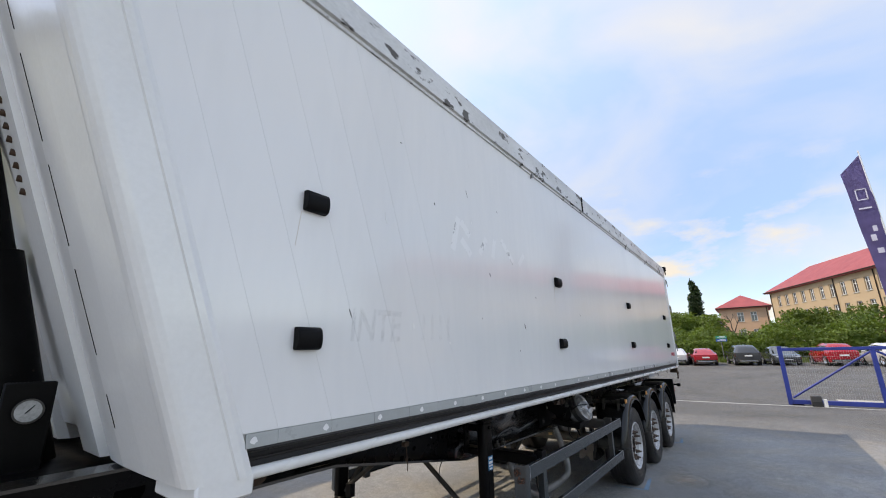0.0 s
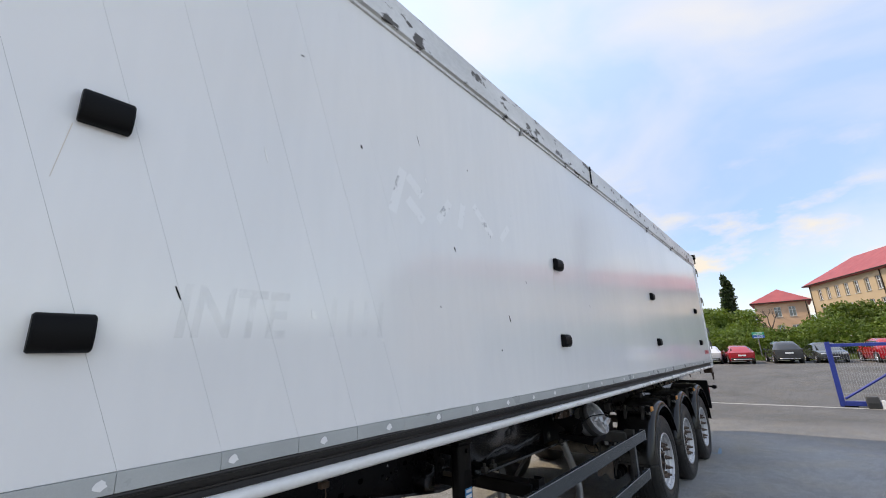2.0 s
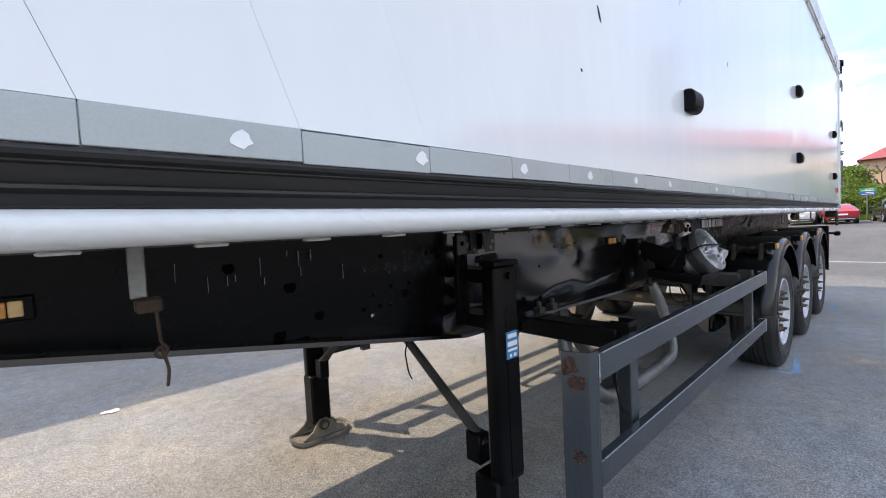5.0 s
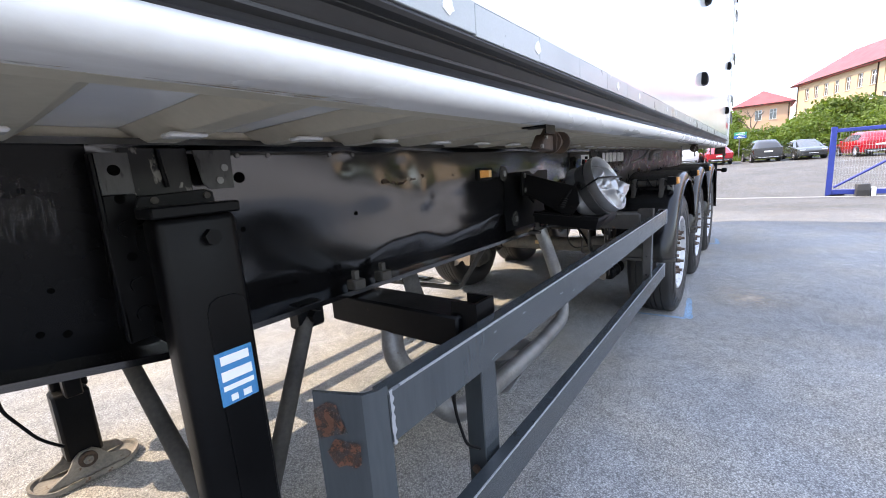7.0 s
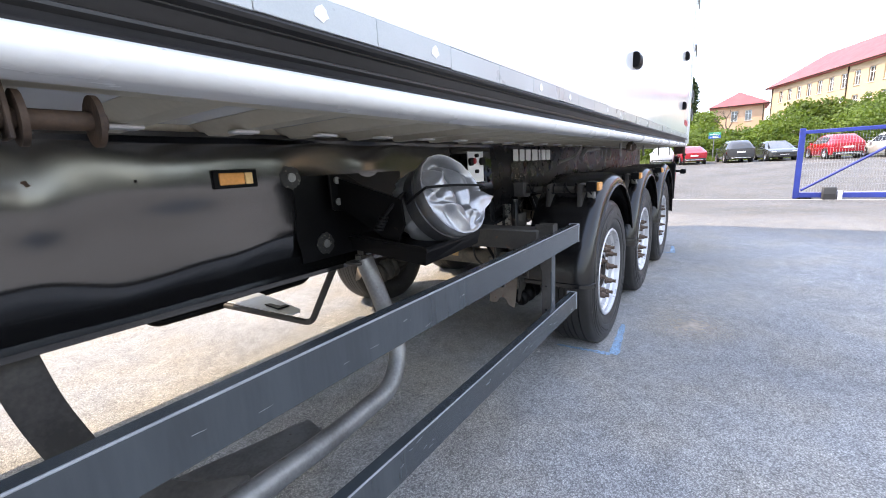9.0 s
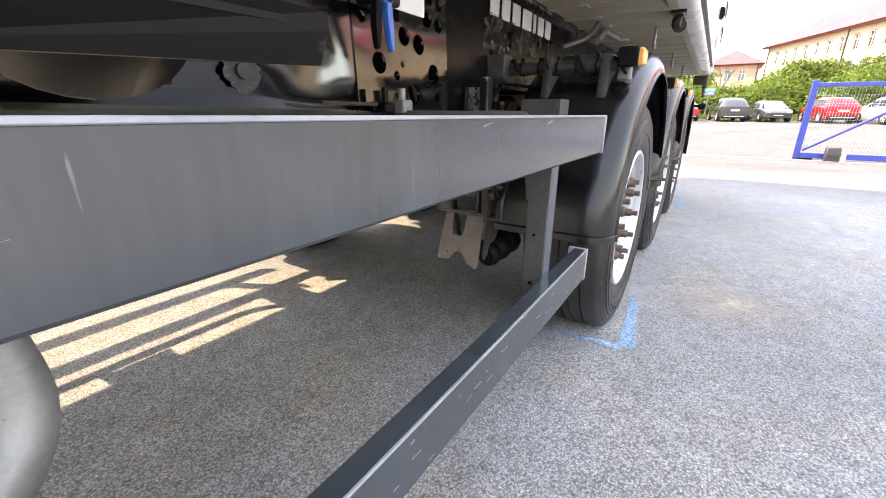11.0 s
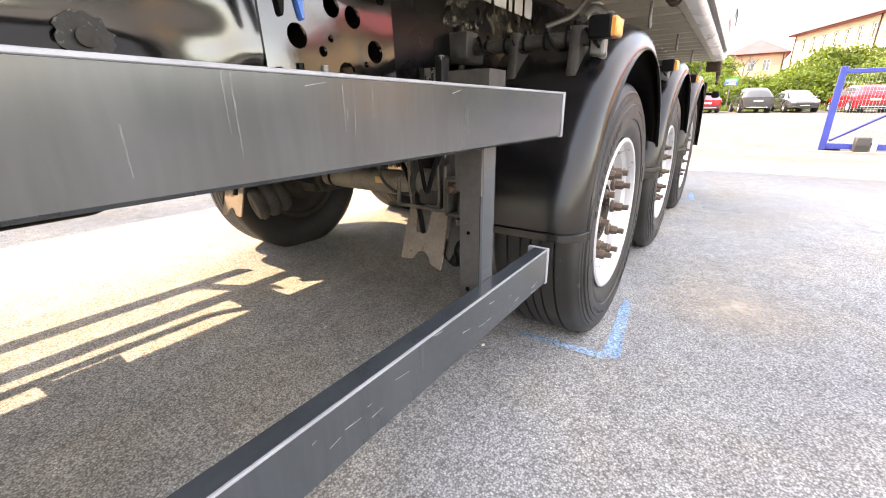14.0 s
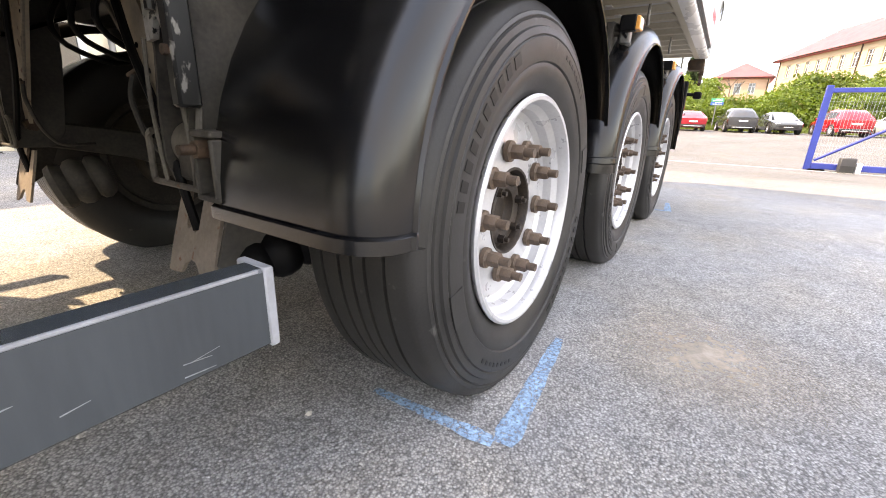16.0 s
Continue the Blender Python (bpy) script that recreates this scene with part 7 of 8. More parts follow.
vb = [bm.verts.new((v[0] + 0.008, v[1], v[2])) for v in cheek]
bm.faces.new(va)
bm.faces.new(vb[::-1])
for k in range(4):
    bm.faces.new((va[k], va[(k + 1) % 4], vb[(k + 1) % 4], vb[k]))
part("tray", bm, M_BLACKM, brk, smooth=0)

# drain pipe cradle below the beam
bm = fresh()
tube(bm, rounded([(6.648, 0.487, 0.935), (6.672, 0.44, 0.78), (6.694, 0.398, 0.59), (6.60, 0.36, 0.505), (6.30, 0.34, 0.495), (5.80, 0.305, 0.53), (5.58, 0.285, 0.572), (5.548, 0.34, 0.625), (5.50, 0.425, 0.75), (5.535, 0.45, 0.84)], 0.10, 7), 0.031, 16)
cradle = part("pipe_cradle", bm, M_GALV, trailer, "scuffed grey bent steel pipe", smooth=50)
bm = fresh()
box(bm, 6.60, 6.69, 0.47, 0.53, 0.918, 0.930, bev=0.003)
disc(bm, (6.648, 0.50, 0.955), (0, 0, 1), 0.012, 0.05, 6)
disc(bm, (6.648, 0.50, 0.94), (0, 0, 1), 0.022, 0.016, 6)
part("pipe_clamp", bm, M_DUST, cradle)
bm = fresh()
pts = [(5.80, 0.62, 0.92), (5.82, 0.60, 0.78), (5.86, 0.52, 0.64), (5.94, 0.42, 0.56), (6.05, 0.34, 0.54)]
rg = []
for i, p in enumerate(rounded(pts, 0.06, 4)):
    rg.append([bm.verts.new((p.x - 0.04, p.y, p.z)), bm.verts.new((p.x + 0.04, p.y, p.z)), bm.verts.new((p.x + 0.04, p.y + 0.006, p.z + 0.006)), bm.verts.new((p.x - 0.04, p.y + 0.006, p.z + 0.006))])
for p, w in zip(rg, rg[1:]):
    for k in range(4):
        bm.faces.new((p[k], p[(k + 1) % 4], w[(k + 1) % 4], w[k]))
bm.faces.new(rg[0][::-1])
bm.faces.new(rg[-1])
part("cradle_strap", bm, M_DUST, cradle)
bm = fresh()
prism(bm, [(5.92, 0.30), (6.35, 0.36), (6.38, 0.52), (6.0, 0.62), (5.9, 0.5)], "z", 0.455, 0.463, bev=0.002)
box(bm, 6.08, 6.14, 0.43, 0.46, 0.463, 0.467)
part("cradle_plate", bm, M_GALV, cradle, "scratched grey base plate")
# bent-tube hoop under the far beam, with its latch plate and rod
bm = fresh()
tube(bm, rounded([(6.385, 1.93, 0.95), (6.392, 1.93, 0.60), (6.45, 1.93, 0.492), (6.95, 1.93, 0.482), (7.40, 1.93, 0.486), (7.482, 1.93, 0.57), (7.505, 1.93, 0.76), (7.515, 1.93, 0.96)], 0.075, 7), 0.0235, 16)
hoop = part("carrier_hoop", bm, M_BLACKM, trailer, "black bent-tube carrier hoop", smooth=50)
bm = fresh()
prism(bm, [(6.832, 1.905), (7.035, 1.905), (7.03, 1.84), (6.965, 1.37), (6.94, 1.335), (6.885, 1.335)], "z", 0.496, 0.503, bev=0.001)
latch_plate = part("latch_plate", bm, M_WIRE, hoop, "bare light steel latch plate", smooth=0)
bm = fresh()
prism(bm, [(6.905, 1.62), (6.93, 1.60), (6.93, 1.50), (6.962, 1.50), (6.962, 1.462), (6.895, 1.475)], "z", 0.5035, 0.511, bev=0.001)
part("latch", bm, M_BLACKM, latch_plate, smooth=0)
bm = fresh()
tube(bm, rounded([(6.822, 1.93, 0.482), (6.897, 1.185, 0.478), (6.895, 0.95, 0.81), (6.893, 0.74, 1.10)], 0.05, 5), 0.0165, 12)
part("carrier_rod", bm, M_POSTD, hoop)
bm = fresh()
box(bm, 7.40, 7.56, 2.05, 2.30, 0.80, 0.90, bev=0.006)
part("far_clamp", bm, M_WIRE, trailer, "light grey clamp block")

# valve plate and turning handles
bm = fresh()
prism(bm, [(7.47, 1.145), (7.625, 1.145), (7.625, 1.30), (7.47, 1.30)], "y", 0.552, 0.556)
vp = part("valve_plate", bm, M_WHITE, trailer, "white plate with valve knobs")
bm = fresh()
box(bm, 7.50, 7.525, 0.53, 0.552, 1.238, 1.268, bev=0.006)
part("red_knob", bm, M_RED, vp)
for x, z in ((7.49, 1.25), (7.60, 1.25), (7.545, 1.28), (7.545, 1.20)):
    bm = fresh()
    disc(bm, (x, 0.547, z), (0, 1, 0), 0.020 if z == 1.25 else 0.010, 0.02, 16)
    part("knob", bm, M_RUBBER, vp)
for x, y, mt, nm in ((7.428, 0.515, M_BLUEH, "blue"), (7.392, 0.515, M_RUBBER, "black")):
    s = 1 if nm == "blue" else -0.3
    b3 = fresh()
    disc(b3, (x, y + 0.020, 1.145), (0, 1, 0), 0.015, 0.05, 20)
    prism(b3, [(x - 0.011, 1.15), (x + 0.010, 1.15), (x + 0.009, 1.12), (x + s * 0.004 + 0.009, 1.085), (x + s * 0.009 + 0.008, 1.045), (x + s * 0.009 + 0.003, 1.038), (x + s * 0.009 - 0.005, 1.039), (x + s * 0.006 - 0.010, 1.085), (x - 0.009, 1.12)], "y", y - 0.009, y + 0.008, bev=0.005)
    part("valve_handle", b3, mt, trailer, nm + " plastic valve handle")
    b3 = fresh()
    disc(b3, (x, y - 0.008, 1.145), (0, 1, 0), 0.008, 0.006, 14)
    part("handle_boss", b3, M_RUBBER, trailer)
bm = fresh()
tube(bm, [(7.34, 0.545, 1.15), (7.50, 0.545, 1.155)], 0.012, 10)
part("valve_stem", bm, M_RUSTD, trailer)

# ---------------------------------------------------------------- marks on the yard
def ground_patch(name, pts, material, parent=None, z=0.003):
    bm = fresh()
    lo = [bm.verts.new((x, y, ground_z(x) + z)) for x, y in pts]
    bm.faces.new(lo)
    return bm


def paint_mark(x, y, lx, ly, wob):
    """A sprayed corner mark: one arm along the trailer, one under the tyre."""
    rr = random.Random(wob)
    bm = fresh()
    for (xa, ya, xb, yb, w) in ((x, y, x + lx, y + 0.05, 0.0255), (x - 0.01, y + 0.02, x - 0.03, y + ly, 0.018)):
        prev = None
        n = 14
        d = Vector((xb - xa, yb - ya, 0)).normalized()
        s = Vector((-d.y, d.x, 0))
        for i in range(n + 1):
            p = Vector((xa, ya, 0.003 if w > 0.025 else 0.006)) + (Vector((xb, yb, 0)) - Vector((xa, ya, 0))) * (i / n)
            ww = w * rr.uniform(0.85, 1.1) * (1.25 - 0.55 * i / n) * (0.75 if i in (0, n) else 1)
            now = [bm.verts.new(p + s * ww), bm.verts.new(p - s * ww)]
            if prev:
                bm.faces.new((prev[0], prev[1], now[1], now[0]))
            prev = now
    return single("paint_mark", bm, M_PAINT, "sprayed blue corner mark on the asphalt", "paint mark", "blue paint marks", smooth=0)


paint_mark(8.245, -0.004, 0.54, 0.36, 1)
paint_mark(11.50, 0.0, 0.45, 0.25, 2)

rr = random.Random(8)
for x, y, r in ((3.19, 4.27, 0.05), (4.0, 3.73, 0.06), (7.80, 1.04, 0.012), (7.71, 0.76, 0.008), (8.05, 0.42, 0.010), (7.5, 0.9, 0.006)):
    bm = fresh()
    ring = [bm.verts.new((x + r * rr.uniform(0.5, 1.2) * math.cos(a), y + r * rr.uniform(0.5, 1.2) * math.sin(a), 0.004 + 0.006 * rr.random())) for a in [2 * math.pi * k / 9 for k in range(9)]]
    top = bm.verts.new((x, y, 0.004 + min(0.012, r)))
    for k in range(9):
        bm.faces.new((ring[k], ring[(k + 1) % 9], top))
    single("litter", bm, M_PAPER if r > 0.02 else M_SAND, "small pale scrap lying on the asphalt", "litter", "scraps on the yard")

bm = fresh()
bm.faces.new([bm.verts.new((0.62 * math.cos(2 * math.pi * k / 28), 0.40 * math.sin(2 * math.pi * k / 28), 0.0)) for k in range(28)])
ob = single("stain", bm, M_STAIN, "pale ochre stain soaked into the asphalt", "stain", kind="structure")
ob.location = (8.98, -0.36, 0.0025)

# loose chips lying on the asphalt
rr = np.random.RandomState(4)
nchip = 3800
cx = rr.uniform(4.5, 13.0, nchip)
cy = rr.uniform(-2.6, 2.8, nchip)
sz = rr.gamma(2.0, 0.0008, nchip) + 0.0010
vv, ff = [], []
for i in range(nchip):
    b = len(vv)
    a0 = rr.uniform(0, 6.28)
    for k in range(4):
        a = a0 + k * 1.57 + rr.uniform(-0.3, 0.3)
        vv.append((cx[i] + sz[i] * math.cos(a), cy[i] + sz[i] * math.sin(a), 0.0005))
    vv.append((cx[i], cy[i], 0.0005 + sz[i] * 0.8))
    ff += [(b, b + 1, b + 4), (b + 1, b + 2, b + 4), (b + 2, b + 3, b + 4), (b + 3, b, b + 4)]
me = bpy.data.meshes.new("stone_chips")
me.from_pydata(vv, [], ff)
me.materials.append(mat("stone_chip", (0.42, 0.41, 0.39), 0.8, col2=(0.14, 0.14, 0.14), scale=40))
tagged(new("stone_chips", me), "loose pale stone chips on the asphalt", "gravel", kind="stuff")

# gate track and the paler strip of concrete that it runs in
bm = fresh()
prev = None
for k in range(31):
    y = -22 + 30 * k / 30
    x = 20.62
    now = [bm.verts.new((x + dx, y, ground_z(x + dx) + 0.006)) for dx in (-0.09, 0.09)]
    if prev:
        bm.faces.new((prev[0], prev[1], now[1], now[0]))
    prev = now
single("gate_track", bm, M_TRACK, "pale steel gate track set in the road", "track", kind="structure")
bm = fresh()
prev = None
for k in range(17):
    y = -20 + 16.5 * k / 16
    now = [bm.verts.new((x, y, ground_z(x) + 0.012)) for x in (21.6, 23.4)]
    if prev:
        bm.faces.new((prev[0], prev[1], now[1], now[0]))
    prev = now
single("pavement", bm, M_SAND, "pale concrete strip behind the gate", "pavement", kind="structure")

# ---------------------------------------------------------------- sliding gate
GX, GZ0, GZ1 = 21.0, -0.20, 1.70
GY0, GY1 = -2.04, -8.2
gate = thing("sliding_gate", (GX, -5.1, ground_z(GX)), "blue steel sliding gate with wire mesh infill", "gate")


def bar(name, y0, y1, z0, z1, x0=GX - 0.05, x1=GX + 0.05, m=M_BLUE, parent=None):
    bm = fresh()
    box(bm, x0, x1, min(y0, y1), max(y0, y1), z0, z1, bev=0.008)
    return part(name, bm, m, parent or gate)


bar("gate_post", GY0, GY0 - 0.13, GZ0 + 0.02, GZ1 + 0.06)
bar("top_bar", GY0 - 0.13, GY1, GZ1 - 0.10, GZ1)
bar("bottom_bar", GY0 - 0.13, GY1, GZ0 + 0.05, GZ0 + 0.19)
bar("gate_post", -4.36, -4.48, GZ0 + 0.19, GZ1 - 0.10)
bar("gate_post", -6.65, -6.77, GZ0 + 0.19, GZ1 - 0.10)
for ya, yb, za, zb in ((GY0 - 0.16, -4.38, GZ0 + 0.25, GZ1 - 0.14), (-4.50, -6.66, GZ1 - 0.14, GZ0 + 0.25)):
    bm = fresh()
    tube(bm, [(GX, ya, za), (GX, yb, zb)], 0.034, 10)
    part("brace", bm, M_BLUE, gate)
bm = fresh()
wire = 0.0035
y = GY0 - 0.15
while y > GY1:
    box(bm, GX + 0.052, GX + 0.052 + wire, y, y + wire, GZ0 + 0.15, GZ1 + 0.02)
    y -= 0.06
for k in range(9):
    z = GZ0 + 0.2 + 0.2 * k
    box(bm, GX + 0.056, GX + 0.056 + wire, GY1, GY0 - 0.13, z, z + wire)
tagged(part("wire_mesh", bm, M_WIRE, gate, smooth=0), kind="stuff")
for dy in (0.25, 3.2):
    bm = fresh()
    disc(bm, (GX, GY0 - dy, GZ0 + 0.04), (1, 0, 0), 0.06, 0.05, 16)
    box(bm, GX - 0.06, GX + 0.06, GY0 - dy - 0.16, GY0 - dy + 0.16, GZ0 + 0.0, GZ0 + 0.05, bev=0.01)
    part("roller", bm, M_BLACKM, gate)
motor = thing("gate_motor", (20.7, -2.75, ground_z(20.7)), "dark gate drive box with a white cover beside the gate", "gate motor")
bm = fresh()
box(bm, 20.6, 20.82, -2.90, -2.62, ground_z(20.7), 0.16, bev=0.02)
part("housing", bm, M_GREYBOX, motor)
bm = fresh()
box(bm, 20.62, 20.80, -3.02, -2.92, ground_z(20.7), 0.06, bev=0.015)
part("cover", bm, M_WHITE, motor)
bm = fresh()
box(bm, 20.595, 20.60, -2.88, -2.64, ground_z(20.7) + 0.02, -0.02)
part("front_plate", bm, M_TRIM, motor)

# ---------------------------------------------------------------- flag
flag = thing("flag_pole", (20.0, -5.42, ground_z(20)), "purple banner with pale print on a leaning pale pole", "flag")
bm = fresh()
tube(bm, [(20.0, -5.42, ground_z(20)), (20.0, -5.20, 7.95)], 0.035, 12, 0.022)
part("pole", bm, M_POLE, flag)
bm = fresh()
grid = []
for i in range(13):
    z = 7.80 - 4.1 * i / 12
    row = []
    for j in range(6):
        u = j / 5
        yy = -5.19 - 0.23 * (7.95 - z) / 8.1 + u * (0.55 - 0.12 * i / 12)
        row.append(bm.verts.new((20.0 + 0.05 * math.sin(i * 0.9 + u * 3), yy, z - 0.55 * u)))
    grid.append(row)
for p, q in zip(grid, grid[1:]):
    for j in range(5):
        bm.faces.new((p[j], p[j + 1], q[j + 1], q[j]))
bmesh.ops.solidify(bm, geom=bm.faces[:], thickness=0.004)
cloth = part("banner", bm, M_FLAG, flag, smooth=60)
M_PRINT = mat("pale_print", (0.62, 0.60, 0.70), 0.8, var=0.1)
for yy, z0, w, h in ((-4.98, 6.6, 0.26, 0.03), (-4.98, 6.25, 0.26, 0.03), (-5.1, 6.25, 0.03, 0.38), (-4.86, 6.25, 0.03, 0.38), (-4.98, 5.95, 0.30, 0.05), (-5.06, 5.2, 0.10, 0.18), (-4.98, 4.9, 0.12, 0.2), (-5.05, 4.5, 0.14, 0.16)):
    bm = fresh()
    box(bm, 19.935, 19.94, yy - w / 2, yy + w / 2, z0, z0 + h)
    part("print", bm, M_PRINT, cloth)


# ---------------------------------------------------------------- parked cars
def car(name, label, paint, at, heading, L=4.5, W=1.82, H=1.48, tall=False, group="parked cars"):
    """A lofted car body with glass, wheels, lamps and trim. Its nose points along +x before turning."""
    root = thing(name, (0, 0, 0), label, "car", group)
    belt = 0.62 * H if not tall else 0.60 * H
    #      x/L    low   belt  roof  half widths: low, belt, roof
    st = [(-0.50, 0.42, 0.60 * H, 0.60 * H, 0.80, 0.84, 0.70),
          (-0.485, 0.28, belt, belt, 0.90, 0.96, 0.74),
          (-0.44, 0.22, belt + 0.03, belt + (0.10 if not tall else 0.34), 0.94, 0.98, 0.72),
          (-0.33, 0.20, belt + 0.03, (0.90 if not tall else 0.965) * H, 0.95, 1.00, 0.70),
          (-0.22, 0.20, belt + 0.02, 0.975 * H, 0.95, 1.00, 0.70),
          (-0.05, 0.20, belt, H, 0.95, 1.00, 0.71),
          (0.10, 0.20, belt - 0.02, 0.97 * H, 0.95, 1.00, 0.71),
          (0.27, 0.20, belt - 0.05, belt - 0.02, 0.95, 0.99, 0.80),
          (0.40, 0.22, belt - 0.13, belt - 0.11, 0.94, 0.97, 0.76),
          (0.48, 0.26, belt - 0.24, belt - 0.22, 0.88, 0.90, 0.68),
          (0.50, 0.36, belt - 0.32, belt - 0.31, 0.78, 0.80, 0.60)]

    def ring(s):
        x, lo, be, ro, wl, wb, wr = s
        h = W / 2
        return [(x * L, -h * wl * 0.9, lo), (x * L, -h * wl, lo + 0.12), (x * L, -h * wb, be * 0.8), (x * L, -h * wb * 0.985, be), (x * L, -h * (wr + 0.06), be + (ro - be) * 0.75), (x * L, -h * wr * 0.8, ro), (x * L, 0, ro + 0.012)]

    bm = fresh()
    rings = []
    for s in st:
        half = ring(s)
        full = half + [(x, -y, z) for x, y, z in half[-2::-1]]
        rings.append([bm.verts.new(p) for p in full])
    for p, q in zip(rings, rings[1:]):
        for k in range(len(p) - 1):
            bm.faces.new((p[k], q[k], q[k + 1], p[k + 1]))
        bm.faces.new((p[-1], q[-1], q[0], p[0]))
    bm.faces.new(rings[0])
    bm.faces.new(rings[-1][::-1])
    body_ob = part("body", bm, paint, root, smooth=38)
    # glass: windscreen, rear window, side windows
    def pane(nm, pts, push):
        b3 = fresh()
        c = sum((Vector(p) for p in pts), Vector()) / len(pts)
        n = (Vector(pts[1]) - Vector(pts[0])).cross(Vector(pts[2]) - Vector(pts[0])).normalized()
        if n.dot(Vector(push)) < 0:
            n = -n
        a = [b3.verts.new(Vector(p) + n * 0.012) for p in pts]
        b = [b3.verts.new(Vector(p) - n * 0.02) for p in pts]
        b3.faces.new(a)
        b3.faces.new(b[::-1])
        for k in range(len(pts)):
            b3.faces.new((a[k], a[(k + 1) % len(pts)], b[(k + 1) % len(pts)], b[k]))
        part(nm, b3, M_CARGLASS, body_ob, smooth=0)

    def on(i, u, side=-1):
        """A point on station i between its belt (u = 0) and roof (u = 1)."""
        h = ring(st[i])
        a, b, c = Vector(h[3]), Vector(h[4]), Vector(h[5])
        p = a.lerp(b, u / 0.75) if u < 0.75 else b.lerp(c, (u - 0.75) / 0.25)
        return Vector((p.x, p.y if side < 0 else -p.y, p.z))

    i0 = 2 if tall else 2
    pane("rear_window", [on(i0, 0.12, -1) + Vector((-0.02, 0.07, 0)), on(3, 0.90, -1) + Vector((-0.02, 0.03, 0)), on(3, 0.90, 1) - Vector((0.02, 0.03, 0)), on(i0, 0.12, 1) - Vector((0.02, 0.07, 0))], (-1, 0, 0.4))
    pane("windscreen", [on(7, 0.2, -1) + Vector((0, 0.12, 0.01)), on(6, 0.9, -1) + Vector((0, 0.03, 0)), on(6, 0.9, 1) - Vector((0, 0.03, 0)), on(7, 0.2, 1) - Vector((0, 0.12, -0.01))], (1, 0, 0.4))
    for sd in (-1, 1):
        pane("side_window", [on(3, 0.12, sd), on(3, 0.66, sd), on(4, 0.74, sd), on(4, 0.08, sd)], (0, sd, 0))
        pane("side_window", [on(4, 0.08, sd) + Vector((0.04, 0, 0)), on(4, 0.74, sd) + Vector((0.04, 0, 0)), on(5, 0.74, sd) - Vector((0.04, 0, 0)), on(5, 0.08, sd) - Vector((0.04, 0, 0))], (0, sd, 0))
        pane("side_window", [on(5, 0.08, sd) + Vector((0.03, 0, 0)), on(5, 0.74, sd) + Vector((0.03, 0, 0)), on(6, 0.70, sd), on(6, 0.12, sd) + Vector((0.25, 0, 0))], (0, sd, 0))
        for xx, tag in ((-0.30, "r"), (0.31, "f")):
            b3 = fresh()
            c = Matrix.Translation((xx * L, sd * (W / 2 - 0.20 if sd < 0 else W / 2 - 0.20), 0.33 if not tall else 0.36))
            if sd > 0:
                c = c @ Matrix.Rotation(math.pi, 4, "Z")
            R = 0.33 if not tall else 0.36
            lathe(b3, [(R * 0.66, -0.20), (R * 0.9, -0.205), (R * 0.98, -0.19), (R, -0.15), (R, 0.0), (R * 0.6, 0.0)], 28, c)
            tyre = part("wheel", b3, M_TYRE, root)
            b3 = fresh()
            lathe(b3, [(R * 0.68, -0.20), (R * 0.64, -0.18), (R * 0.6, -0.15), (R * 0.2, -0.165), (0.0, -0.17)], 20, c)
            for k in range(5):
                a = 2 * math.pi * k / 5
                p = c @ Vector((R * 0.15 * math.cos(a), -0.178, R * 0.15 * math.sin(a)))
                e = c @ Vector((R * 0.62 * math.cos(a), -0.182, R * 0.62 * math.sin(a)))
                tube(b3, [p, e], R * 0.09, 6)
            part("rim", b3, M_CHROME if tag == "f" else M_CHROME, tyre)
            b3 = fresh()
            lathe(b3, [(R * 1.16, -0.205), (R * 1.16, -0.02), (0.0, -0.02)], 24, c)
            part("wheel_arch", b3, M_TRIM, root)
    for sd in (-1, 1):
        b3 = fresh()
        box(b3, -0.497 * L, -0.455 * L, sd * W * 0.36 - 0.10, sd * W * 0.36 + 0.10, belt - 0.20, belt - 0.06, bev=0.02)
        part("tail_lamp", b3, M_TAIL, body_ob)
        b3 = fresh()
        box(b3, 0.455 * L, 0.492 * L, sd * W * 0.33 - 0.15, sd * W * 0.33 + 0.15, belt - 0.34, belt - 0.22, bev=0.02)
        part("head_lamp", b3, M_HEAD, body_ob)
        b3 = fresh()
        box(b3, 0.14 * L, 0.18 * L, sd * (W / 2 + 0.09) - 0.08, sd * (W / 2 + 0.09) + 0.08, belt, belt + 0.12, bev=0.03)
        part("mirror", b3, paint, body_ob)
    b3 = fresh()
    box(b3, -0.508 * L, -0.49 * L, -0.26, 0.26, belt - 0.30, belt - 0.19, bev=0.005)
    part("number_plate", b3, M_WHITE, body_ob)
    b3 = fresh()
    box(b3, 0.493 * L, 0.507 * L, -0.26, 0.26, 0.40, 0.50, bev=0.005)
    part("number_plate", b3, M_WHITE, body_ob)
    b3 = fresh()
    box(b3, -0.503 * L, -0.46 * L, -W * 0.42, W * 0.42, 0.28, 0.46, bev=0.03)
    part("bumper_trim", b3, M_TRIM, body_ob)
    b3 = fresh()
    box(b3, -0.506 * L, -0.495 * L, -W * 0.34, W * 0.34, 0.30, 0.36, bev=0.01)
    part("skid_strip", b3, M_CHROME, body_ob)
    b3 = fresh()
    box(b3, 0.496 * L, 0.508 * L, -W * 0.30, W * 0.30, belt - 0.46, belt - 0.34, bev=0.01)
    part("grille", b3, M_TRIM, body_ob)
    b3 = fresh()
    box(b3, 0.46 * L, 0.506 * L, -W * 0.36, W * 0.36, 0.24, 0.38, bev=0.03)
    part("bumper_trim", b3, M_TRIM, body_ob)
    root.matrix_basis = Matrix.Translation((at[0], at[1], ground_z(at[0]))) @ Matrix.Rotation(radians(heading), 4, "Z") @ Matrix.Diagonal((0.83, 0.83, 0.83, 1))
    return root


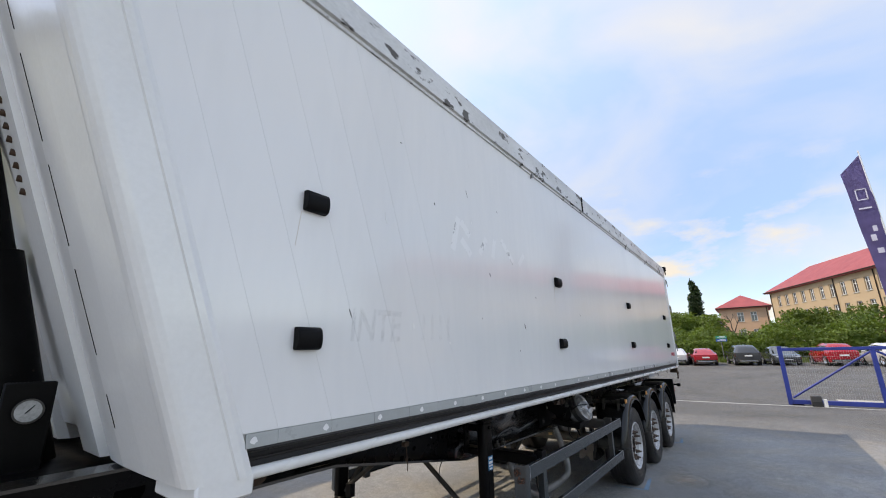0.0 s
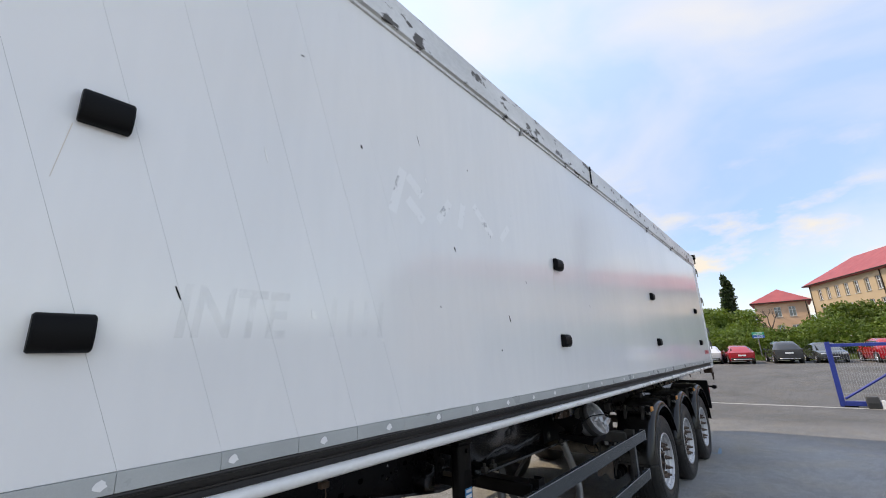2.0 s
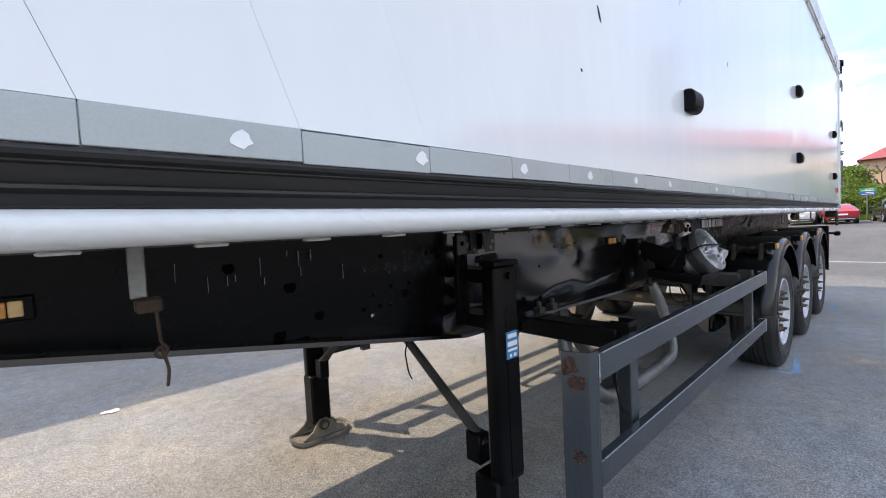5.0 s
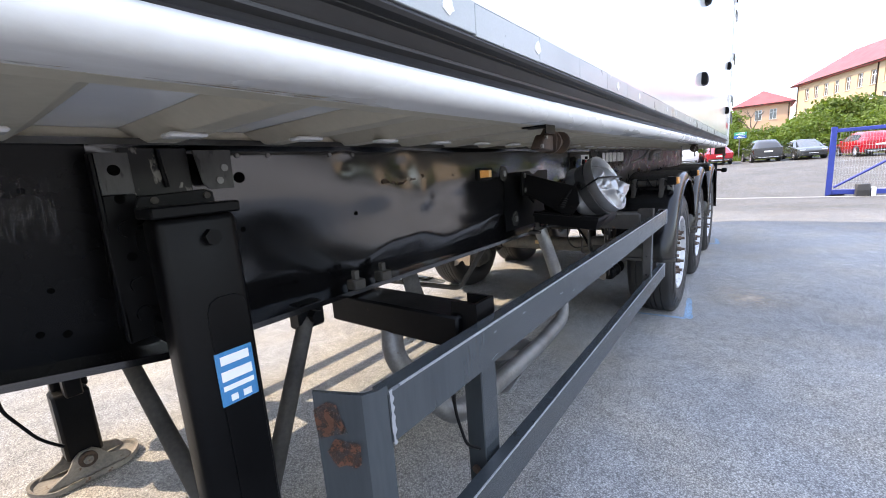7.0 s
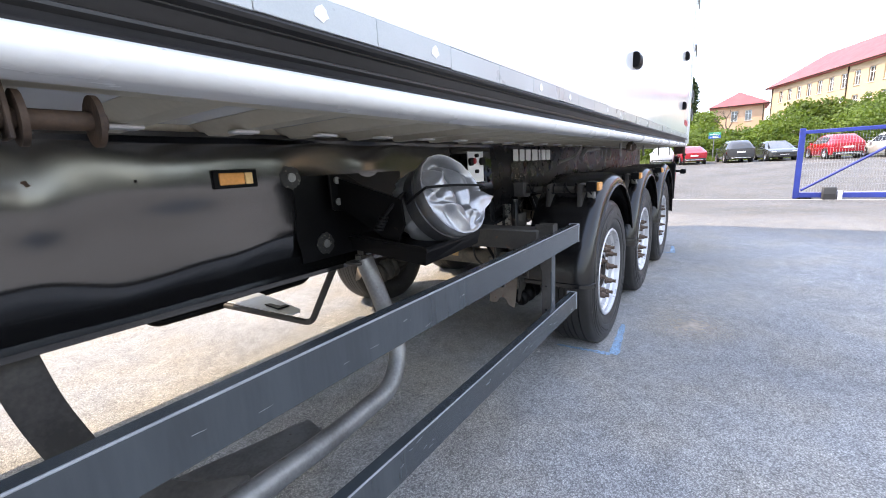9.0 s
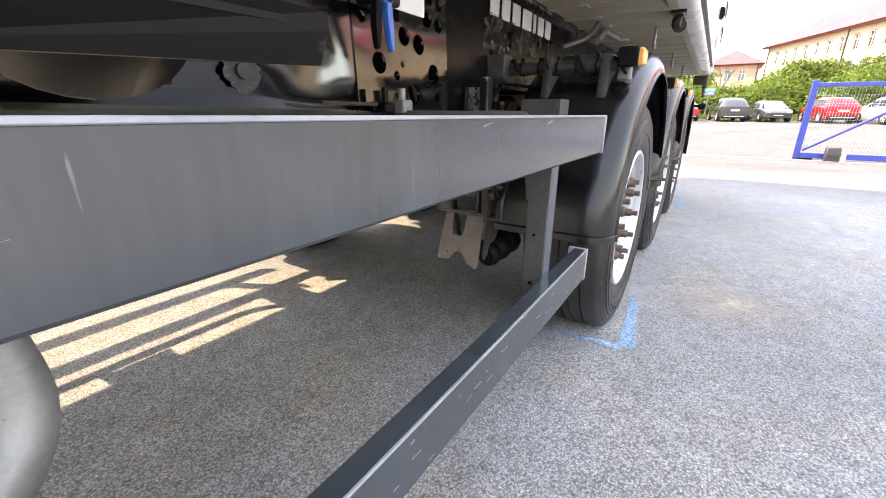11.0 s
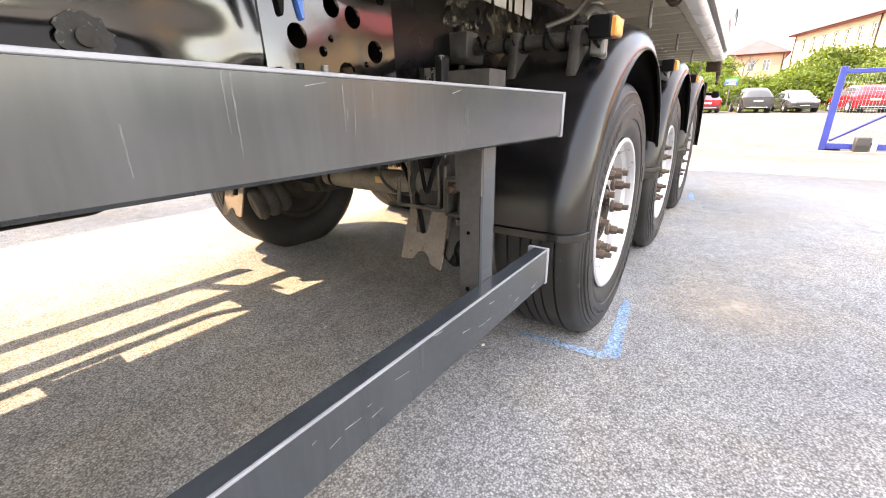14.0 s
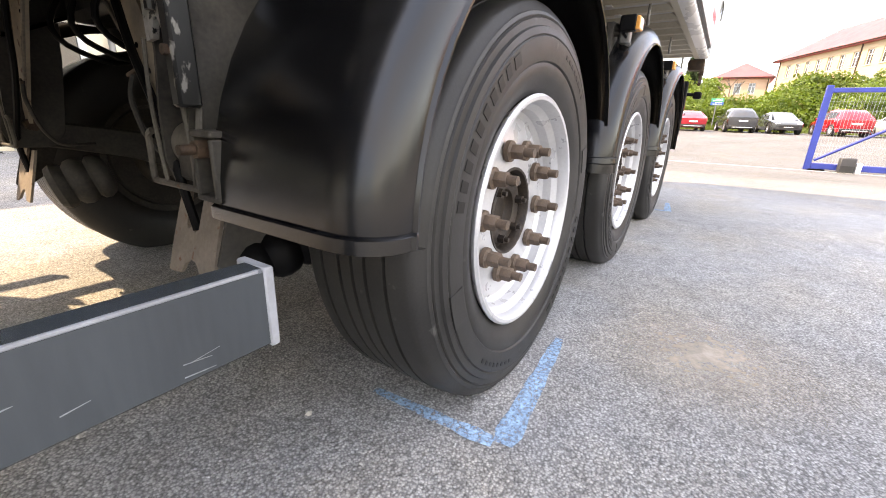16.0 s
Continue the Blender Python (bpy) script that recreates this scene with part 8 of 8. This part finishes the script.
car("car", "white hatchback parked with its tail to the yard", M_CAR_WHITE, (39.3, 3.55), 5, L=4.2, H=1.46)
car("car", "bright red saloon parked with its tail to the yard", M_CAR_RED, (39.0, 1.85), 12, L=4.5, H=1.44)
car("car", "dark grey sport utility car parked on asphalt", M_CAR_DARK, (39.2, -0.62), 12, L=4.4, H=1.66, tall=True)
car("car", "steel grey saloon parked nose to the yard", M_CAR_GREY, (39.4, -2.72), 192, L=4.5, H=1.45)
car("car", "red sport utility car parked behind the gate", M_CAR_RED, (38.8, -5.35), 12, L=4.4, H=1.64, tall=True)
car("car", "white sport utility car parked behind the gate", M_CAR_WHITE, (38.0, -7.7), 14, L=4.4, H=1.60, tall=True)
car("car", "steel grey hatchback parked by the bushes", M_CAR_GREY, (37.4, -10.6), 14, L=4.2, H=1.5)
car("car", "dark grey saloon parked by the bushes", M_CAR_DARK, (36.6, -13.6), 14, L=4.5, H=1.46)


# ---------------------------------------------------------------- signs
def sign_post(x, y, panels, label, top):
    root = thing("sign_post", (x, y, ground_z(x)), label, "sign")
    bm = fresh()
    tube(bm, [(x, y, ground_z(x)), (x, y, top)], 0.035, 10)
    part("pole", bm, M_GALV, root)
    for y0, y1, z0, z1, m in panels:
        bm = fresh()
        box(bm, x - 0.05, x - 0.035, y + y0, y + y1, z0, z1, bev=0.005)
        p = part("sign_panel", bm, m, root)
        for k in range(2):
            bm = fresh()
            zz = z0 + (z1 - z0) * (0.25 + 0.42 * k)
            box(bm, x - 0.054, x - 0.05, y + y0 + 0.10, y + y1 - (0.10 + 0.15 * k), zz, zz + (z1 - z0) * 0.14)
            part("sign_bar", bm, M_WHITE, p)
    return root


sign_post(42.0, 0.62, ((-0.40, 0.34, 2.47, 2.68, M_SIGNG), (-0.40, 0.34, 2.24, 2.455, M_SIGNB)), "green and blue direction sign on a grey pole", 2.7)
ns = thing("round_sign", (42.5, -8.95, ground_z(42.5)), "round dark traffic sign with a dull red rim on a pole", "sign")
bm = fresh()
tube(bm, [(42.5, -8.95, ground_z(42.5)), (42.5, -8.95, 2.8)], 0.035, 10)
part("pole", bm, M_GALV, ns)
bm = fresh()
disc(bm, (42.45, -8.95, 2.62), (1, 0, 0), 0.25, 0.012, 28)
rd = part("sign_disc", bm, mat("dull_red_rim", (0.13, 0.02, 0.03), 0.5, var=0.2), ns)
bm = fresh()
disc(bm, (42.442, -8.95, 2.62), (1, 0, 0), 0.20, 0.006, 28)
part("sign_field", bm, mat("dark_blue_field", (0.02, 0.03, 0.07), 0.5, var=0.2), rd)


# ---------------------------------------------------------------- buildings
def house(name, label, corner, along, length, depth, base, eave, ridge, wall_m, columns, rows, roof_over=0.6):
    """corner: the front left corner seen from the front; along: the unit way of the front wall; the house lies to its left-hand back."""
    ax = Vector((along[0], along[1], 0)).normalized()
    back = Vector((-ax.y, ax.x, 0))
    o = Vector((corner[0], corner[1], 0))
    root = thing(name, (corner[0], corner[1], base), label, "house")

    def P(u, v, z):
        p = o + ax * u + back * v
        return (p.x, p.y, z)

    win_w, win_h = 0.92, 1.65
    # front wall with real openings
    bm = fresh()
    th = 0.35
    us = [0.0]
    for c in columns:
        us += [c - win_w / 2, c + win_w / 2]
    us.append(length)
    zs = [base - 1.5]
    for r in rows:
        zs += [r, r + win_h]
    zs.append(eave)
    for i in range(len(us) - 1):
        for j in range(len(zs) - 1):
            if i % 2 == 1 and j % 2 == 1:
                quad = [(us[i], zs[j]), (us[i + 1], zs[j]), (us[i + 1], zs[j + 1]), (us[i], zs[j + 1])]
                for k in range(4):
                    (ua, za), (ub, zb) = quad[k], quad[(k + 1) % 4]
                    bm.faces.new([bm.verts.new(c) for c in (P(ua, 0, za), P(ub, 0, zb), P(ub, th, zb), P(ua, th, za))])
                continue
            bm.faces.new([bm.verts.new(c) for c in (P(us[i], 0, zs[j]), P(us[i + 1], 0, zs[j]), P(us[i + 1], 0, zs[j + 1]), P(us[i], 0, zs[j + 1]))])
    for ua, va, ub, vb in ((0, 0, 0, depth), (0, depth, length, depth), (length, depth, length, 0)):
        bm.faces.new([bm.verts.new(c) for c in (P(ua, va, base - 1.5), P(ub, vb, base - 1.5), P(ub, vb, eave), P(ua, va, eave))])
    bm.faces.new([bm.verts.new(c) for c in (P(0, th, base), P(length, th, base), P(length, th, eave - 0.1), P(0, th, eave - 0.1))])
    bmesh.ops.remove_doubles(bm, verts=bm.verts[:], dist=0.0005)
    wall = part("wall", bm, wall_m, root, smooth=0)
    # hipped roof
    bm = fresh()
    ov = roof_over
    a = [bm.verts.new(P(u, v, eave - 0.02)) for u, v in ((-ov, -ov), (length + ov, -ov), (length + ov, depth + ov), (-ov, depth + ov))]
    ins = min(depth, length) * 0.5
    if length > depth:
        r0, r1 = bm.verts.new(P(ins, depth / 2, ridge)), bm.verts.new(P(length - ins, depth / 2, ridge))
        bm.faces.new((a[0], a[1], r1, r0))
        bm.faces.new((a[1], a[2], r1))
        bm.faces.new((a[2], a[3], r0, r1))
        bm.faces.new((a[3], a[0], r0))
    else:
        r0, r1 = bm.verts.new(P(length / 2, ins, ridge)), bm.verts.new(P(length / 2, max(depth - ins, ins + 0.01), ridge))
        bm.faces.new((a[0], a[1], r0))
        bm.faces.new((a[1], a[2], r1, r0))
        bm.faces.new((a[2], a[3], r1))
        bm.faces.new((a[3], a[0], r0, r1))
    b = [bm.verts.new((v.co.x, v.co.y, v.co.z - 0.22)) for v in a]
    for k in range(4):
        bm.faces.new((a[k], b[k], b[(k + 1) % 4], a[(k + 1) % 4]))
    bm.faces.new(b[::-1])
    roof = part("roof", bm, M_ROOF, root, smooth=0)
    bm = fresh()
    p0, p1 = P(-ov, -ov - 0.06, eave - 0.10), P(length + ov, -ov - 0.06, eave - 0.10)
    tube(bm, [p0, p1], 0.08, 8)
    part("gutter", bm, M_RUSTD, roof)
    for u in ((0.25, length * 0.25, length * 0.36, length * 0.62, length - 0.25) if length > 20 else (length - 0.2,)):
        bm = fresh()
        tube(bm, [P(u, -0.08, eave - 0.2), P(u, -0.08, base - 1)], 0.06, 8)
        part("downpipe", bm, M_RUSTD, wall)
    # windows: built once, then repeated
    rot = math.atan2(ax.y, ax.x)
    b3 = fresh()
    f = 0.07
    xs = [-win_w / 2, -win_w / 2 + f, -0.04, 0.04, win_w / 2 - f, win_w / 2]
    hs = [0.0, f, win_h * 0.66, win_h * 0.66 + 0.05, win_h - f, win_h]

    def solid(i, j):
        return 0 <= i < 5 and 0 <= j < 5 and (i % 2 == 0 or j % 2 == 0)

    for i in range(5):
        for j in range(5):
            if not solid(i, j):
                continue
            x0, x1, h0, h1 = xs[i], xs[i + 1], hs[j], hs[j + 1]
            faces = [((x0, 0.14, h0), (x1, 0.14, h0), (x1, 0.14, h1), (x0, 0.14, h1)), ((x0, 0.20, h0), (x0, 0.20, h1), (x1, 0.20, h1), (x1, 0.20, h0))]
            for di, dj, p, q in ((-1, 0, (x0, h1), (x0, h0)), (1, 0, (x1, h0), (x1, h1)), (0, -1, (x0, h0), (x1, h0)), (0, 1, (x1, h1), (x0, h1))):
                if not solid(i + di, j + dj):
                    faces.append(((p[0], 0.14, p[1]), (p[0], 0.20, p[1]), (q[0], 0.20, q[1]), (q[0], 0.14, q[1])))
            for fc in faces:
                b3.faces.new([b3.verts.new(c) for c in fc])
    bmesh.ops.remove_doubles(b3, verts=b3.verts[:], dist=0.0005)
    frame_me = made("window_frame", b3, M_FRAME, 0)
    b3 = fresh()
    box(b3, -win_w / 2 + f, win_w / 2 - f, 0.165, 0.175, f, win_h - f)
    pane_me = made("pane", b3, M_GLASS, 0)
    b3 = fresh()
    box(b3, -win_w / 2 - 0.06, win_w / 2 + 0.06, -0.10, 0.14, -0.06, 0.0)
    sill_me = made("sill", b3, M_SAND, 0)
    for c in columns:
        for r in rows:
            p = P(c, 0, r)
            w = piece("window", frame_me, root, p, (0, 0, rot))
            for nm, m2 in (("pane", pane_me), ("sill", sill_me)):
                ob = new(nm, m2)
                ob.parent = w
    return root


# long ochre house: its front runs obliquely from far to near
A = Vector((90.5, -5.0, 0))
way = Vector((-18.0, -8.1, 0)).normalized()
house("house", "long ochre plastered house with a red hipped roof", (A.x, A.y), (way.x, way.y), 62.0, 8.6, 1.4, 10.75, 14.2, M_PLASTER,
      [2.4 + 2.07 * k for k in range(28)], [2.65, 5.4, 8.15])
house("house", "pink plastered house with a red hipped roof", (92.0, 2.6), (0.0, -1.0), 7.0, 9.0, 1.4, 8.75, 11.2, M_PLASTER2, [3.0, 4.9], [3.2, 6.2])


# ---------------------------------------------------------------- plants
def leaves_mesh(name, blobs, per, size, seed, material, flat=0.0):
    """Many small leaf quads strewn through and over uneven clumps (x, y, z, rx, ry, rz)."""
    r = np.random.RandomState(seed)
    vv = np.zeros((0, 3))
    allv = []
    for bx, by, bz, rx, ry, rz in blobs:
        n = int(per * (rx * ry + ry * rz + rx * rz) ** 0.9)
        d = r.normal(size=(n, 3))
        d /= np.linalg.norm(d, axis=1)[:, None]
        rad = r.uniform(0.55, 1.08, n) ** 0.6
        lump = 1 + 0.22 * np.sin(5 * d[:, 0] + seed) * np.sin(4 * d[:, 1] + 2) + 0.18 * np.sin(9 * d[:, 2] + 3 * d[:, 0])
        c = np.stack([bx + rx * d[:, 0] * rad * lump, by + ry * d[:, 1] * rad * lump, bz + rz * d[:, 2] * rad * lump], 1)
        u = r.normal(size=(n, 3))
        u /= np.linalg.norm(u, axis=1)[:, None]
        w = np.cross(u, d + 0.8 * r.normal(size=(n, 3)))
        w /= np.linalg.norm(w, axis=1)[:, None] + 1e-9
        s = (size * r.uniform(0.6, 1.4, n))[:, None]
        q = np.stack([c - u * s, c + w * s * 0.6, c + u * s, c - w * s * 0.6], 1)
        allv.append(q.reshape(-1, 3))
    vv = np.concatenate(allv)
    nq = len(vv) // 4
    me = bpy.data.meshes.new(name)
    me.from_pydata(vv.tolist(), [], (np.arange(nq * 4).reshape(-1, 4)).tolist())
    me.materials.append(material)
    return me


r = random.Random(21)
# low sunlit hedge along the car park
blobs = []
y = 9.0
while y > -40:
    x = 46 + 0.16 * max(0, -y) * -0.35 + r.uniform(-0.8, 0.8)
    h = 1.25 + r.uniform(-0.2, 0.35)
    blobs.append((x, y, ground_z(x) + h * 0.9, 1.2, 1.5, h * 1.05))
    y -= r.uniform(0.9, 1.5)
tagged(new("hedge", leaves_mesh("hedge", blobs, 520, 0.10, 3, M_LEAF)), "sunlit green hedge along the car park", "hedge", kind="stuff")


def shrub(x, y, w, h, seed, material, label, group, trunk=True, size=0.12, per=400):
    root = thing("bush", (x, y, ground_z(x)), label, "bush", group)
    rq = random.Random(seed)
    z0 = ground_z(x)
    bl = []
    for k in range(9):
        a = rq.uniform(0, 6.28)
        d = rq.uniform(0.1, 0.75)
        s = rq.uniform(0.28, 0.5)
        zz = z0 + h * rq.uniform(0.3, 0.82)
        bl.append((x + w * d * math.cos(a) * 0.6, y + w * d * math.sin(a), zz, w * s, w * s * 1.1, h * s * 0.55))
    ob = hang(new("crown", leaves_mesh("crown", bl, per, size, seed, material)), root)
    bm = fresh()
    for k in range(4):
        a = rq.uniform(0, 6.28)
        tube(bm, [(x, y, z0 - 0.1), (x + 0.3 * math.cos(a), y + 0.3 * math.sin(a), z0 + h * 0.35), (x + 0.3 * w * math.cos(a), y + 0.4 * w * math.sin(a), z0 + h * 0.75)], 0.09, 6, 0.03)
    part("trunk", bm, M_BARK, root)
    return root


for k, (x, y, w, h) in enumerate(((51, -3.0, 2.2, 3.0), (50, -5.6, 2.6, 4.3), (49, -8.2, 2.6, 4.4), (48.5, -11, 2.6, 3.4), (47.5, -14, 2.8, 4.2), (46.5, -17.5, 3.0, 4.6), (45, -21.5, 3.0, 4.4),
                                  (43, -26, 3.2, 4.6), (41, -31, 3.2, 4.8), (58, 2.9, 2.6, 4.4), (57, 5.6, 2.6, 5.0), (52, 0.6, 1.9, 2.4), (53, 3.5, 2.0, 2.6), (54, 6.5, 2.2, 3.2), (39, -37, 3.4, 5.0))):
    shrub(x, y, w, h, 40 + k, M_LEAF if y > -4 else M_LEAF2, "dense green bush behind the parked cars", "bushes")

# poplar
pop = thing("poplar", (85, 5.5, ground_z(85)), "tall slender dark green poplar", "tree")
bl = []
for k in range(15):
    z = 4.0 + 8.6 * k / 14
    wdt = 0.95 * math.sin(math.pi * (0.12 + 0.80 * k / 14)) ** 0.7
    bl.append((85 + r.uniform(-0.2, 0.2), 5.5 + r.uniform(-0.25, 0.25), z, wdt, wdt, 0.9))
hang(new("crown", leaves_mesh("crown", bl, 260, 0.20, 9, M_LEAF3)), pop)
bm = fresh()
tube(bm, [(85, 5.5, 1.0), (85, 5.5, 6), (85, 5.5, 11.5)], 0.28, 8, 0.05)
part("trunk", bm, M_BARK, pop)
for k, (x, y, w, h) in enumerate(((78, 7.5, 3.5, 6.0), (80, 4.0, 3.0, 5.4), (84, 11, 4.0, 7.0), (80, 16, 4.5, 7.5), (74, 22, 5, 8), (70, 30, 6, 9))):
    shrub(x, y, w, h, 70 + k, M_LEAF3 if k % 2 else M_LEAF2, "broad green tree in the distance", "distant trees", size=0.28, per=110)

# bare tree before the pink house
bare = thing("bare_tree", (56, 0.0, ground_z(56)), "small leafless dark tree in front of the pink house", "tree")
bm = fresh()
rq = random.Random(14)


def limb(p, d, l, rad, depth):
    q = p + d * l
    tube(bm, [p, (p + q) / 2 + Vector((rq.uniform(-0.05, 0.05), rq.uniform(-0.05, 0.05), 0)) * l, q], rad, 6, rad * 0.6)
    if depth:
        for k in range(3):
            dd = (d + Vector((rq.uniform(-0.3, 0.3), rq.uniform(-0.9, 0.9), rq.uniform(-0.1, 0.5)))).normalized()
            limb(q, dd, l * rq.uniform(0.38, 0.58), rad * 0.55, depth - 1)


limb(Vector((56, 0.0, ground_z(56) - 0.1)), Vector((0, 0.02, 1)).normalized(), 2.4, 0.11, 3)
part("branches", bm, M_BARK, bare)

# rough grass at the foot of the hedge
rr = np.random.RandomState(6)
n = 9000
gy = rr.uniform(-22, 10, n)
gx2 = 43.0 - 0.055 * np.maximum(0, -gy) + rr.uniform(-1.6, 2.5, n)
vv, ff = [], []
for i in range(n):
    h = rr.uniform(0.12, 0.45)
    a = rr.uniform(0, 6.28)
    z = ground_z(gx2[i])
    b = len(vv)
    vv += [(gx2[i] + 0.04 * math.cos(a), gy[i] + 0.04 * math.sin(a), z), (gx2[i] - 0.04 * math.cos(a), gy[i] - 0.04 * math.sin(a), z), (gx2[i] + rr.uniform(-0.1, 0.1), gy[i] + rr.uniform(-0.1, 0.1), z + h)]
    ff.append((b, b + 1, b + 2))
me = bpy.data.meshes.new("grass")
me.from_pydata(vv, [], ff)
me.materials.append(M_GRASS)
tagged(new("grass", me), "rough grass at the foot of the hedge", "grass", kind="stuff")

# added far tree line that closes the horizon
rq = random.Random(33)
bl = []
for k in range(150):
    a = 2 * math.pi * k / 150
    if -0.35 < a < 0.25 or a > 2 * math.pi - 0.35:
        R = 190
    else:
        # unseen -y stretch stands nearer, to darken reflections in the black beam
        R = 150 if not 4.0 < a < 5.6 else 100
    h = rq.uniform(4, 8)
    bl.append((8 + R * math.cos(a), R * math.sin(a), ground_z(8 + R * math.cos(a)) + h * 0.5, 5, 6, h * 0.7))
tagged(new("backdrop", leaves_mesh("backdrop", bl, 9, 0.9, 5, M_LEAF3)), "far belt of trees added round the yard as a backdrop", "tree line", kind="structure")

# ---------------------------------------------------------------- hall across the yard
WY = 9.0
bm = fresh()
wins = [(-6.0, -1.2), (-0.6, 4.2), (4.8, 10.42)]
xs = [-14.0] + [v for w in wins for v in w] + [30.0]
zs = [-0.05, 0.30, 3.2, 6.5]
for i in range(len(xs) - 1):
    for j in range(3):
        if i % 2 == 1 and j == 1:
            continue
        box(bm, xs[i], xs[i + 1], WY, WY + 0.3, zs[j], zs[j + 1])
bmesh.ops.remove_doubles(bm, verts=bm.verts[:], dist=0.0005)
hall = single("wall_hall", bm, M_CREAM, "cream clad hall wall with large shop windows", "wall", kind="structure", smooth=0)
for i, (x0, x1) in enumerate(wins):
    win = tagged(new("window_%d" % (i + 1)), "large white-framed shop window that mirrors the yard", "window", kind="structure")
    bm = fresh()
    box(bm, x0, x1, WY - 0.05, WY + 0.1, 0.26, 0.42, bev=0.01)
    part("window_sill", bm, M_FRAME, win)
    bm = fresh()
    box(bm, x0 + 0.004, x0 + 0.1, WY - 0.03, WY + 0.1, 0.42, 3.1, bev=0.01)
    part("window_frame", bm, M_FRAME, win)
    bm = fresh()
    box(bm, x1 - 0.1, x1 - 0.004, WY - 0.03, WY + 0.1, 0.42, 3.1, bev=0.01)
    part("window_frame", bm, M_FRAME, win)
    bm = fresh()
    box(bm, x0, x1, WY - 0.03, WY + 0.1, 3.1, 3.195, bev=0.01)
    part("window_frame", bm, M_FRAME, win)
    bm = fresh()
    box(bm, x0 + 0.1, x1 - 0.1, WY + 0.03, WY + 0.05, 0.42, 3.1)
    part("pane", bm, M_SHOP, win, smooth=0)
bm = fresh()
tube(bm, [(10.75, WY - 0.12, 0.05), (10.75, WY - 0.12, 6.3)], 0.05, 12)
box(bm, 10.62, 10.9, WY - 0.2, WY - 0.02, 0.02, 0.07, bev=0.01)
single("downpipe", bm, M_GALV, "grey rain downpipe on the cream wall", "downpipe")
bm = fresh()
box(bm, 9.2, 30.0, WY - 0.35, WY - 0.02, 0.0, 0.08, bev=0.01)
single("kerb", bm, M_SAND, "low pale kerb along the hall wall", "kerb", kind="structure")
bm = fresh()
prism(bm, [(-14.2, 6.5), (30.2, 6.5), (30.2, 6.8), (-14.2, 6.8)], "y", WY - 0.25, WY + 14)
single("roof_hall", bm, M_CAP, "flat metal hall roof", "roof", kind="structure")
bm = fresh()
box(bm, -14, -13.7, WY + 0.3, WY + 13.7, 0, 6.5)
box(bm, 29.7, 30, WY + 0.3, WY + 13.7, 0, 6.5)
box(bm, -13.7, 29.7, WY + 13.7, WY + 14, 0, 6.5)
single("wall_hall_back", bm, M_CREAM, "cream clad back and side walls of the hall", "wall", kind="structure")
